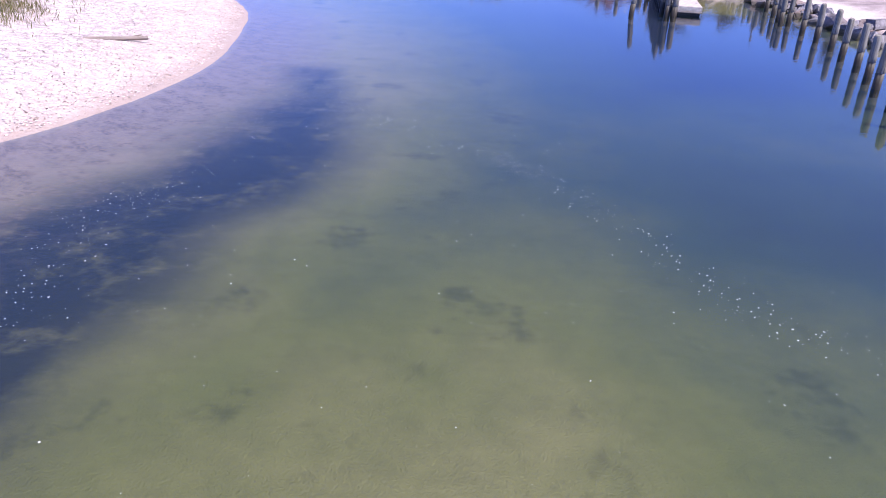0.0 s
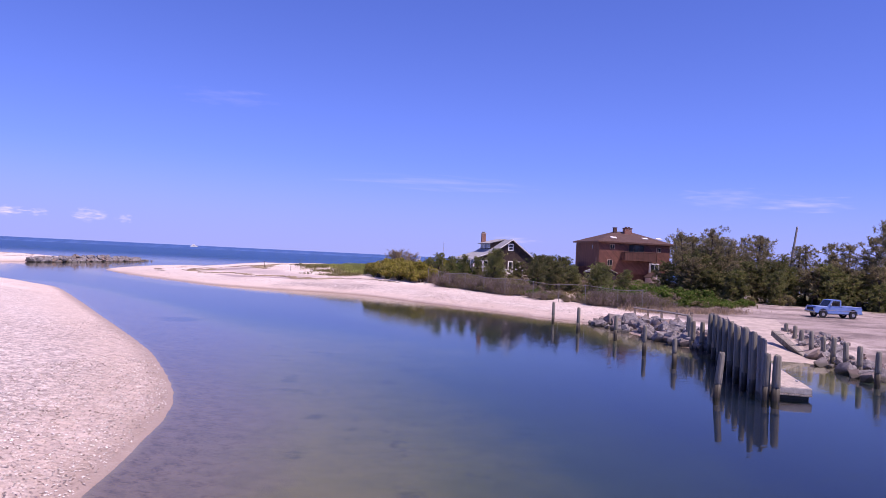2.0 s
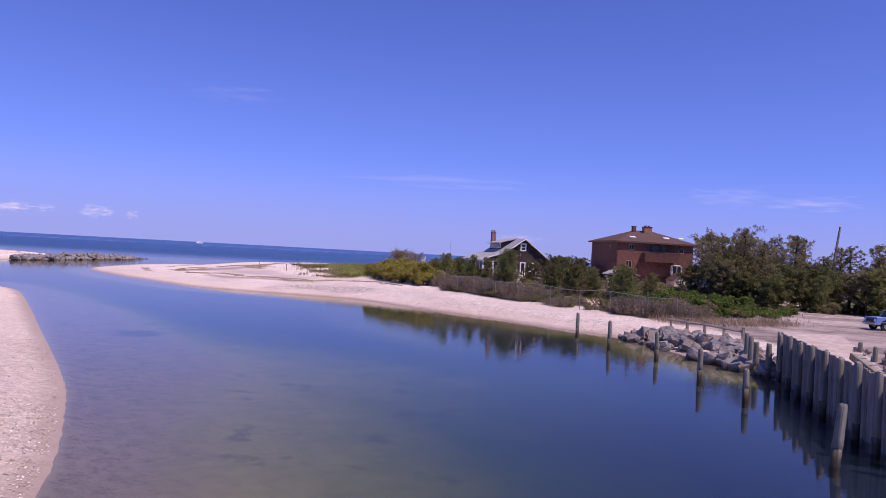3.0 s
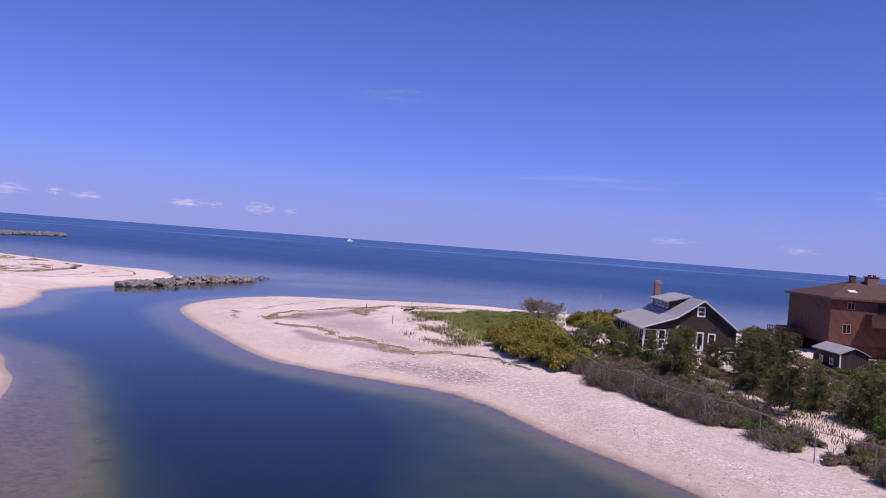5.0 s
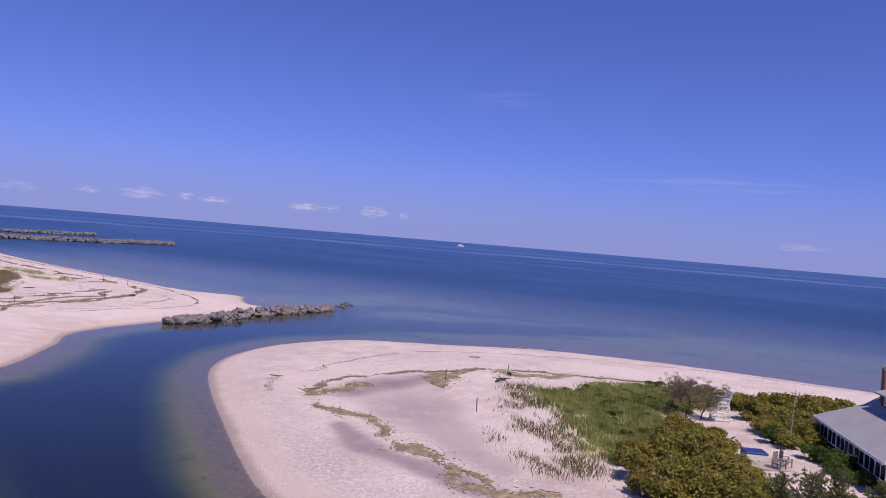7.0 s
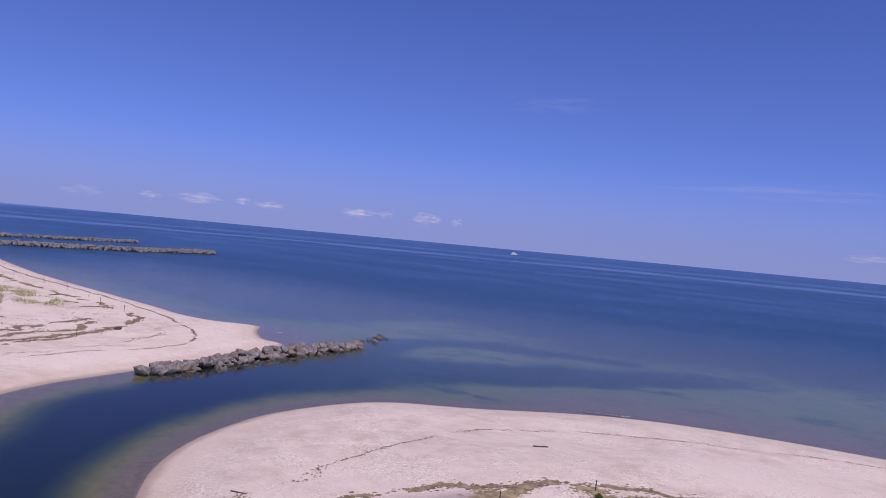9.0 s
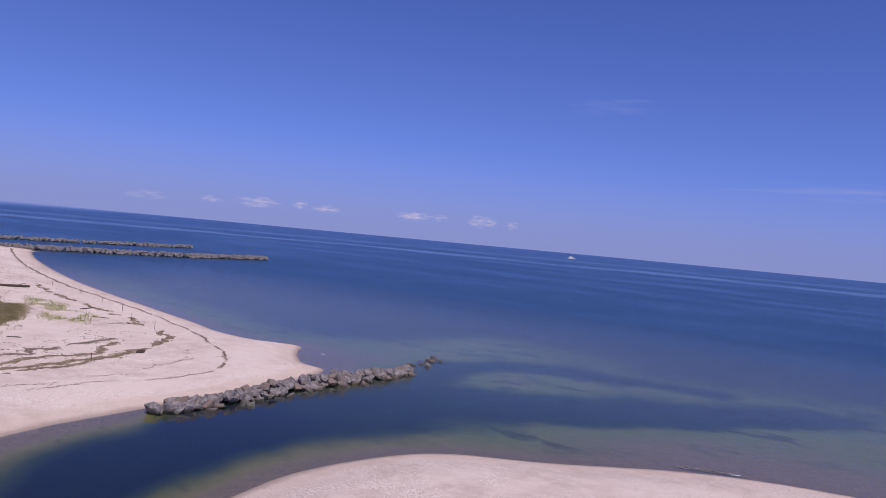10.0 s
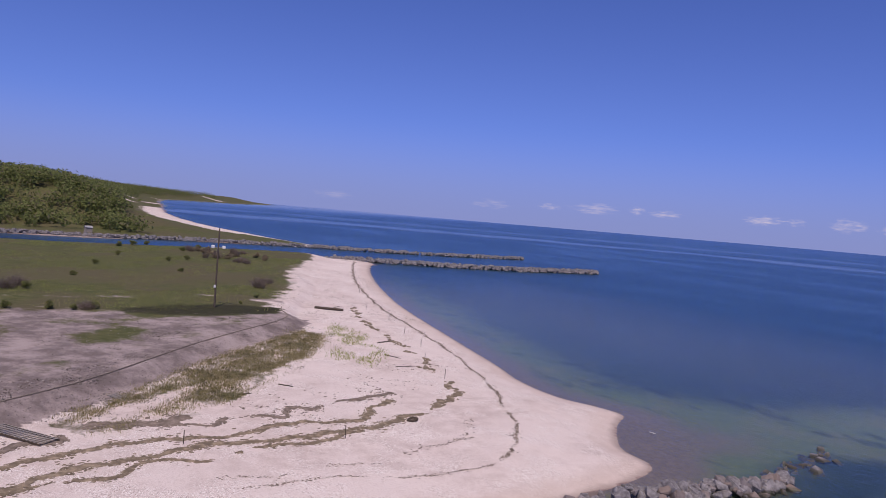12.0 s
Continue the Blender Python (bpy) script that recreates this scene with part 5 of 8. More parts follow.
for i in range(5):
    part("back_slat", box(bmesh.new(), 0, 0.45 + 0.055 * i, 1.7 + 0.185 * i, 1.05, 0.04, 0.15, 0, Euler((-0.29, 0, 0)).to_matrix().to_4x4()), M_WHITE, lg)

gx, gy = -8.5, 133.1
fp = thing("flagpole", "thin pale bare flagpole beside the cottage", "flagpole", pose(gx, gy, ground_z(gx, gy) - 0.2, 0, 1, 0))
part("mast", rod(bmesh.new(), (0, 0, 0), (0, 0, 4.6), 0.045, 0.022), plain("pale_grey_pole", (0.40, 0.38, 0.36), 0.5), fp)
part("finial", rod(bmesh.new(), (0, 0, 4.6), (0, 0, 4.66), 0.04), M_WHITE, fp)
tz = ground_z(-10.6, 128.6)
patio = thing("patio", "small pale paved terrace among the bushes", "patio", pose(-10.0, 128.0, tz + 0.03, 0, 0, 20))
part("paving", boxes((0, 0, 0, 3.6, 3.2, 0.12), bevel=0.01), M_CONC, patio)
tub = thing("hot_tub", "square white tub with a folded blue cover", "tub", pose(-10.8, 128.6, tz + 0.06, 0, 0, 20))
part("shell", boxes((0, 0, 0.25, 1.5, 1.3, 0.5), bevel=0.05), M_WHITE, tub)
part("cover", boxes((-0.02, 0, 0.55, 1.56, 1.36, 0.1), bevel=0.03), M_BLUE, tub, "blue vinyl cover")
for i, (x, y, r) in enumerate(((-9.2, 127.0, 60), (-8.8, 128.0, 110))):
    ch = thing("garden_chair", "grey slatted wooden armchair on the terrace", "chair", pose(x, y, tz + 0.09, 0, 0, r), "chairs on the terrace")
    for k in range(4):
        part("seat_slat", boxes((0, -0.2 + 0.13 * k, 0.38, 0.6, 0.11, 0.03)), M_PLANK, ch)
        part("back_slat", boxes((-0.24 + 0.16 * k, 0.33, 0.72, 0.13, 0.03, 0.75)), M_PLANK, ch)
    for sx in (-0.33, 0.33):
        part("armrest", boxes((sx, 0.02, 0.6, 0.12, 0.75, 0.03)), M_PLANK, ch)
        part("leg", boxes((sx, -0.28, 0.29, 0.06, 0.08, 0.58)), M_PLANK, ch)
        part("leg", boxes((sx, 0.3, 0.25, 0.06, 0.08, 0.5)), M_PLANK, ch)

# ---------------------------------------------------------------- chain-link fence
M_WIRE = plain("fence_wire", (0.30, 0.29, 0.28), 0.5, 0.2, 6, 0.5)
fence = thing("chain_link_fence", "low sagging chain-link fence along the thicket", "fence")
FL = smooth_line([(-8.8, 111.8), (-7.2, 108.9), (-5.6, 107.0), (-3.6, 105.3), (-1.2, 102.7), (1.3, 99.9), (4.4, 96.6), (7.0, 93.6), (9.5, 90.9), (12.4, 88.4), (14.4, 86.2)], step=2)
PO = []
for i, (x, y) in enumerate(FL):
    z = ground_z(x, y)
    h = 1.9 + 0.12 * math.sin(i * 1.3)
    PO.append(Vector((x, y, z + h)))
    if i % 2 == 0:
        part("post", rod(bmesh.new(), (x, y, z - 0.3), (x + 0.03 * math.sin(i * 3), y, z + h + 0.06), 0.035, seg=6), M_WIRE, fence)
for a, b in zip(PO, PO[1:]):
    part("top_rail", rod(bmesh.new(), a, b, 0.028, seg=5), M_WIRE, fence)
wv, wf = [], []
for a, b in zip(PO, PO[1:]):
    n = int((b - a).length / 0.3)
    for k in range(n):
        for sgn in (1, -1):
            t0, t1 = k / n, (k + 5 * sgn) / n
            p, q = a.lerp(b, t0), a.lerp(b, t1) - Vector((0, 0, 1.85))
            if not 0 <= t1 <= 1:
                f = ((1 if t1 > 1 else 0) - t0) / (t1 - t0)
                q = p.lerp(q, f)
            i0 = len(wv)
            o = (b - a).normalized() * 0.0017
            wv += [p - o, p + o, q + o, q - o]
            wf.append((i0, i0 + 1, i0 + 2, i0 + 3))
wire = new("wire_mesh", mesh_of("wire_mesh", wv, wf, M_WIRE))
wire.parent = fence

# ---------------------------------------------------------------- plants
def quads_mesh(name, C, A, B, mat):
    """Leaves as rhombs: centres C with half axes A and B."""
    n = len(C)
    co = np.stack([C - A, C - B, C + A, C + B], 1).reshape(-1, 3)
    me = bpy.data.meshes.new(name)
    me.vertices.add(4 * n)
    me.vertices.foreach_set("co", co.ravel())
    me.loops.add(4 * n)
    me.loops.foreach_set("vertex_index", np.arange(4 * n, dtype=np.int32))
    me.polygons.add(n)
    me.polygons.foreach_set("loop_start", (np.arange(n) * 4).astype(np.int32))
    me.materials.append(mat)
    me.update(calc_edges=True)
    return me


def unit(v):
    return v / (np.linalg.norm(v, axis=1, keepdims=True) + 1e-9)


def leaf_cloud(name, lobes, per, size, mat, seed, shell=0.5, up=0.4, fuzz=0.26):
    """Leaves through and over a set of lobes (x, y, z, rx, ry, rz)."""
    r = np.random.RandomState(seed)
    C, N = [], []
    for x, y, z, rx, ry, rz in lobes:
        d = unit(r.normal(size=(per, 3)))
        rad = r.uniform(0, 1, (per, 1)) ** (shell * 0.8) * (1 + fuzz * r.normal(size=(per, 1)))
        rad *= 1 + 0.22 * np.sin(d[:, :1] * 5 + seed) * np.cos(d[:, 1:2] * 4 + x)
        C.append(np.array((x, y, z)) + d * rad * np.array((rx, ry, rz)))
        N.append(d)
    C, N = np.concatenate(C), np.concatenate(N)
    nrm = unit(N + np.array((0, 0, up)) + 0.75 * r.normal(size=N.shape))
    A = unit(np.cross(nrm, r.normal(size=N.shape)))
    B = np.cross(nrm, A)
    s = size * r.uniform(0.6, 1.3, (len(C), 1))
    return quads_mesh(name, C, A * s, B * s * 0.55, mat)


def stems_mesh(name, paths, mat, seg=5):
    bm = bmesh.new()
    for pts, r0, r1 in paths:
        n = len(pts) - 1
        for i in range(n):
            rod(bm, pts[i], pts[i + 1], r0 + (r1 - r0) * i / n, r0 + (r1 - r0) * (i + 1) / n, seg)
    me = bpy.data.meshes.new(name)
    bm.to_mesh(me)
    bm.free()
    me.materials.append(mat)
    return me


M_BARK = timber("bark", (0.13, 0.10, 0.08), (0.05, 0.04, 0.032))
M_TWIG = plain("bare_twigs", (0.17, 0.13, 0.125), 0.9, 0.3)
M_OLIVE = leafy("bayberry_leaves", (0.26, 0.245, 0.055), (0.48, 0.42, 0.11), (0.36, 0.27, 0.12), 0.12, 0.5)
M_GREEN = leafy("bright_green_leaves", (0.075, 0.14, 0.03), (0.16, 0.24, 0.055), (0.20, 0.19, 0.08), 0.15, 0.4)
M_CEDAR = leafy("cedar_needles", (0.17, 0.205, 0.08), (0.33, 0.335, 0.13), (0.38, 0.30, 0.18), 0.1, 0.5)
M_PINE = leafy("pine_needles", (0.205, 0.192, 0.105), (0.36, 0.32, 0.18), (0.38, 0.29, 0.19), 0.15, 0.5)
M_PINE_D = leafy("dark_pine_needles", (0.115, 0.130, 0.055), (0.22, 0.225, 0.10), (0.29, 0.23, 0.14), 0.12, 0.45)
M_SCRUB = leafy("dull_scrub_leaves", (0.18, 0.18, 0.075), (0.32, 0.29, 0.13), (0.33, 0.26, 0.20), 0.3, 0.45)
M_BROWNBUSH = leafy("brown_budding_leaves", (0.25, 0.205, 0.13), (0.38, 0.32, 0.21), (0.32, 0.25, 0.20), 0.3, 0.4)
M_HEATH = leafy("grey_heath_twigs", (0.23, 0.178, 0.158), (0.40, 0.32, 0.285), (0.20, 0.18, 0.09), 0.25, 0.4)
M_WOODS = leafy("far_woods_leaves", (0.185, 0.22, 0.08), (0.265, 0.295, 0.12), (0.25, 0.23, 0.13), 0.15, 0.5)
M_GRASS = leafy("beach_grass", (0.33, 0.38, 0.10), (0.50, 0.54, 0.18), (0.42, 0.36, 0.20), 0.18, 0.45)
M_TAWNY = leafy("tawny_beach_grass", (0.30, 0.27, 0.125), (0.42, 0.36, 0.20), (0.48, 0.40, 0.26), 0.2, 0.4)
M_OLIVEGRASS = leafy("olive_beach_grass", (0.16, 0.16, 0.055), (0.26, 0.24, 0.10), (0.34, 0.28, 0.16), 0.2, 0.4)
M_REED = leafy("tan_reeds", (0.42, 0.31, 0.22), (0.60, 0.47, 0.35), (0.30, 0.24, 0.13), 0.2, 0.4)
M_DRYGRASS = leafy("dry_beach_grass", (0.15, 0.135, 0.05), (0.25, 0.205, 0.10), (0.30, 0.24, 0.15), 0.3, 0.3)


def bush_proto(kind, mat, seed, lobes=11, per=420, size=0.075, flat=0.75, raise_=0.0):
    """A rounded bush of unit size, about 2 m across and 1.5 m high."""
    rng = random.Random(seed)
    ls, st = [], []
    for i in range(lobes):
        a, r = rng.uniform(0, 6.3), rng.uniform(0.0, 0.72)
        x, y, z = r * math.cos(a), r * math.sin(a), rng.uniform(0.35, 1.05) * (1.1 - 0.4 * r) * flat / 0.75 + raise_
        k = rng.uniform(0.24, 0.46)
        ls.append((x, y, z, k, k, k * flat))
        st.append(([(x * 0.15, y * 0.15, -0.2), (x * 0.5, y * 0.5, z * 0.55), (x, y, z)], 0.045, 0.012))
    return leaf_cloud("crown", ls, per, size, mat, seed, 0.55), stems_mesh("twigwork", st, M_BARK)


def pine_proto(mat, seed, h, spread_, bare, branches, tufts, needle, taper):
    """A crooked trunk, limbs that sweep upwards, and bursts of needles along them."""
    rng = random.Random(seed)
    r = np.random.RandomState(seed)
    bend = (rng.uniform(-.5, .5), rng.uniform(-.5, .5))
    trunk = [(bend[0] * f * f + 0.12 * math.sin(5 * f + seed), bend[1] * f * f, h * f - 0.4 * (f == 0)) for f in (0, 0.25, 0.5, 0.75, 1.0)]

    def along(f):
        i = min(int(f * 4), 3)
        return Vector(trunk[i]).lerp(Vector(trunk[i + 1]), f * 4 - i)

    paths = [(trunk, 0.026 * h, 0.006 * h)]
    C, D = [], []
    for i in range(branches):
        f = bare + (0.985 - bare) * ((i + rng.random()) / branches)
        L = spread_ * (1.05 - f) ** taper * rng.choice((0.45, 0.7, 0.9, 1.1)) * rng.uniform(0.8, 1.1)
        a = i * 2.4 + rng.uniform(-.5, .5)
        o = along(f)
        lift = rng.uniform(0.05, 0.35) * L
        mid = o + Vector((0.6 * L * math.cos(a), 0.6 * L * math.sin(a), lift * 0.3))
        tip = o + Vector((L * math.cos(a), L * math.sin(a), lift + 0.15 * L))
        paths.append(([tuple(o), tuple(mid), tuple(tip)], 0.006 * h, 0.0016 * h))
        n = max(4, int(tufts * min(1.0, 0.35 + L / spread_)))
        for j in range(n):
            q = 0.30 + 0.72 * (j + rng.random()) / n
            p = o.lerp(mid, q / 0.6) if q < 0.6 else mid.lerp(tip, (q - 0.6) / 0.4)
            w = 0.13 * L * (1.3 - q) + 0.08
            C.append(p + Vector((rng.gauss(0, w), rng.gauss(0, w), rng.gauss(0, w * 0.6) + 0.05)))
            D.append((math.cos(a) * 0.6, math.sin(a) * 0.6, 0.8))
    for j in range(6):
        C.append(along(0.93 + 0.07 * j / 5) + Vector((rng.gauss(0, .06), rng.gauss(0, .06), 0.1)))
        D.append((0, 0, 1))
    C, D = np.array([tuple(c) for c in C]), np.array(D)
    k = 13
    C, D = np.repeat(C, k, 0), np.repeat(D, k, 0)
    d = unit(D + 0.85 * r.normal(size=D.shape))
    L = needle * r.uniform(0.5, 1.15, (len(C), 1))
    side = unit(np.cross(d, r.normal(size=d.shape)))
    return quads_mesh("crown", C + d * L * 0.5, d * L * 0.5, side * L * 0.12, mat), stems_mesh("trunk", paths, M_BARK, 6)


def black_pine_proto(mat, seed, h, spread_, bare, limbs, pads, per, needle):
    """A coastal pine: crooked trunk, a few long limbs, needles in separate flattened pads with gaps between."""
    rng = random.Random(seed)
    r = np.random.RandomState(seed)
    lean = (rng.uniform(-.9, .9), rng.uniform(-.9, .9))
    trunk = [(lean[0] * f ** 1.5 + 0.22 * math.sin(6 * f + seed), lean[1] * f ** 1.5 + 0.18 * math.cos(5 * f + seed), (h * 0.97) * f - 0.4 * (f == 0)) for f in (0, 0.2, 0.4, 0.6, 0.8, 1.0)]

    def along(f):
        i = min(int(f * 5), 4)
        return Vector(trunk[i]).lerp(Vector(trunk[i + 1]), f * 5 - i)

    paths = [(trunk, 0.024 * h, 0.007 * h)]
    C, R = [], []
    for i in range(limbs):
        f = bare + (1 - bare) * ((i + rng.random()) / limbs) ** 0.9
        g = (f - bare) / (1 - bare)
        L = spread_ * (0.30 + 0.70 * math.sin(math.pi * min(1, 0.22 + 0.74 * g))) * rng.choice((0.55, 0.8, 1.0, 1.12)) * rng.uniform(0.85, 1.1)
        a = i * 2.4 + rng.uniform(-.6, .6)
        o = along(min(f, 0.99))
        rise = L * rng.uniform(0.05, 0.75) + 0.2
        mid = o + Vector((0.55 * L * math.cos(a + 0.2), 0.55 * L * math.sin(a + 0.2), rise * 0.25))
        tip = o + Vector((L * math.cos(a), L * math.sin(a), rise))
        paths.append(([tuple(o), tuple(mid), tuple(tip)], 0.0075 * h, 0.0022 * h))
        for j in range(pads):
            q = 0.42 + 0.62 * (j + rng.random()) / pads
            p = o.lerp(mid, q / 0.55) if q < 0.55 else mid.lerp(tip, min(1.05, (q - 0.55) / 0.45))
            w = rng.uniform(0.075, 0.15) * spread_
            off = Vector((rng.gauss(0, 0.9 * w), rng.gauss(0, 0.9 * w), abs(rng.gauss(0, 0.5 * w))))
            paths.append(([tuple(p), tuple(p + off)], 0.0025 * h, 0.001 * h))
            C.append(tuple(p + off))
            R.append(w)
    for j in range(3):
        C.append(tuple(along(0.99) + Vector((rng.gauss(0, .2), rng.gauss(0, .2), 0.12 * j))))
        R.append(0.07 * spread_)
    C, R = np.repeat(np.array(C), per, 0), np.repeat(np.array(R), per)[:, None]
    d = unit(r.normal(size=C.shape) + np.array((0, 0, 0.4)))
    base = C + d * R * r.uniform(0.1, 1.1, R.shape) * np.array((1.3, 1.3, 1.05))
    n = unit(d + 0.7 * r.normal(size=d.shape))
    L = needle * r.uniform(0.55, 1.2, R.shape)
    side = unit(np.cross(n, r.normal(size=n.shape)))
    return quads_mesh("crown", base, n * L * 0.5, side * L * 0.17, mat), stems_mesh("trunk", paths, M_BARK, 5)


def twig_proto(seed, n=440):
    """Bare many-stemmed shrub: thin twigs with a few dull leaves."""
    r = np.random.RandomState(seed)
    base = np.stack([r.normal(0, 0.28, n), r.normal(0, 0.28, n), np.zeros(n)], 1)
    d = unit(np.stack([r.normal(0, 0.55, n), r.normal(0, 0.55, n), np.ones(n)], 1))
    L = r.uniform(0.5, 1.25, (n, 1))
    side = unit(np.cross(d, r.normal(size=(n, 3)))) * 0.015
    twigs = quads_mesh("twigwork", base + d * L * 0.5, d * L * 0.5, side, M_HEATH)
    lv = base + d * L * r.uniform(0.35, 1.05, (n, 1))
    lv = np.concatenate([lv + r.normal(0, 0.13, lv.shape) for _ in range(2)])
    nrm = unit(r.normal(size=lv.shape))
    A = unit(np.cross(nrm, r.normal(size=lv.shape)))
    s = 0.06 * r.uniform(0.5, 1.4, (len(lv), 1))
    return quads_mesh("crown", lv, A * s, np.cross(nrm, A) * s * 0.4, M_HEATH), twigs


PROTO = {
    "olive": [bush_proto("olive", M_OLIVE, s) for s in (1, 2, 3)],
    "green": [bush_proto("green", M_GREEN, s + 10) for s in (1, 2)],
    "scrub": [bush_proto("scrub", M_SCRUB, s + 20, 10, 300, 0.075, 0.6) for s in (1, 2, 3)],
    "brown": [bush_proto("brown", M_BROWNBUSH, s + 30, 10, 260, 0.07) for s in (1,)],
    "heath": [twig_proto(s + 40) for s in (1, 2, 3)],
    "cedar": [pine_proto(M_CEDAR, s + 50, 4.0, 1.9, 0.02, 60, 13, 0.24, 0.42) for s in (1, 2, 3)],
    "pine": [black_pine_proto(M_PINE, s + 60, 9.0, 3.0, b_, n_, 6, 24, 0.34) for s, b_, n_ in ((1, 0.22, 26), (2, 0.30, 22), (3, 0.2, 24), (4, 0.35, 20))]
            + [pine_proto(M_PINE, s + 60, 9.4, 3.0, 0.16, 36, 11, 0.40, 0.35) for s in (2, 5)],
    "leaner": [black_pine_proto(M_PINE_D, s + 90, 5.0, 2.2, b_, n_, 8, 34, 0.25) for s, b_, n_ in ((1, 0.12, 34), (2, 0.2, 28), (3, 0.08, 38))],
    "bud": [black_pine_proto(M_BROWNBUSH, s + 95, 3.2, 1.9, 0.35, 30, 6, 34, 0.13) for s in (1, 2)],
    "dark": [bush_proto("dark", M_CEDAR, s + 70, 8, 180, 0.12) for s in (1, 2)],
}
LABEL = {
    "olive": ("bayberry_bush", "dense olive-green bayberry bush on the dune", "bush", "bayberry bushes"),
    "green": ("green_shrub", "fresh bright green leafy shrub on sandy ground", "bush", "green shrubs"),
    "scrub": ("scrub_bush", "low dull green and brown scrub bush on sand", "bush", "scrub bushes"),
    "brown": ("budding_bush", "brownish bush just coming into leaf", "bush", ""),
    "heath": ("bare_shrub", "bare grey-brown twiggy shrub along the fence", "bush", "bare shrubs"),
    "cedar": ("cedar_tree", "small dark green red-cedar with a ragged crown", "tree", "cedar trees"),
    "pine": ("pine_tree", "tall dark pine with an open ragged crown", "tree", "pine trees"),
    "leaner": ("yard_pine", "crooked dark green young pine in the sandy yard", "tree", "yard pines"),
    "bud": ("budding_tree", "small brown tree just coming into leaf on thin trunks", "tree", "budding trees"),
    "dark": ("dark_bush", "small dark evergreen bush in the meadow", "bush", "dark bushes"),
}
plant_rng = random.Random(11)


def plant(kind, x, y, s, sz=None, z=None):
    a, b = PROTO[kind][plant_rng.randrange(len(PROTO[kind]))]
    name, label, cat, group = LABEL[kind]
    e = thing(name, label, cat, Matrix.LocRotScale((x, y, (ground_z(x, y) if z is None else z) - 0.05), Euler((0, 0, plant_rng.uniform(0, 6.3))), (s, s, sz or s)), group)
    for me in (a, b):
        o = new(me.name.split(".")[0], me)
        o.parent = e
    return e


U = plant_rng.uniform
# bayberry mass on the dune shoulder
for x, y, s in ((-16.5, 118.5, 1.5), (-15.0, 116.6, 1.6), (-13.2, 115.2, 1.7), (-11.4, 113.4, 1.6), (-9.8, 112.4, 1.5), (-17.8, 121.6, 1.6), (-18.6, 124.6, 1.5), (-16.2, 124.0, 1.8),
                (-14.4, 120.2, 1.9), (-12.4, 118.0, 1.9), (-10.4, 116.0, 1.8), (-8.6, 114.6, 1.4), (-16.8, 127.4, 1.7), (-14.6, 126.0, 1.7), (-12.6, 123.2, 1.7), (-17.2, 130.6, 1.1),
                (-15.6, 129.6, 1.0), (-13.0, 127.4, 1.1), (-10.6, 120.6, 1.6)):
    plant("olive", x, y, s * U(0.95, 1.1), s * U(0.95, 1.15))
for x, y, s in ((-15.6, 133.0, 1.5), (-15.0, 130.4, 1.5), (-13.8, 132.0, 1.3), (-13.4, 128.8, 1.5), (-12.2, 125.8, 1.5), (-11.2, 122.8, 1.4), (-17.0, 135.6, 1.4), (-9.6, 136.6, 1.4), (-8.8, 133.8, 1.4), (-10.2, 138.8, 1.4), (-7.4, 135.0, 1.5)):
    plant("olive", x, y, s * U(0.95, 1.1), s * U(0.75, 0.9))
for x, y, s in ((-11.6, 146.2, 1.8), (-9.2, 147.0, 2.0), (-6.8, 146.4, 2.0), (-10.6, 149.6, 1.9), (-8.0, 150.4, 2.1), (-5.2, 149.8, 2.0), (-12.6, 152.4, 1.6), (-3.4, 153.0, 1.9),
                (-9.6, 143.4, 1.6), (-7.6, 141.6, 1.5), (-6.2, 154.6, 1.8), (-0.6, 151.2, 1.7), (-10.0, 139.6, 1.1), (2.6, 148.0, 1.6), (6.5, 147.6, 1.7), (10.0, 149.0, 1.8)):
    plant("olive", x, y, s * U(0.95, 1.1), s * U(0.9, 1.05))
for x, y, s in ((-16.6, 140.6, 1.0), (-15.4, 141.8, 0.95), (-18.0, 142.2, 0.9)):
    plant("bud", x, y, s, s * 0.95)
for x, y, s in ((-28.3, 143.7, 0.45), (-35.8, 148.5, 0.35), (-9.6, 134.4, 1.2)):
    plant("green", x, y, s)
for x, y, s in ((-7.6, 136.6, 1.4), (-6.0, 138.2, 1.5), (-4.4, 137.2, 1.3), (-8.8, 139.4, 1.5)):
    plant("olive", x, y, s)
# low leafy growth over the dune's crest
DUNE = np.array([(-27.5, 144.5), (-26, 148.5), (-23, 153), (-21.8, 157), (-15, 157), (-15.5, 147), (-18.4, 139), (-18.6, 127), (-21, 128), (-24, 134)])
for i in range(150):
    x, y = U(-28, -14), U(126, 158)
    if inside(np.array([(x, y)]), DUNE)[0]:
        plant("green", x, y, U(0.5, 1.0), U(0.25, 0.5))
# yard between fence and cottage: scattered shrubs on bare sand
for x, y, s in ((-5.6, 128.6, 1.3), (-4.6, 126.6, 1.0), (-6.8, 130.4, 1.2), (-5.2, 130.0, 1.1)):
    plant("green", x, y, s, s * 0.9)
SANDY = [(6.2, 102.6, 1.7), (7.9, 91.2, 1.2), (4.6, 111.4, 1.3), (1.3, 116.8, 1.2), (8.2, 93.6, 1.3), (1.6, 118.6, 1.5), (2.0, 114.2, 1.5), (3.6, 114.6, 1.4), (3.4, 112.6, 1.6), (5.2, 109.6, 1.9), (7.2, 106.6, 2.2), (8.4, 104.6, 1.8), (9.4, 102.2, 2.4), (9.4, 98.6, 1.8), (7.8, 96.0, 1.4),
         (18.4, 117.8, 1.2), (20.6, 117.2, 1.2), (-5.2, 123.2, 0.8), (-3.6, 120.6, 0.7), (-6.6, 114.6, 0.6), (-1.2, 122.4, 0.9)]


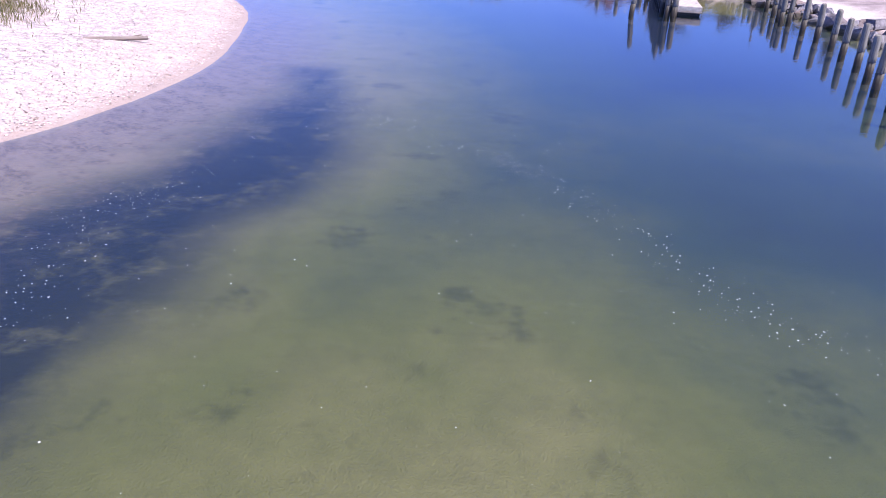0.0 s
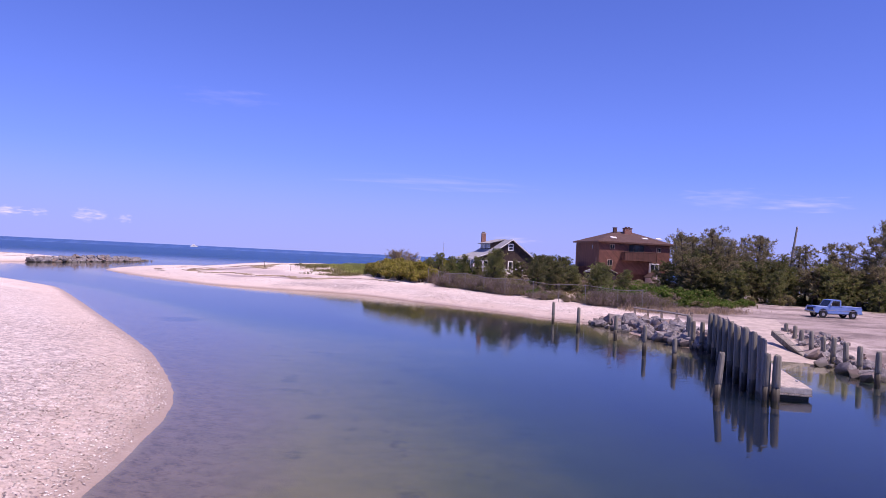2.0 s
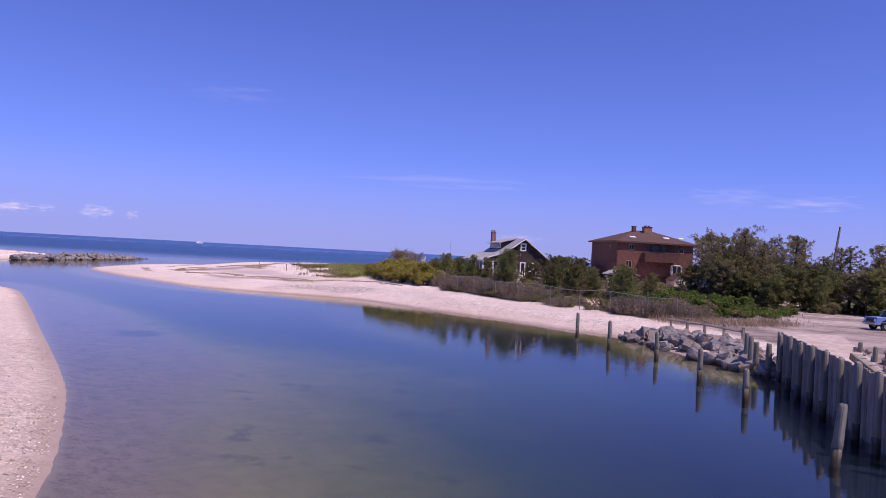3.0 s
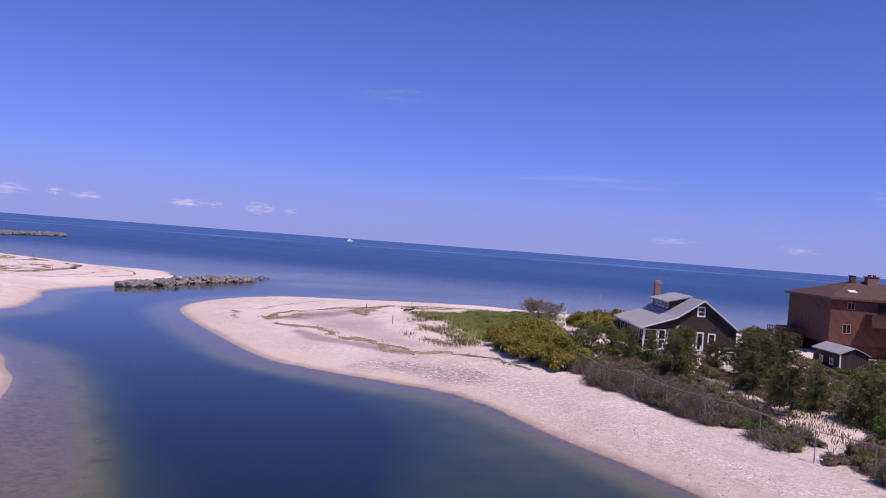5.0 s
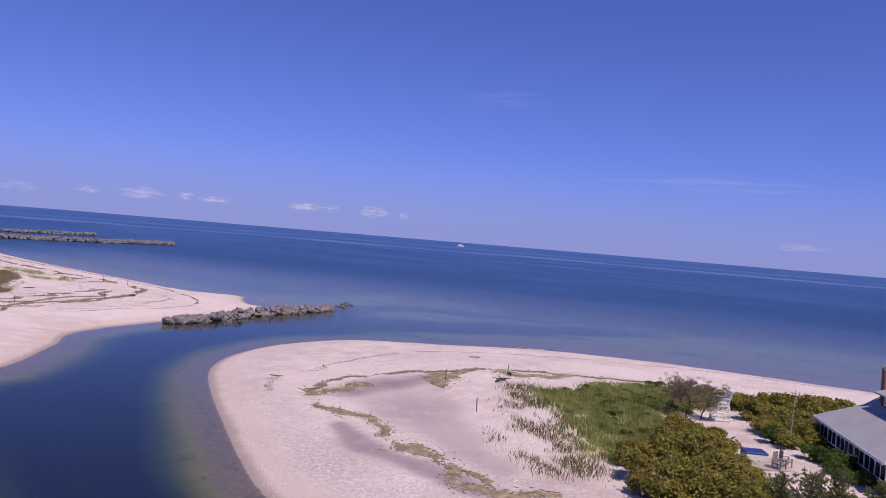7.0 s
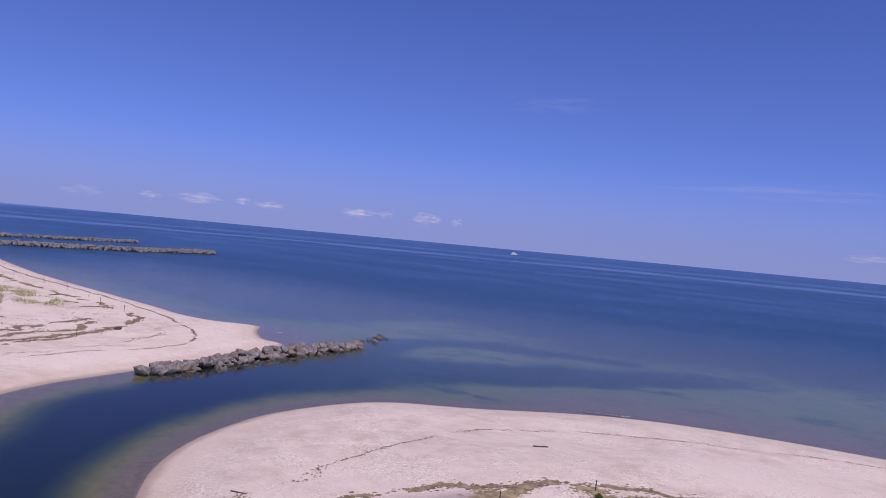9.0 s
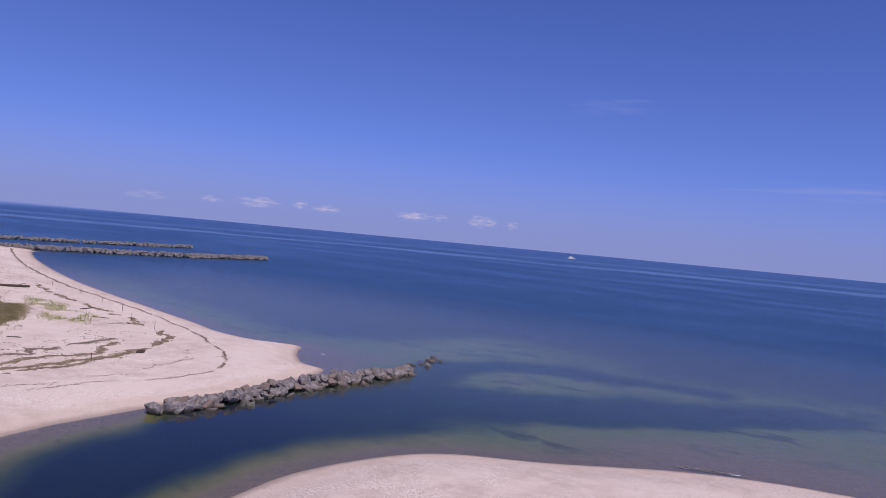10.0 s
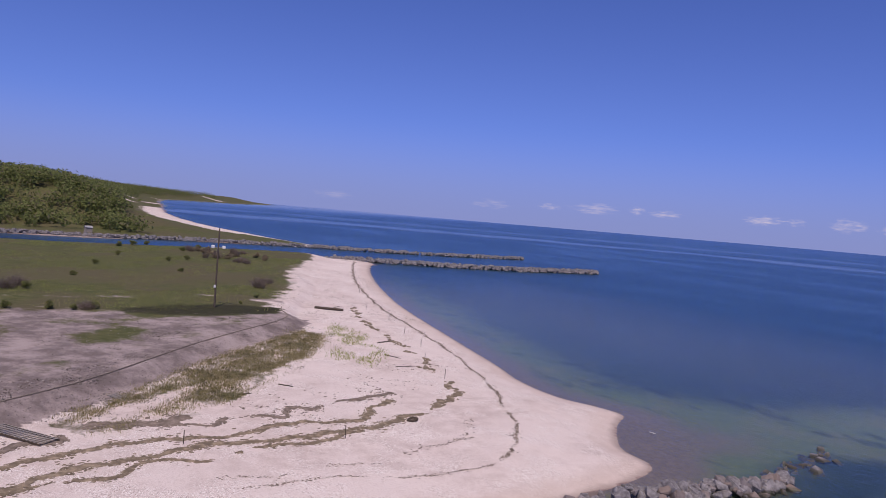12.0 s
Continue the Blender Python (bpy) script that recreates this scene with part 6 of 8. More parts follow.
def clear(x, y):
    return all((x - a) ** 2 + (y - b) ** 2 > c * c for a, b, c in SANDY)


def behind_fence(t, off):
    k = t * (len(FL) - 1)
    j = min(int(k), len(FL) - 2)
    p = FL[j] + (FL[j + 1] - FL[j]) * (k - j)
    return p[0] + off * 0.75, p[1] + off * 0.66


for i in range(280):
    x, y = behind_fence(plant_rng.random() ** 0.9, U(3.0, 15.0))
    if clear(x, y) and x < 20 and (x > 4.5 or y < 122.5 - 0.1 * x):
        plant(("heath", "scrub", "brown", "scrub")[i % 4], x, y, U(0.45, 1.35), U(0.35, 1.1))
for x, y, s in ((-7.9, 116.4, 0.78), (-4.4, 117.8, 0.72), (-6.2, 119.6, 0.62), (-2.4, 118.4, 0.66), (-0.1, 113.0, 1.0), (0.6, 114.4, 0.85), (-0.4, 116.4, 0.8), (7.1, 108.2, 0.72), (10.2, 110.2, 0.8),
                (12.2, 105.2, 0.9), (13.4, 106.2, 0.95), (12.8, 103.8, 0.8), (-9.4, 117.6, 0.7), (16.4, 108.4, 0.8)):
    plant("cedar", x, y, s * U(0.92, 1.08), s * U(0.98, 1.15))
for x, y, s in ((5.6, 111.6, 0.66), (5.4, 116.6, 0.82), (7.0, 117.8, 0.72), (7.5, 105.2, 0.78), (3.2, 117.6, 0.6), (8.0, 120.6, 0.72), (6.6, 122.6, 0.7), (7.6, 126.6, 0.7), (9.6, 107.4, 0.5),
                (26.4, 114.4, 1.1), (26.8, 119.6, 1.15), (28.6, 123.0, 1.2), (31.4, 121.0, 1.2), (24.8, 123.8, 0.9)):
    plant("leaner", x, y, s * U(0.9, 1.1), s * U(0.88, 1.05))
for x, y, s in ((5.4, 113.4, 1.1), (6.4, 112.6, 1.0), (15.6, 112.6, 1.4), (17.8, 111.4, 1.5), (19.8, 113.6, 1.4), (21.6, 111.0, 1.5), (15.2, 107.6, 1.3), (17.4, 107.4, 1.4), (19.8, 106.6, 1.5), (13.0, 99.6, 1.5),
                (14.4, 98.0, 1.4), (15.2, 101.2, 1.6), (16.8, 99.0, 1.6), (17.8, 101.6, 1.6), (19.6, 98.8, 1.6), (21.2, 101.4, 1.7), (15.8, 95.6, 1.3), (18.4, 95.6, 1.4), (20.8, 96.2, 1.5), (23.2, 98.6, 1.6),
                (13.2, 102.2, 1.2), (22.8, 104.8, 1.5), (24.6, 107.4, 1.5), (14.0, 94.4, 1.1)):
    plant("green", x, y, s * U(0.9, 1.1), s * U(0.75, 0.95))
for i in range(90):
    x, y = U(-9.5, 8.5), U(0, 1)
    y = 113.5 - 0.55 * (x + 4) * (x > -4) + 8.5 * y
    if clear(x, y) and y < 122.6 + 0.1 * x:
        plant(("scrub", "brown", "scrub", "green", "heath")[i % 5], x, y, U(0.7, 1.2), U(0.55, 1.0))
for i in range(120):
    x, y = U(6.5, 17.5), U(107, 132)
    if clear(x, y) and not (15.4 < x and 127.5 < y) and (x > 9.5 or y < 118 or y > 122):
        plant(("scrub", "green", "brown", "heath")[i % 4], x, y, U(0.8, 1.35), U(0.45, 0.8))
for i in range(60):
    x, y = U(16.5, 27), U(107, 126)
    if clear(x, y):
        plant(("green", "scrub", "brown")[i % 3], x, y, U(1.0, 1.6), U(0.7, 1.2))
for x, y, s in ((9.4, 124.4, 0.7), (10.6, 127.0, 0.6), (31.5, 127.0, 1.0), (33.2, 131.0, 1.1), (34.0, 126.0, 1.1), (35.6, 134.0, 1.1), (33.0, 137.0, 1.0), (37.0, 128.6, 1.1)):
    plant("leaner", x, y, s * 1.1, s)
for i in range(60):
    x, y = U(17, 31), U(124, 139)
    if y < 128.5 or x > 20.5:
        plant(("green", "scrub", "brown")[i % 3], x, y, U(1.0, 1.6), U(0.5, 0.9))
# bare thicket behind the fence
for i in range(330):
    off = abs(plant_rng.gauss(0, 2.4)) + 0.1
    t = plant_rng.random()
    x, y = behind_fence(t, off)
    thin = 0.52 < t < 0.80
    if clear(x, y) and not (thin and i % 3) and not (math.sin(t * 37) > 0.55 and i % 4):
        plant("heath", x, y, U(0.5, 1.4), U(0.35, 1.55) * max(0.5, 1.1 - 0.06 * off) * (0.6 if thin else 1.0))
for i in range(80):
    x, y = behind_fence(plant_rng.random(), U(0.3, 5.0))
    if clear(x, y):
        plant("scrub" if i % 4 else "green", x, y, U(0.5, 1.0), U(0.45, 0.95))
# tawny tangle at the bare end of the thicket
for i in range(16):
    x, y = behind_fence(U(0.70, 0.98), U(-0.2, 3.0))
    plant("brown", x, y, U(0.4, 0.75), U(0.35, 0.6))
# green hedge beside the lot
for i in range(44):
    x, y = U(14.5, 26.5), U(0, 1)
    y = 88.5 + 0.28 * (x - 12) + 13 * y * (1 - 0.35 * (x - 12) / 13)
    plant("green" if plant_rng.random() < 0.75 else "scrub", x, y, U(0.8, 1.35), U(0.6, 0.95))
for i in range(26):
    x, y = U(18.5, 34), U(105, 121)
    plant(("green", "scrub", "leaner" if x > 26 else "green")[i % 3], x, y + 0.1 * (26 - x), U(0.8, 1.3), U(0.6, 0.95))
# low bright green growth along the edge of the lot
for i in range(34):
    x = U(15.5, 29.5)
    plant("green", x, 94.2 + 0.045 * (x - 18) ** 2 + U(-0.6, 3.2), U(0.8, 1.2), U(0.45, 0.75))
# pines behind the lot
for x, y, h in ((25.5, 116.5, 0.93), (29.0, 115.5, 1.03), (31.8, 117.4, 0.95), (34.7, 114.0, 0.86), (37.2, 112.4, 0.9), (39.6, 111.0, 0.82), (42.2, 110.4, 0.9), (44.2, 108.8, 0.84), (46.4, 108.5, 0.93),
                (48.2, 108.0, 1.12), (50.4, 107.2, 0.95), (53.2, 106.0, 1.0), (56.0, 105.0, 1.05), (59.0, 103.0, 0.95), (62.0, 101.0, 1.0), (27.6, 121.0, 0.9), (33.4, 121.5, 0.95), (36.2, 119.0, 0.92),
                (41.0, 117.5, 0.95), (45.0, 115.5, 0.95), (49.2, 114.0, 1.0), (54.0, 112.5, 1.0), (30.4, 124.5, 0.95), (38.4, 124.0, 1.0), (58.5, 110.0, 1.05), (64.5, 107.0, 1.0), (66.0, 98.0, 0.95), (34.0, 147.0, 1.0), (37.0, 143.5, 1.05), (33.5, 152.0, 0.95), (36.5, 138.5, 0.95), (39.5, 148.0, 1.05), (42, 141, 1.0), (32.5, 133, 0.8)):
    plant("pine", x, y, h * U(0.75, 1.1), h * U(0.72, 1.04))
for i in range(40):
    x = U(25, 64)
    plant("pine" if i % 2 else "leaner", x, 115.0 - 0.28 * (x - 27) + U(-4.0, 3.0), U(0.6, 0.8) * (1 if i % 2 else 1.7), U(0.45, 0.66) * (1 if i % 2 else 1.6))
for i in range(28):
    x = U(27, 64)
    plant("cedar" if i % 3 else "scrub", x, 113.0 - 0.28 * (x - 27) + U(-4.5, 3.0), U(0.9, 1.5), U(0.8, 1.35))

# grasses
def grass(name, poly, n, h, w, mat, label, seed, clump=0.0):
    r = np.random.RandomState(seed)
    poly = np.array(poly, float)
    lo, hi = poly.min(0), poly.max(0)
    P = r.uniform(lo, hi, (n * 4, 2))
    P = P[inside(P, poly)]
    P = P + r.normal(0, 0.7 if len(P) else 0, P.shape)
    if clump:
        P = P[wob(P, clump, seed) + 0.5 * wob(P, clump * 0.4, seed + 3) + r.uniform(-.3, .3, len(P)) > (0.05 if clump != 1.4 else -0.55)]
    P = P[:n]
    z = np.array([ground_z(x, y) for x, y in P])
    k = len(P)
    d = unit(np.stack([r.normal(0, .4, k), r.normal(0, .4, k), np.ones(k)], 1))
    L = h * r.uniform(0.5, 1.3, (k, 1))
    C = np.stack([P[:, 0], P[:, 1], z], 1) + d * L * 0.45
    B = unit(np.cross(d, r.normal(size=(k, 3)))) * w * r.uniform(0.6, 1.4, (k, 1))
    return tagged(new(name, quads_mesh(name, C, d * L * 0.5, B, mat)), label, "grass", kind="stuff")


grass("beach_grass", [(-31.6, 140.9), (-27.3, 144.8), (-26.2, 149), (-23, 152.5), (-19.5, 154), (-16, 157), (-11, 160.5), (-10, 156), (-15, 150), (-18, 142), (-17.5, 135.7), (-16.5, 127.6), (-18.9, 124.3), (-21.7, 125.2), (-24.1, 130), (-27, 137)], 52000, 0.5, 0.022, M_GRASS, "dense green beach grass on the dune", 1, 1.4)
grass("dune_grass", [(-34.5, 144), (-32.5, 139), (-30, 132), (-28.9, 125.9), (-22, 118.6), (-19, 121), (-22, 126), (-25, 132), (-28, 140), (-31, 144)], 7000, 0.5, 0.022, M_OLIVEGRASS, "sparse tufts of beach grass on bare sand", 2, 2.2)
grass("bank_grass", [(-14.2, 23.0), (-14.1, 25.2), (-14.8, 28.7), (-16.4, 30.7), (-24, 43.5), (-28, 47), (-33, 40), (-24, 22)], 9000, 0.32, 0.014, M_DRYGRASS, "patch of dry beach grass on the shell bank", 3, 1.6)
grass("bank_grass", [(-14.6, 22.5), (-14.4, 25.2), (-15.2, 28.9), (-17, 31), (-24.6, 43.5), (-28, 46), (-33, 40), (-24, 22)], 8000, 0.34, 0.012, M_OLIVEGRASS, "patch of green beach grass on the shell bank", 13, 1.9)
grass("slope_grass", [(-126.1, 140.1), (-131.7, 143.5), (-136.7, 149), (-143.0, 154.4), (-152.5, 161.8), (-163, 173), (-176, 183), (-168, 184), (-152, 175.5), (-142.0, 167.1), (-131.0, 157.7), (-136, 156), (-137, 154), (-131, 148), (-126, 143)], 50000, 0.36, 0.024, M_TAWNY, "tawny beach grass along the foot of the bank", 4, 2.2)
grass("slope_grass", [(-137, 150), (-146.6, 156), (-157.2, 166.5), (-167, 178.5), (-162, 179.5), (-153.9, 174.4), (-145.8, 166.7), (-133.2, 156.7), (-127.5, 152.4), (-126.3, 148.8), (-131, 151.6), (-138, 156.4)], 13000, 0.34, 0.026, M_TAWNY, "thick tawny beach grass below the bank", 14)
grass("slope_grass", [(-122.2, 142.3), (-124, 148.5), (-126, 154), (-131, 158), (-142, 167.5), (-152, 175), (-166, 184), (-176, 183), (-160, 171), (-150, 164), (-141, 159), (-133, 153), (-126, 146)], 36000, 0.34, 0.024, M_TAWNY, "olive beach grass along the foot of the bank", 5, 5.0)
grass("beach_tufts", [(-181, 190), (-168, 192), (-152, 188), (-142, 181), (-150, 178), (-165, 184)], 2600, 0.4, 0.035, M_GRASS, "scattered grass tufts on the upper beach", 6, 4.0)
grass("meadow_grass", [(-345, 250), (-250, 206), (-206, 191), (-186, 180), (-190, 140), (-220, 120), (-350, 140), (-362, 200)], 30000, 0.25, 0.045, M_GRASS, "rough green meadow grass", 7, 14.0)
grass("yard_grass", [(-8, 118), (12, 92), (26, 90), (30, 110), (12, 126), (-2, 123)], 9000, 0.4, 0.03, M_DRYGRASS, "thin dry grass in the sandy yard", 8, 2.5)

grass("reed_grass", [(12.6, 86.0), (14.2, 83.8), (17, 83.6), (21, 84.2), (24, 86.0), (23.6, 87.2), (18, 85.8), (14, 86.4)], 2800, 0.63, 0.02, M_REED, "tan dry reeds at the edge of the lot", 15)

# shrubs in the far meadow
for x, y, s in ((-340, 175.7, 1.6), (-349, 181.9, 1.6), (-355, 188, 1.4), (-214.4, 141.4, 1.2), (-189, 143.7, 1.2), (-187.2, 147.3, 0.9), (-189.2, 151, 1.2), (-188.8, 137.6, 1.1), (-291.5, 188.7, 1.3),
                (-285.3, 182.3, 1.2), (-255.8, 179.3, 0.9), (-330, 196, 1.3), (-345, 205, 1.3), (-270, 160, 1.1), (-240, 152, 1.0), (-300, 170, 1.2), (-205, 184, 0.7), (-196, 178, 0.6)):
    plant("dark", x, y, s, s * 0.95)
for i in range(26):
    plant("brown" if i % 3 == 0 else "heath", -300 + U(-38, 26), 206 + U(-9, 12), U(1.3, 2.4), U(1.0, 1.7))
for x, y, s in ((-227.4, 191.9, 2.0), (-222, 190, 1.6), (-231, 195, 1.5), (-188, 149.5, 1.4), (-218, 139.8, 2.0), (-214, 138, 1.8)):
    plant("heath", x, y, s * 1.3, s)

# far woods on the ridge
r = np.random.RandomState(9)
C = np.stack([-r.uniform(455, 1000, 12000) - (r.uniform(0, 1, 12000) ** 6) * 2300, r.uniform(60, 800, 12000)], 1)
C = np.concatenate([np.stack([-r.uniform(1000, 3000, 7000), r.uniform(200, 1000, 7000)], 1), C])
zz, dd, ll, _ = heights(C)
keep = ll & ~((C[:, 1] > 203) & (C[:, 0] > -760) & (dd < 82)) & ~((C[:, 0] > -1040) & (dd < 40) & (C[:, 1] > 203)) & ((C[:, 0] > -1000) | (dd < 260)) & (dd > 26 + 40 * sstep(-C[:, 0], 700, 900) + 22 * wob(C, 40, 1)) & ~((C[:, 0] > -620) & (dd < 70) & (C[:, 1] > 205))
C, zz = C[keep][:6800], zz[keep][:6800]
lob = []
for (x, y), z in zip(C, zz):
    h = random.Random(int(x * 7 + y * 3)).uniform(5, 9.5)
    h *= 1 + 0.8 * (x < -1000)
    k = h * (0.85 if x > -1000 else 1.5)
    lob.append((x, y, z + h * 0.6, k, k, h * 0.5))
woods = tagged(new("far_woods", leaf_cloud("far_woods", lob, 95, 0.95, M_WOODS, 5, 0.3, 0.9, 0.05)), "far green wooded ridge above the coast", "woods", kind="stuff")

# ---------------------------------------------------------------- pickup truck
M_TRUCK = plain("faded_blue_paint", (0.15, 0.26, 0.55), 0.35, 0.12, 2, 0, 0.6, 0.05)
M_TYRE = plain("tyre_rubber", (0.02, 0.02, 0.022), 0.85)
M_CHROME = plain("dull_chrome", (0.6, 0.6, 0.6), 0.25, 0.15, 5, 1.0)
M_BLACK = plain("black_trim", (0.015, 0.015, 0.017), 0.5)
truck = thing("pickup_truck", "older blue pickup truck parked on the sandy lot", "truck", pose(32.2, 86.0, ground_z(32.2, 86.0) + 0.01, 0, 0, 186))
# local x points to the front of the truck
lower = [(-2.62, 0.52), (-2.62, 1.12), (2.45, 1.12), (2.62, 1.02), (2.66, 0.55), (2.25, 0.5), (2.08, 0.86), (1.72, 0.98), (1.36, 0.86), (1.2, 0.45), (-1.12, 0.45), (-1.28, 0.86), (-1.64, 0.98), (-2.0, 0.86), (-2.15, 0.5)]
bm = prism(lower, 1.92)
bmesh.ops.bevel(bm, geom=[e for e in bm.edges if e.calc_length() > 1.5], offset=0.04, segments=2, affect='EDGES')
body = part("body", bm, M_TRUCK, truck)
body.location = (0, -0.96, 0)
cabp = [(-0.36, 1.1), (-0.32, 1.80), (-0.22, 1.87), (0.55, 1.86), (0.70, 1.80), (1.16, 1.14)]
bm = prism(cabp, 1.66)
bmesh.ops.bevel(bm, geom=[e for e in bm.edges if e.calc_length() > 1.5], offset=0.05, segments=2, affect='EDGES')
cab = part("cab", bm, M_TRUCK, truck)
cab.location = (0, -0.83, 0)
for sy, nm in ((-0.004, "side_window"), (1.626, "side_window")):
    o = part(nm, prism([(-0.2, 1.22), (-0.18, 1.74), (0.56, 1.74), (0.92, 1.22)], 0.04), M_GLASS, cab)
    o.location = (0, sy - 0.006, 0)
    o2 = part("door_pillar", boxes((0.60, sy + 0.0, 1.47, 0.05, 0.06, 0.56)), M_TRUCK, cab)
part("windscreen", slope_slab([(1.15, 0.1, 1.2), (1.15, 1.56, 1.2), (0.74, 1.5, 1.79), (0.74, 0.16, 1.79)], 0.02), M_GLASS, cab)
part("rear_window", boxes((-0.35, 0.83, 1.5, 0.03, 1.2, 0.4)), M_GLASS, cab)
bed = part("bed_interior", boxes((-1.5, 0, 1.125, 2.1, 1.6, 0.02)), M_BLACK, truck, "dark pickup bed")
for sy in (-0.9, 0.9):
    part("bed_rail", boxes((-1.5, sy, 1.17, 2.25, 0.1, 0.1), bevel=0.02), M_TRUCK, bed)
part("tailgate", boxes((-2.58, 0, 0.93, 0.08, 1.7, 0.52), bevel=0.02), M_TRUCK, truck)
part("hood", boxes((1.85, 0, 1.13, 1.45, 1.75, 0.08), bevel=0.03), M_TRUCK, truck)
part("front_bumper", boxes((2.72, 0, 0.58, 0.14, 1.95, 0.2), bevel=0.03), M_CHROME, truck, "chrome front bumper")
part("rear_bumper", boxes((-2.70, 0, 0.55, 0.14, 1.9, 0.2), bevel=0.03), M_CHROME, truck, "chrome rear bumper")
part("grille", boxes((2.655, 0, 0.88, 0.03, 1.2, 0.26)), M_BLACK, truck)
for sy in (-0.75, 0.75):
    part("headlight", boxes((2.66, sy, 0.88, 0.04, 0.26, 0.2), bevel=0.01), M_WHITE, truck)
    part("mirror", boxes((0.92, sy * 1.32, 1.28, 0.1, 0.16, 0.2), bevel=0.02), M_CHROME, truck)
    part("side_moulding", boxes((0, sy * 1.285, 0.78, 4.4, 0.02, 0.05)), M_CHROME, truck)
for sx in (1.72, -1.64):
    for sy in (-0.86, 0.86):
        w = part("wheel", rod(bmesh.new(), (sx, sy - 0.12, 0.37), (sx, sy + 0.12, 0.37), 0.38, seg=20), M_TYRE, truck)
        part("rim", rod(bmesh.new(), (sx, sy - 0.13, 0.37), (sx, sy + 0.13, 0.37), 0.17, seg=14), M_STEEL, w)
truck.scale = (0.85, 0.92, 0.93)
part("chassis", boxes((0, 0, 0.48, 4.6, 1.3, 0.2)), M_BLACK, truck)

# small things at the edge of the lot
M_RED = plain("red_paint", (0.38, 0.03, 0.025), 0.5)
tbl = thing("picnic_table", "red picnic table under the pines", "table", pose(48.5, 106.0, ground_z(48.5, 106.0), 0, 0, 20))
part("tabletop", boxes((0, 0, 0.75, 1.8, 0.8, 0.06)), M_RED, tbl)
for sy in (-0.75, 0.75):
    part("bench_board", boxes((0, sy, 0.45, 1.8, 0.28, 0.05)), M_RED, tbl)
for sx in (-0.7, 0.7):
    bm = rod(bmesh.new(), (sx, -0.7, 0), (sx, 0.25, 0.74), 0.05, seg=4)
    rod(bm, (sx, 0.7, 0), (sx, -0.25, 0.74), 0.05, seg=4)
    part("leg_frame", bm, M_RED, tbl)
for x, y in ((43.6, 105.4), (44.6, 105.8)):
    bin_ = thing("rubbish_bin", "black plastic rubbish bin beside the lot", "bin", pose(x, y, ground_z(x, y)), "bins by the lot")
    part("drum", rod(bmesh.new(), (0, 0, 0), (0, 0, 0.95), 0.32, 0.38, 14), M_BLACK, bin_)
    part("lid", rod(bmesh.new(), (0, 0, 0.95), (0, 0, 1.03), 0.40, 0.34, 14), M_WHITE if x > 44 else M_BLACK, bin_)
M_POLE = timber("utility_pole_wood", (0.34, 0.31, 0.28), (0.20, 0.18, 0.16))
up = thing("utility_pole", "leaning grey utility pole with a street lamp arm", "utility pole", pose(37.9, 113.2, 1.0, 0, 7, 0))
part("shaft", rod(bmesh.new(), (0, 0, 0), (0, 0, 10.3), 0.19, 0.12, 10), M_POLE, up)
arm = part("lamp_arm", rod(bmesh.new(), (0, 0, 7.2), (3.0, -0.3, 7.6), 0.045, 0.03, 6), M_STEEL, up)
part("lamp_head", box(bmesh.new(), 3.2, -0.33, 7.6, 0.6, 0.28, 0.16, 0.04), M_STEEL, arm)
part("fuse_box", boxes((0.12, -0.15, 5.2, 0.32, 0.25, 0.85)), M_STEEL, up)
part("pole_cap", rod(bmesh.new(), (0, 0, 10.3), (0, 0, 10.45), 0.13, 0.05, 8), M_STEEL, up)

wp = thing("meadow_pole", "tall slim dark utility pole with two pale lamps", "utility pole", pose(-191, 171.5, ground_z(-191, 171.5) - 0.3, 0, 0, 0))
part("shaft", rod(bmesh.new(), (0, 0, 0), (0, 0, 15.2), 0.2, 0.13, 10), timber("dark_pole", (0.14, 0.11, 0.09), (0.07, 0.055, 0.045)), wp)
part("crossarm", rod(bmesh.new(), (-0.5, -1.0, 11.6), (0.5, 1.0, 11.6), 0.06, seg=4), M_PLANK, wp)
for s in (-1, 1):
    part("floodlight", boxes((0.45 * s, 0.9 * s, 11.7, 0.5, 0.55, 0.5), bevel=0.05), M_WHITE, wp, "white floodlight housing")
part("meter_box", boxes((0.1, -0.22, 4.3, 0.35, 0.3, 0.5)), M_WHITE, wp)

# ---------------------------------------------------------------- beach litter: wrack, drift, stakes
M_WRACK = plain("dried_seaweed", (0.30, 0.238, 0.17), 0.95, 0.45, 1.5, 0, 0.1, 0.8)
M_STRAW = plain("straw_litter", (0.36, 0.29, 0.19), 0.95, 0.4, 1.5, 0, 0.1, 0.8)
M_WRACK_D = plain("dark_seaweed", (0.27, 0.215, 0.175), 0.95, 0.4, 1.5, 0, 0.1, 0.8)
LUMPS = [hull_mesh(100 + s, M_WRACK) for s in range(6)]


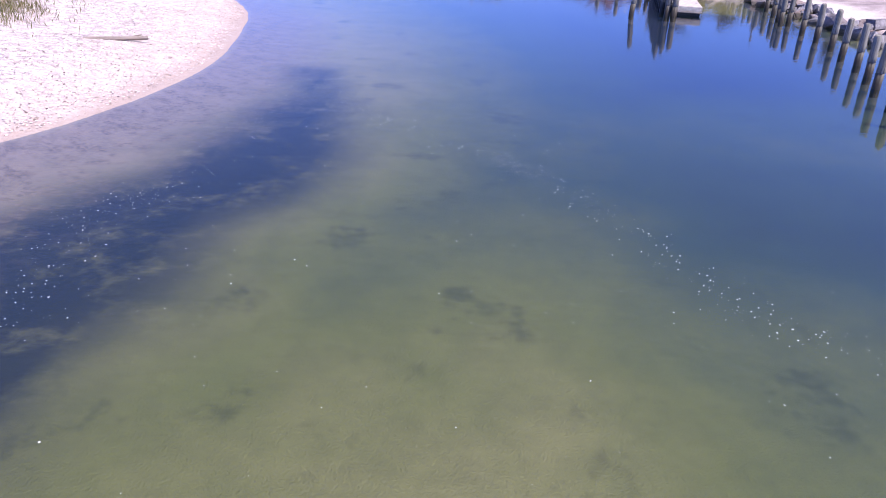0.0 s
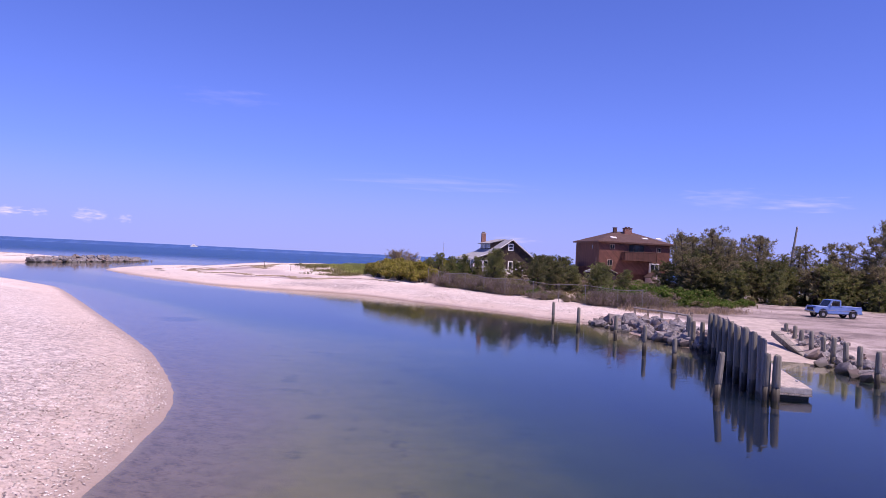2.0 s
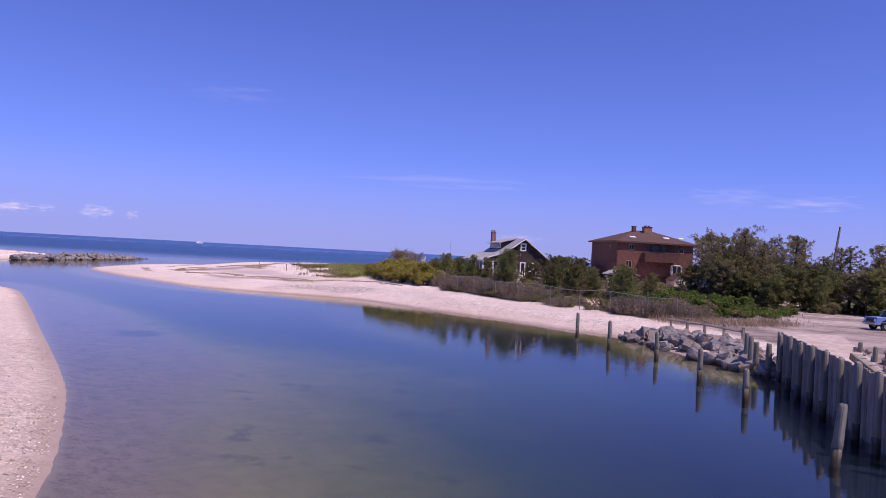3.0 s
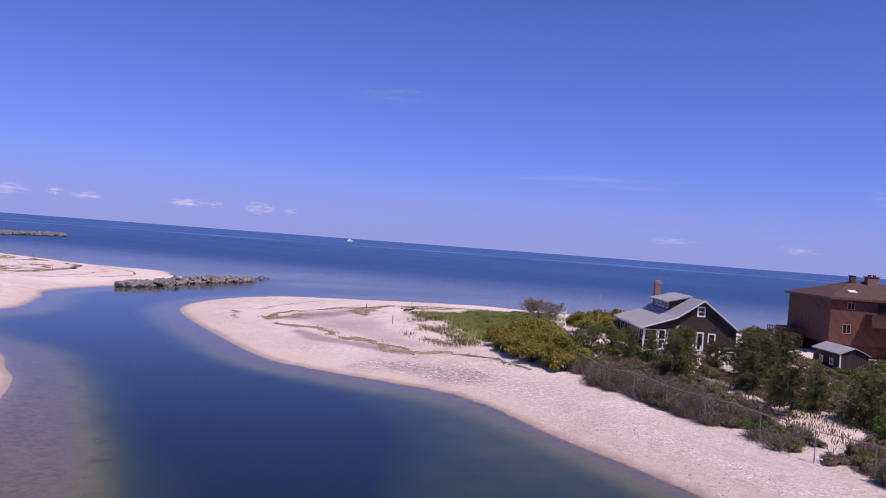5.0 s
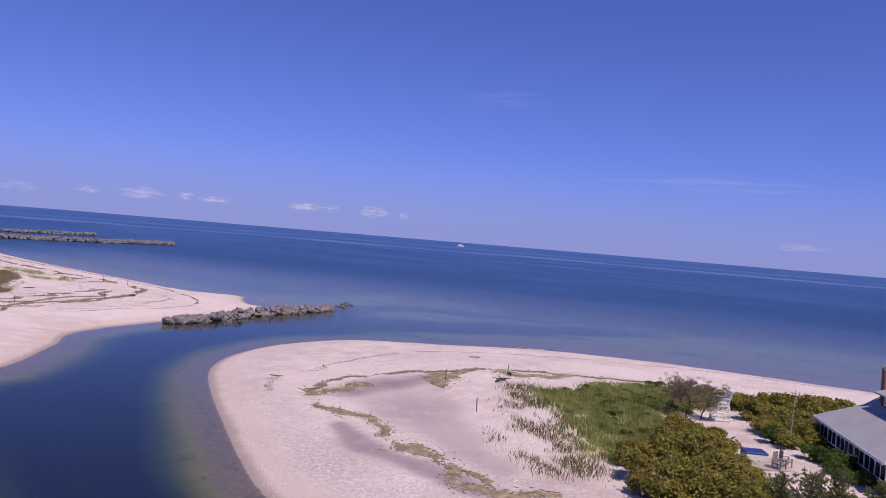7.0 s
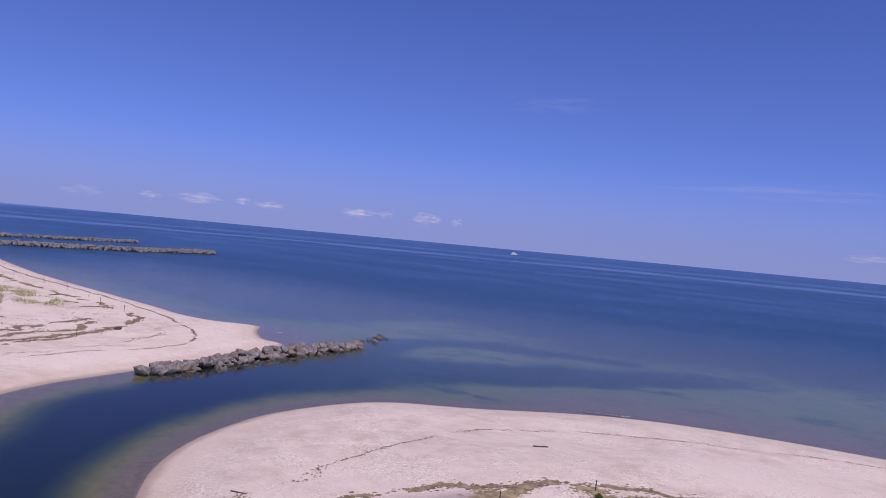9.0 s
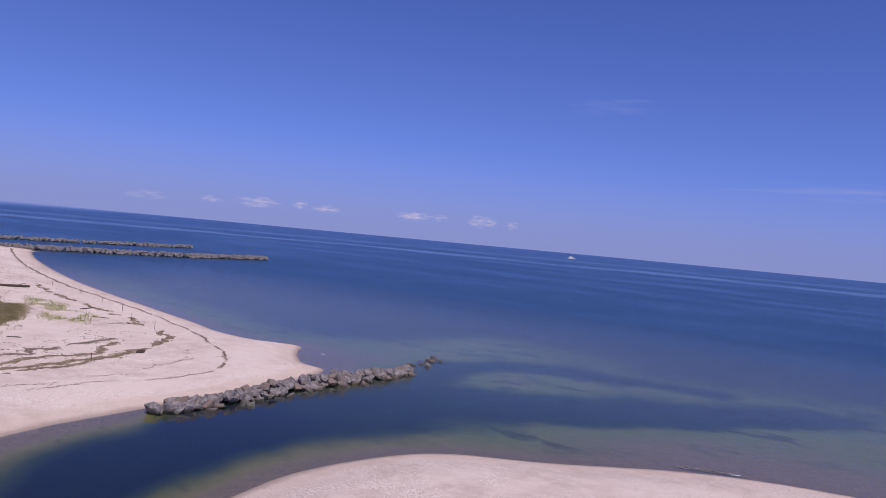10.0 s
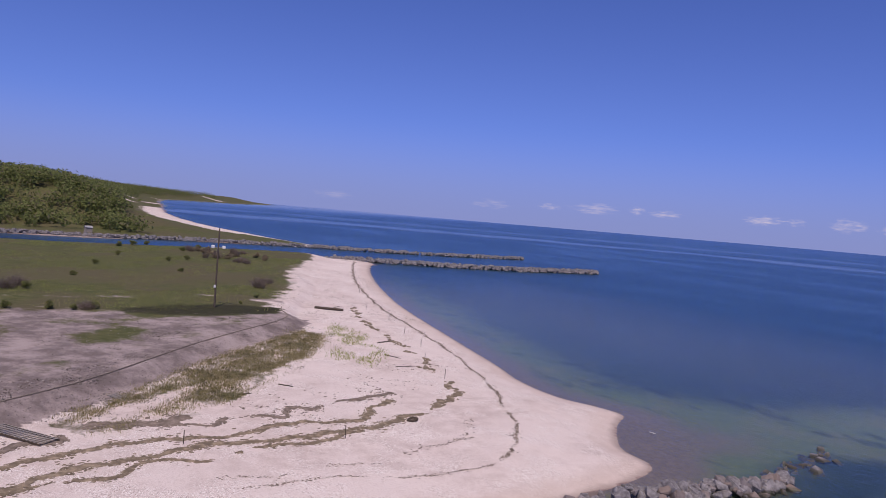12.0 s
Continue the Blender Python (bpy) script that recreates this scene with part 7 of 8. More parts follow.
def wrack(line, width, n, size, mat, label, seed, gaps=0.0, th=0.28, band=False):
    """A wavering strand line of flat seaweed mats and clumps."""
    rng = random.Random(seed)
    pts = smooth_line(line, step=8)
    cum = np.r_[0, np.cumsum(np.hypot(*np.diff(pts, axis=0).T))]
    V, F = [], []
    if band:
        rows = int(cum[-1] / 0.22)
        for i in range(rows + 1):
            s = cum[-1] * i / rows
            half = 0.5 * width * (0.35 + 0.5 * abs(math.sin(s * 0.31 + seed)) + 0.3 * max(0, math.sin(s * 1.13 + 2 * seed))) * (1 + 0.35 * math.sin(s * 4.1 + seed) + 0.25 * rng.uniform(-1, 1))
            hole = gaps and math.sin(s * 0.9 + seed) + math.sin(s * 0.37 + 2 * seed) < gaps - 1
            half = 0.03 if hole else max(0.05, half)
            off = 0.5 * width * math.sin(s * 0.55 + seed * 1.7) + 0.25 * width * math.sin(s * 1.7 + seed)
            q = min(max(int(np.searchsorted(cum, s)), 1), len(pts) - 1)
            t = (pts[q] - pts[q - 1]) / (np.hypot(*(pts[q] - pts[q - 1])) + 1e-9)
            x, y = np.interp(s, cum, pts[:, 0]), np.interp(s, cum, pts[:, 1])
            for w, hh in ((-1, -0.03), (-0.55, 0.7), (0, 1.0), (0.55, 0.7), (1, -0.03)):
                o = off + half * w * (1 + 0.22 * rng.uniform(-1, 1))
                px, py = x - t[1] * o, y + t[0] * o
                V.append((px, py, ground_z(px, py) + (-0.05 if hole else 0.09 * hh * (0.6 + 0.8 * rng.random()))))
            if i:
                b = len(V) - 10
                F += [(b + j, b + j + 1, b + j + 6, b + j + 5) for j in range(4)]
    for _ in range(n):
        s = rng.random() * cum[-1]
        if gaps and math.sin(s * 0.9 + seed) + math.sin(s * 0.37 + 2 * seed) + rng.gauss(0, 0.45) < gaps - 1:
            continue
        wv_ = width * (0.35 + 0.5 * abs(math.sin(s * 0.31 + seed)) + 0.3 * max(0, math.sin(s * 1.13 + 2 * seed)))
        off = rng.gauss(0, 0.45) * wv_ * (2.2 if rng.random() < 0.14 else 1.0) + 0.5 * width * math.sin(s * 0.55 + seed * 1.7) + 0.25 * width * math.sin(s * 1.7 + seed)
        x, y = np.interp(s, cum, pts[:, 0]), np.interp(s, cum, pts[:, 1])
        i = min(int(np.searchsorted(cum, s)), len(pts) - 1)
        t = pts[i] - pts[i - 1]
        t = t / (np.hypot(*t) + 1e-9)
        x, y = x - t[1] * off, y + t[0] * off
        k = size * rng.uniform(0.35, 1.25)
        m = Matrix.LocRotScale((x, y, ground_z(x, y) + 0.02), Euler((rng.uniform(-.1, .1), rng.uniform(-.1, .1), math.atan2(t[1], t[0]) + rng.uniform(-.5, .5))), (k * 1.5, k * 0.85, k * th))
        me = LUMPS[rng.randrange(6)]
        b = len(V)
        V += [tuple(m @ v.co) for v in me.vertices]
        F += [tuple(b + q for q in p.vertices) for p in me.polygons]
    return tagged(new("seaweed_wrack", mesh_of("seaweed_wrack", V, F, mat)), label, "seaweed", kind="stuff")


wrack([(-109.8, 131), (-111.4, 135.9), (-112.5, 138.1), (-113.4, 140.8), (-114.6, 143.8), (-115.9, 147.5), (-116.6, 151.0), (-116.5, 154.5), (-116.8, 158.8), (-116.4, 163.2), (-117.3, 166.7), (-119.0, 172.1), (-120.6, 175.6)], 0.85, 3200, 0.24, M_WRACK, "thick brown strand line of dried seaweed", 1, 0, 0.28, True)
wrack([(-120.6, 175.6), (-122.2, 178.2), (-124.2, 181.3), (-127.5, 184.6), (-129.3, 186.5)], 0.7, 420, 0.42, M_WRACK, "heaped brown seaweed at the bend of the strand line", 21, 0.4, 0.5)
wrack([(-109, 133.5), (-109.9, 135.8), (-110.8, 138.0), (-111.8, 140.3), (-111.4, 143.4), (-113.8, 146.2), (-113.8, 148.5), (-112.9, 151.0), (-114.0, 152.3), (-114.2, 154.3)], 0.5, 900, 0.24, M_WRACK, "narrow brown strand line of dried seaweed", 11, 0.1, 0.28, True)
wrack([(-115.1, 155.6), (-114.6, 159.1), (-114.4, 161.3), (-116.1, 164.3), (-116.8, 167.1)], 0.5, 520, 0.24, M_WRACK, "short brown strand line of dried seaweed", 22, 0, 0.28, True)
wrack([(-114.2, 131), (-115.7, 135.9), (-116.3, 138.2), (-117.9, 141.6), (-119.4, 144.4), (-119.2, 149.1), (-119.1, 154.1), (-120.2, 158.9), (-120.6, 161.9), (-120.4, 166.2), (-120.6, 169.5), (-124.5, 172.4), (-127.1, 175.6)], 0.75, 2600, 0.24, M_WRACK, "brown strand line of dried seaweed", 2, 0, 0.28, True)
wrack([(-124.6, 142.5), (-124.6, 146.6), (-123.7, 151.6), (-122.9, 153.5), (-124.3, 155.6), (-123.9, 159.5), (-123.2, 161.4), (-126.1, 162.1), (-126.3, 163.4), (-124.9, 165.5), (-127.4, 168.5), (-128.4, 172.6), (-129.4, 177.6)], 0.7, 1900, 0.24, M_WRACK_D, "wavering dark strand line of seaweed", 3, 0.1, 0.28, True)
wrack([(-124.3, 142.8), (-124.8, 146.0), (-125.2, 149.5), (-125.6, 152.4)], 1.5, 900, 0.26, M_WRACK_D, "dark seaweed heaped below the bank", 12, 0, 0.28, True)
wrack([(-117.5, 131), (-119.0, 135.9), (-121.3, 138.4), (-122.0, 140.9)], 1.1, 900, 0.26, M_WRACK_D, "dark seaweed heaped at the boardwalk", 14, 0, 0.28, True)
wrack([(-106.2, 151.9), (-106.5, 155.2), (-106.3, 160.0), (-105.1, 164.7), (-104.1, 169.8), (-104.7, 175.1)], 0.35, 420, 0.12, M_WRACK_D, "faint thin line of seaweed scraps", 13, 0.1)
wrack([(-108.6, 150.5), (-108.0, 155.8), (-108.6, 161.0), (-107.8, 165.0)], 0.4, 170, 0.12, M_WRACK_D, "faint scattered line of seaweed scraps", 23, 0.5)
wrack([(-118.9, 182.1), (-115.5, 179.5), (-112.7, 176.5), (-110.4, 172.4), (-109.6, 168.0)], 0.8, 190, 0.18, M_WRACK_D, "broken curved line of small seaweed clumps", 24, 0.6)
wrack([(-129.3, 186.5), (-135.7, 188.4), (-142.3, 190.0), (-150.3, 193.2), (-155, 193.0), (-162.3, 195.0), (-175.3, 197.1), (-185.2, 199.4), (-205, 206)], 0.7, 420, 0.6, M_WRACK, "broken dark clumps of seaweed on the upper beach", 4, 0.75, 0.5)
wrack([(-104.7, 175.2), (-106.5, 177.4), (-110.4, 181.7), (-114.4, 184.7), (-120.2, 187.5), (-128.9, 192.0), (-136.7, 195.2), (-153.1, 200.8)], 0.4, 1500, 0.16, M_WRACK_D, "thin dark tide line of seaweed along the beach", 5, 0.1)
wrack([(-153.1, 200.8), (-178.1, 207.0), (-203.6, 213.0), (-254.9, 230.6), (-314.2, 256.7), (-333, 266), (-338, 262)], 0.5, 2600, 0.26, M_WRACK_D, "dark tide line of seaweed along the far beach", 15, 0)
wrack([(-126, 158), (-128.5, 166), (-131, 174), (-136, 183), (-146, 189)], 6.0, 500, 0.2, M_WRACK_D, "scraps of seaweed and sticks scattered over the upper beach", 16, 0.7, 0.4)
wrack([(-50.9, 131.8), (-50.2, 133.3), (-50.7, 135.9), (-50.8, 138.2), (-50.2, 140.8), (-48.4, 142.5), (-46.4, 144.5), (-44.0, 145.9), (-41.9, 147.6), (-38.9, 150.1), (-36.2, 150.9)], 0.6, 1500, 0.22, M_WRACK, "dried seaweed strand line round the hollow", 7, 0.2, 0.35, True)
wrack([(-36.2, 150.9), (-33.7, 152.1), (-31.0, 152.3), (-27.7, 153.6), (-25.3, 155.1), (-22.0, 156.3)], 0.6, 700, 0.2, M_WRACK, "tapering dried seaweed strand line on the spit", 27, 0, 0.3, True)
wrack([(-44.0, 143.6), (-42.4, 146.0), (-40.2, 147.8), (-38.0, 149.0), (-35.6, 149.4), (-32.5, 150.4), (-29.5, 151.4)], 1.5, 1500, 0.17, M_STRAW, "broad straw-coloured litter along the hollow's rim", 17, 0.1, 0.28, True)
wrack([(-42.6, 142.0), (-41.4, 143.6), (-40.6, 145.4)], 2.6, 900, 0.17, M_STRAW, "patch of straw-coloured litter in the hollow", 29, 0, 0.28, True)
wrack([(-49.6, 130.4), (-49.4, 132.4), (-48.4, 133.8), (-47.6, 135.8), (-46.6, 138.0)], 1.3, 900, 0.16, M_STRAW, "straw-coloured litter at the hollow's tip", 28, 0.2, 0.28, True)
wrack([(-50.4, 131.4), (-46.4, 128.2), (-41.5, 126.5), (-37.4, 123.7), (-33.3, 120.3), (-30.0, 118.0), (-26.9, 115.8), (-23.6, 115.6), (-21.1, 116.2)], 0.95, 2200, 0.17, M_STRAW, "yellowish dried seaweed along the hollow's rim", 8, 0.1, 0.28, True)
wrack([(-34.2, 121.3), (-31.4, 119.6), (-28.0, 118.0), (-25.4, 117.0)], 0.8, 700, 0.17, M_STRAW, "inner yellowish line of dried seaweed", 26, 0.2, 0.28, True)
wrack([(-21.1, 116.2), (-18.4, 115.6), (-15.6, 113.9), (-12.6, 112.0)], 0.5, 420, 0.16, M_WRACK_D, "dark scraps of seaweed below the bushes", 25, 0.2)
wrack([(-56.2, 143.0), (-55.4, 149.8), (-54.0, 155.0), (-52.5, 163.0), (-48.0, 168.1), (-42.9, 172.3), (-37.3, 175.4), (-31.4, 177.6), (-25.9, 180.4), (-15.8, 183.2), (0, 184.5), (15, 184)], 0.3, 1200, 0.13, M_WRACK_D, "thin dark tide line near the sea", 9, 0.25)
wrack([(-54.2, 129.7), (-55.0, 131.8), (-56.1, 134.7), (-56.0, 137.3), (-55.8, 140.5), (-56.2, 144.0)], 0.8, 260, 0.15, M_WRACK_D, "small scattered seaweed clumps", 10, 0.5)
tyre = thing("old_tyre", "old dark tyre half sunk in the sand", "tyre", pose(-118.6, 173.9, ground_z(-118.6, 173.9) + 0.12, 8, -10, 30))
bm = bmesh.new()
rings = []
for i in range(22):
    u = 2 * math.pi * i / 22
    rings.append([bm.verts.new(((0.46 + 0.17 * math.cos(v)) * math.cos(u), (0.46 + 0.17 * math.cos(v)) * math.sin(u), 0.16 * math.sin(v))) for v in (2 * math.pi * j / 10 for j in range(10))])
for i in range(22):
    for j in range(10):
        bm.faces.new((rings[i][j], rings[(i + 1) % 22][j], rings[(i + 1) % 22][(j + 1) % 10], rings[i][(j + 1) % 10]))
part("casing", bm, M_DARKPOST, tyre, smooth=True)
bm = bmesh.new()
bmesh.ops.create_cone(bm, cap_ends=True, segments=18, radius1=0.34, radius2=0.30, depth=0.08, matrix=Matrix.Translation((0, 0, -0.04)))
part("sand_fill", bm, M_DRIFT, tyre, "sand and litter inside the tyre")
root = thing("driftwood_root", "gnarled dark driftwood root lying on the sand", "driftwood", pose(-35.4, 145.0, ground_z(-35.4, 145.0) + 0.12, 0, 0, 75))
bm = bmesh.new()
for p, q, r0, r1 in (((-1.1, 0, 0), (-0.3, 0.1, 0.12), 0.09, 0.14), ((-0.3, 0.1, 0.12), (0.4, -0.05, 0.1), 0.14, 0.12), ((0.4, -0.05, 0.1), (1.2, 0.25, 0.0), 0.12, 0.06)):
    rod(bm, p, q, r0, r1, 7)
part("bole", bm, M_DARKPOST, root)
for p, q in (((-0.3, 0.1, 0.12), (-0.7, 0.75, 0.25)), ((-0.7, 0, 0.05), (-1.2, -0.6, 0.15)), ((0.2, 0, 0.1), (0.1, 0.7, 0.35)), ((0.4, 0, 0.1), (0.9, -0.55, 0.2)), ((0.0, 0, 0.1), (-0.3, -0.7, 0.05)), ((0.9, 0.15, 0), (1.3, 0.7, 0.1))):
    part("root_limb", rod(bmesh.new(), p, q, 0.07, 0.025, 6), M_DARKPOST, root)
for x, y, L, r, a in ((-197.2, 197.4, 6.2, 0.34, 52), (-150, 188, 3.2, 0.07, 20), (-162, 193, 4.0, 0.12, 110), (-143, 186.4, 2.8, 0.06, 75), (-44.5, 160.1, 1.3, 0.07, 30),
                      (-57.1, 135.9, 1.3, 0.05, 10), (-17.8, 160.0, 1.4, 0.05, 70), (-136, 166, 2.0, 0.08, 40), (-133, 160, 1.8, 0.07, 100)):
    o = thing("driftwood", "dark weathered driftwood lying on the sand", "driftwood", pose(x, y, ground_z(x, y) + r * 0.6, 0, 0, a), "driftwood on the beach")
    part("trunk", rod(bmesh.new(), (-L / 2, 0, 0), (L / 2, 0, r * 0.3), r, r * 0.7, 8), M_DARKPOST, o)
    part("branch", rod(bmesh.new(), (L * 0.1, 0, r * 0.5), (L * 0.35, L * 0.12, r * 2.2), r * 0.3, r * 0.12, 5), M_DARKPOST, o)
for x, y, h in ((-117.8, 150.0, 1.3), (-114.9, 164.4, 1.3), (-135.8, 188.6, 1.3), (-146.4, 191.6, 1.3), (-201.1, 208.2, 1.2), (-185, 205.5, 1.2), (-170, 201, 1.2), (-158, 197.6, 1.2), (-33.3, 132.8, 1.15), (-41.2, 143.7, 1.1), (-36.4, 149.6, 0.9), (-230, 220, 1.2)):
    o = thing("marker_stake", "thin dark wooden stake standing in the sand", "stake", pose(x, y, ground_z(x, y) - 0.2, 0, 2 * math.sin(x), 0), "stakes on the beach")
    part("rod", rod(bmesh.new(), (0, 0, 0), (0, 0, h + 0.2), 0.045, 0.04, 6), M_DARKPOST, o)
# timber edging and slatted boardwalk at the bank
edging = thing("timber_edging", "long low dark timber edging along the top of the bank", "edging")
EL = [p for p in BANK_LINE if -196 < p[0] < -112]
for a, b in zip(EL, EL[1:]):
    pa, pb = Vector((a[0], a[1], ground_z(*a) + 0.04)), Vector((b[0], b[1], ground_z(*b) + 0.04))
    d = pb - pa
    part("beam", box(bmesh.new(), *((pa + pb) / 2), d.length + 0.05, 0.14, 0.16, 0.02, d.to_track_quat('X', 'Z').to_matrix().to_4x4()), M_DRIFT, edging)
walkway = thing("boardwalk", "weathered slatted boardwalk sloping to the beach", "boardwalk", pose(-123.3, 137.6, ground_z(-123.3, 137.6) + 0.25, 0, 0, 35))
for i in range(15):
    part("slat", boxes((-3.3 + 0.47 * i, 0, 0, 0.2, 1.9, 0.06), bevel=0.006), M_PLANK, walkway)
for sy in (-0.9, 0.9):
    part("stringer", boxes((0, sy, -0.1, 7.0, 0.12, 0.16)), M_DARKPOST, walkway)
steps2 = thing("beach_stairs", "short grey wooden stairs against the bank", "stairs", pose(-134.0, 147.0, ground_z(-134.0, 147.0) + 0.2, 0, 0, 42))
for i in range(7):
    part("tread", boxes((-0.9 + 0.3 * i, 0, 0.12 - 0.05 * i, 0.22, 1.3, 0.06)), M_PLANK, steps2)
hut = thing("inlet_hut", "tiny pale hut on the far bank of the inlet", "hut", pose(-441, 176.5, ground_z(-441, 176.5), 0, 0, 10))
part("wall", boxes((0, 0, 1.1, 3.0, 3.0, 2.4)), M_PLANK, hut)
part("roof", prism([(-1.8, 2.3), (0, 3.1), (1.8, 2.3)], 3.4), M_ROOF, hut).location = (0, -1.7, 0)

# shell hash: small chips over the near bank and the spit
def chips(name, boxes_, n, size, label, seed, mats):
    r = np.random.RandomState(seed)
    P = np.concatenate([r.uniform((a, b), (c, d), (n // len(boxes_), 2)) for a, b, c, d in boxes_])
    zz, dd, ll, _ = heights(P)
    ok = ll & (zz > 0.03) & (r.uniform(0, 1, len(P)) < np.clip(0.12 + 0.9 * np.exp(-((dd - 2.2) / 2.6) ** 2) + 0.35 * (wob(P, 4, seed) > 0.2), 0, 1))
    P, dd = P[ok], dd[ok]
    z = np.array([ground_z(x, y) for x, y in P])
    k = len(P)
    nrm = unit(np.stack([r.normal(0, .35, k), r.normal(0, .35, k), np.ones(k)], 1))
    A = unit(np.cross(nrm, r.normal(size=(k, 3))))
    B = np.cross(nrm, A)
    s = size * r.uniform(0.35, 1.0, (k, 1)) ** 1.6
    C = np.stack([P[:, 0], P[:, 1], z + 0.012], 1)
    pick = r.uniform(0, 1, k)
    for j, (mat, lo, hi, nm) in enumerate(mats):
        m = (pick >= lo) & (pick < hi)
        tagged(new(nm, quads_mesh(nm, C[m] + np.array((0, 0, 0.01)), A[m] * s[m], B[m] * s[m] * 0.75, mat)), label[j], "shells", kind="stuff")


M_SHELL = leafy("bleached_shell", (0.62, 0.56, 0.50), (0.80, 0.76, 0.72), (0.5, 0.40, 0.34), 0.3, 0.02)
M_PEBBLE = leafy("brown_pebbles", (0.42, 0.34, 0.295), (0.56, 0.46, 0.41), (0.30, 0.24, 0.21), 0.2, 0.02)
chips("shell_litter", [(-24, 12, -7, 62), (-16, 14, -7, 44)], 72000, 0.045, ("bleached broken shells strewn over the bank", "brown pebbles strewn over the bank"), 4, [(M_SHELL, 0, 0.82, "shell_litter"), (M_PEBBLE, 0.82, 1, "pebble_litter")])
chips("shell_litter", [(-72, 96, -10, 190), (-10, 80, 12, 112)], 60000, 0.06, ("bleached shells strewn over the spit", "pebbles strewn over the spit"), 5, [(M_SHELL, 0, 0.6, "shell_litter"), (M_PEBBLE, 0.6, 1, "pebble_litter")])

M_GREY = leafy("grey_stones", (0.22, 0.19, 0.18), (0.38, 0.33, 0.31), (0.13, 0.11, 0.10), 0.3, 0.02)
chips("stones", [(-184, 168, -158, 186), (-166, 154, -144, 172), (-150, 142, -131, 158), (-139, 132, -127, 146), (-186, 140, -150, 172)], 60000, 0.14, ("grey stones strewn over the bank and field edge",), 6, [(M_GREY, 0, 1, "stone_litter")])

chips("stones", [(-230, 184, -184, 214), (-300, 205, -225, 240)], 9000, 0.24, ("pale stones along the edge of the meadow",), 7, [(M_PEBBLE, 0, 1, "stone_litter")])

# foam flecks drifting on the creek
r = np.random.RandomState(21)
F1 = smooth_line([(-3.3, 23.3), (-2.3, 20.6), (-1.2, 19.1), (0.1, 17.8), (1.5, 16.7), (2.5, 15.7), (3.1, 14.5), (3.9, 13.2), (4.6, 11.6), (5.2, 10.1), (6.2, 9.4), (8.0, 8.0)])
F2 = smooth_line([(-4.7, 8.0), (-4.7, 9.2), (-5.1, 10.8), (-5.2, 12.0), (-4.6, 12.8), (-4.1, 13.6), (-4.2, 16.4), (-4.0, 19.4), (-3.8, 23)])
P = np.concatenate([F1[r.randint(0, len(F1), 700)] + r.normal(0, 0.28, (700, 2)), F2[r.randint(0, len(F2), 420)] + r.normal(0, 0.38, (420, 2)), r.uniform((-4, 5), (7, 20), (200, 2))])
k = len(P)
ang = r.uniform(0, 6.3, k)
s = 0.016 * r.uniform(0.2, 1.0, (k, 1)) ** 3 + 0.005
A = np.stack([np.cos(ang), np.sin(ang), np.zeros(k)], 1) * s
B = np.stack([-np.sin(ang), np.cos(ang), np.zeros(k)], 1) * s * 0.6
tagged(new("foam_flecks", quads_mesh("foam_flecks", np.stack([P[:, 0], P[:, 1], np.full(k, 0.006)], 1), A, B, M_WHITE)), "white foam flecks drifting on the creek", "foam", kind="stuff")
P = np.concatenate([np.stack([r.uniform(-49, -43.5, 160), np.zeros(160)], 1), np.stack([r.uniform(-110.4, -109.6, 8), np.zeros(8)], 1)])
P[:160, 1] = 187.0 + 0.35 * (P[:160, 0] + 46) + r.normal(0, 0.10, 160)
P[160:, 1] = 201.5 + r.normal(0, 0.1, 8)
k = len(P)
ang, s = r.uniform(0, 6.3, k), r.uniform(0.08, 0.32, (k, 1))
A = np.stack([np.cos(ang), np.sin(ang), np.zeros(k)], 1) * s
B = np.stack([-np.sin(ang), np.cos(ang), np.zeros(k)], 1) * s * 0.5
tagged(new("shore_foam", quads_mesh("shore_foam", np.stack([P[:, 0], P[:, 1], np.full(k, 0.012)], 1), A, B, M_WHITE)), "small white wavelet breaking on the shallows", "foam", kind="stuff")

# motor yacht far out
yacht = thing("motor_yacht", "small white motor yacht far out on the sea", "boat", pose(-759, 1838, 0, 0, 0, 20))
bm = prism([(-9, 0.4), (-8.6, 2.0), (9.6, 2.6), (7.5, -0.3), (-8.8, -0.3)], 4.6)
part("hull", bm, M_WHITE, yacht).location = (0, -2.3, 0)
part("cabin", prism([(-6, 2.1), (-5.6, 4.4), (2.6, 4.4), (5.0, 2.4)], 3.6), M_WHITE, yacht).location = (0, -1.8, 0)
part("flybridge", prism([(-4.5, 4.4), (-4.3, 6.0), (0.2, 6.0), (1.4, 4.4)], 3.0), M_WHITE, yacht).location = (0, -1.5, 0)
part("cabin_window", boxes((-1.4, -1.83, 3.5, 6.0, 0.06, 0.7)), M_GLASS, yacht)

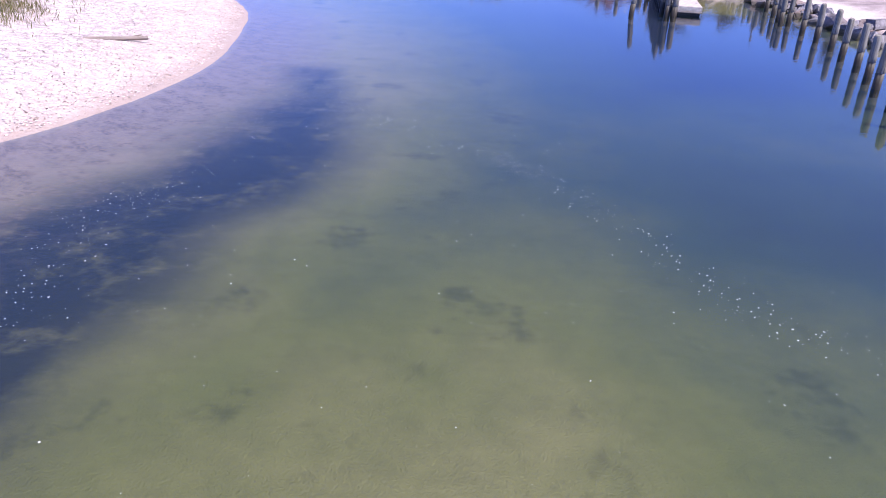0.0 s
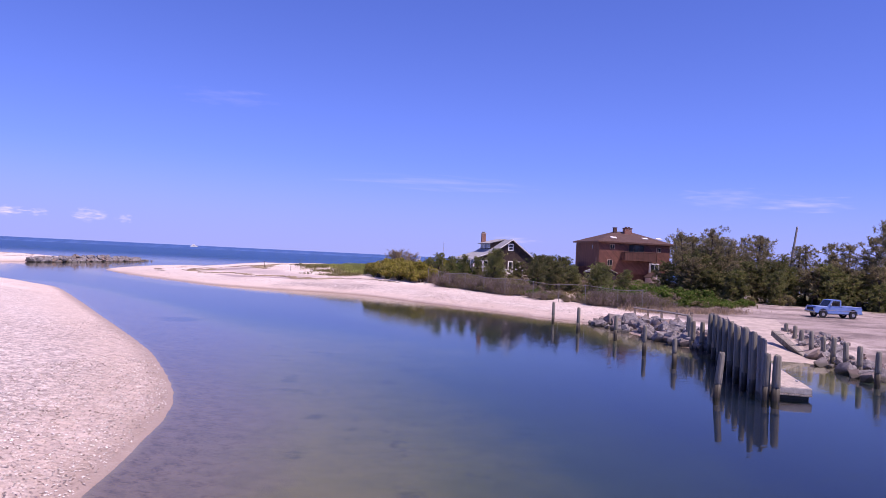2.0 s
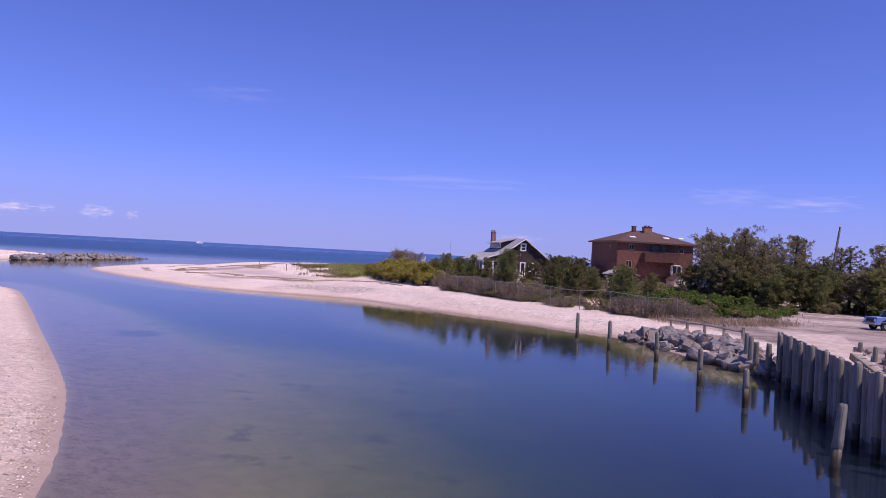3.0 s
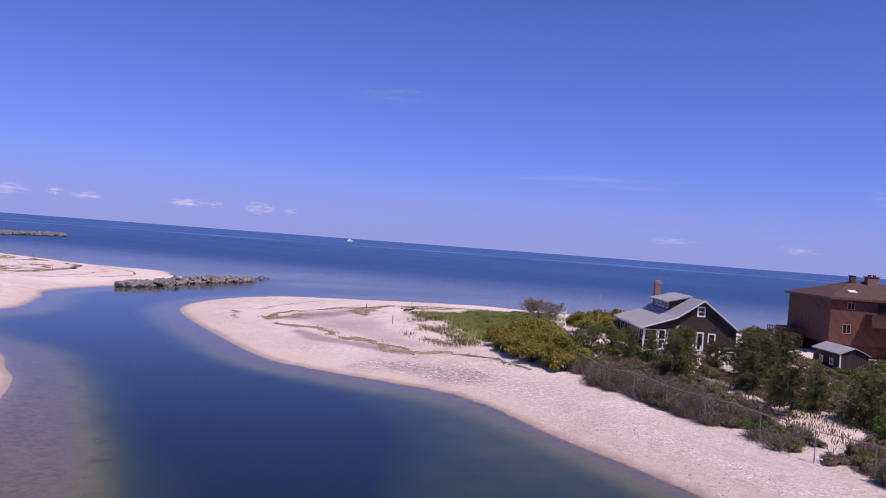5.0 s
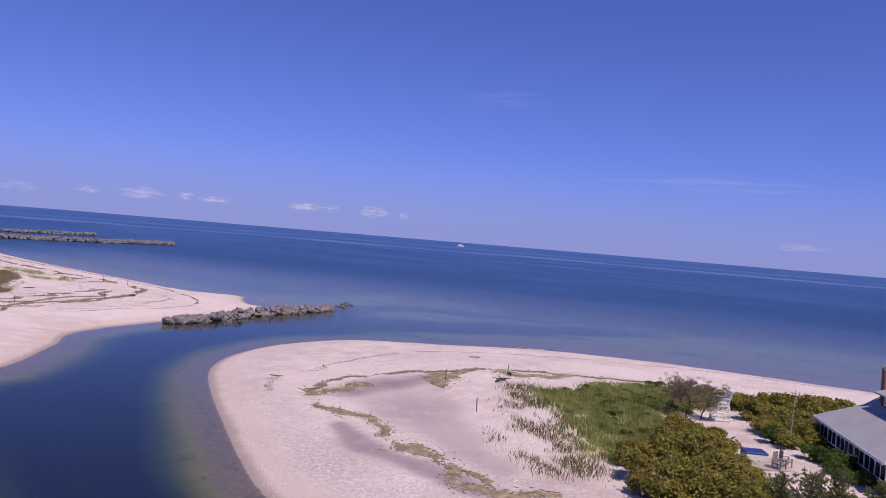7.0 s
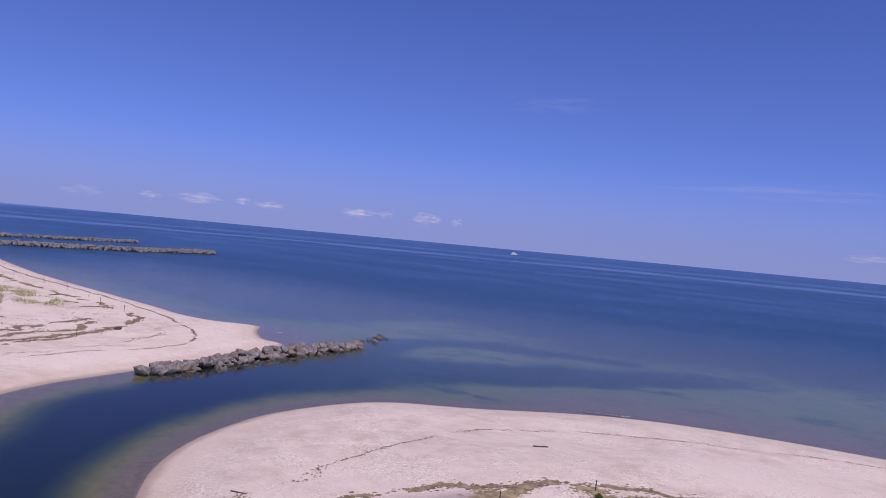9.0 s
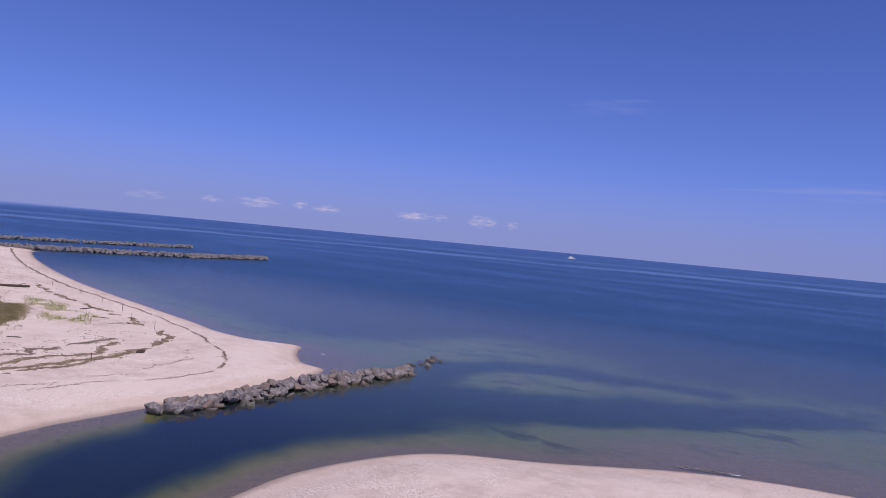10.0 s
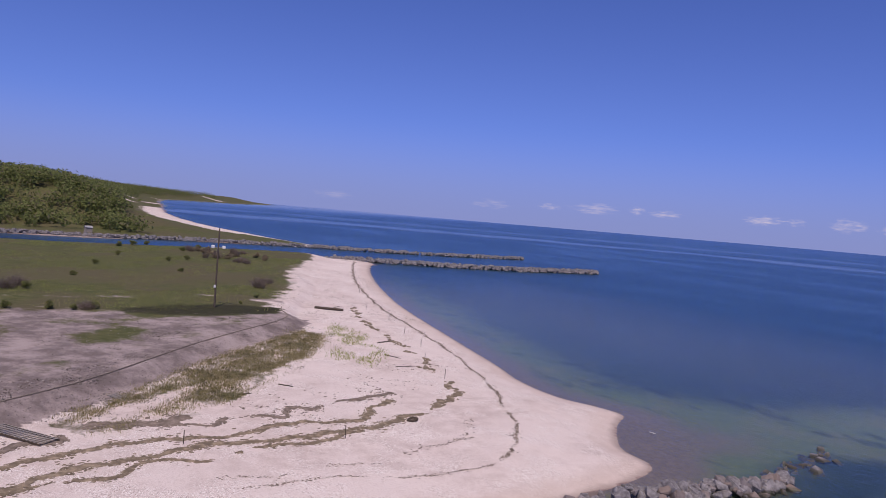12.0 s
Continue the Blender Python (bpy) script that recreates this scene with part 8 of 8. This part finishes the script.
# ---------------------------------------------------------------- clouds low over the horizon
def cloud_material():
    k = Nodes("cloud")
    v = k.coords()
    xyz = k.n("ShaderNodeSeparateXYZ")
    k.put(xyz, "0", v)
    info = k.n("ShaderNodeObjectInfo")
    off = k.n("ShaderNodeVectorMath")
    k.put(off, "0", v)
    k.put(off, "1", info.outputs["Location"])
    n = k.noise(k.scaled(off.outputs[0], 1.7, 1.7, 2.4, (0, 0.5, 0)), 1.0, 4, 0.55)
    rr = k.math('ADD', k.math('POWER', xyz.outputs[0], 2.0), k.math('POWER', xyz.outputs[2], 2.0))
    body = k.math('SUBTRACT', k.math('ADD', k.math('MULTIPLY', n, 2.2), -0.50), k.math('MULTIPLY', rr, 0.62))
    col = k.n("ShaderNodeSeparateColor")
    k.put(col, "0", info.outputs["Color"])
    a = k.math('MINIMUM', k.math('MULTIPLY', k.rng(body, 0.02, 1.3), k.math('MULTIPLY', col.outputs[0], 0.72)), 0.55)
    em = k.n("ShaderNodeEmission", Color=(0.74, 0.70, 0.82, 1), Strength=1.0)
    tr = k.n("ShaderNodeBsdfTransparent")
    m = k.n("ShaderNodeMixShader")
    k.put(m, "0", a)
    k.t.links.new(tr.outputs[0], m.inputs[1])
    k.t.links.new(em.outputs[0], m.inputs[2])
    k.t.links.new(m.outputs[0], k.out.inputs["Surface"])
    return k.mat


M_CLOUD = cloud_material()
# bearing from +y, height angle, width and height in degrees, density
for az, el, w, h, a in ((-53.7, 1.27, 2.4, 0.55, 0.4), (-49.4, 1.4, 1.3, 0.44, 0.6), (-46.2, 1.49, 2.9, 0.7, 0.7), (-43.1, 1.63, 1.0, 0.52, 0.75), (-41.1, 1.49, 1.8, 0.44, 0.8), (-34.6, 1.55, 2.2, 0.57, 1.0),
                        (-32.7, 1.59, 1.2, 0.39, 0.5), (-29.6, 1.61, 2.0, 0.74, 0.7), (-27.3, 1.47, 1.0, 0.57, 0.45), (-4.4, 5.5, 13.0, 0.9, 0.16), (1.25, 1.4, 3.0, 0.55, 0.5), (9.8, 1.35, 2.2, 0.52, 0.6),
                        (-20.7, 10.75, 5.7, 1.2, 0.10), (21.6, 4.73, 6.1, 0.87, 0.36), (16.5, 5.1, 5.7, 1.1, 0.22), (16.7, 1.43, 3.1, 0.6, 0.4), (-65.6, 0.94, 2.6, 0.5, 0.3)):
    d = Vector((math.sin(radians(az)) * math.cos(radians(el)), math.cos(radians(az)) * math.cos(radians(el)), math.sin(radians(el))))
    p = d * 4300 + Vector((0, 0, 14))
    n = 12
    vs = [((2 * i / n - 1) * 1.3, 0.12 * math.cos(2.6 * (2 * i / n - 1)), (2 * j / 4 - 1) * 1.3) for j in range(5) for i in range(n + 1)]
    fs = [(j * (n + 1) + i, j * (n + 1) + i + 1, (j + 1) * (n + 1) + i + 1, (j + 1) * (n + 1) + i) for j in range(4) for i in range(n)]
    o = new("cloud", mesh_of("cloud", vs, fs, M_CLOUD, True))
    tagged(o, "thin white fair-weather cloud low over the sea", "cloud", kind="structure")
    kx, kz = 4300 * math.tan(radians(w / 2)) * 1.3, 4300 * math.tan(radians(h / 2)) * 1.4
    o.matrix_basis = Matrix.LocRotScale(p, Euler((0, 0, -radians(az))), (kx, kz, kz))
    o.color = (a, a, a, 1)
    o.visible_shadow = False
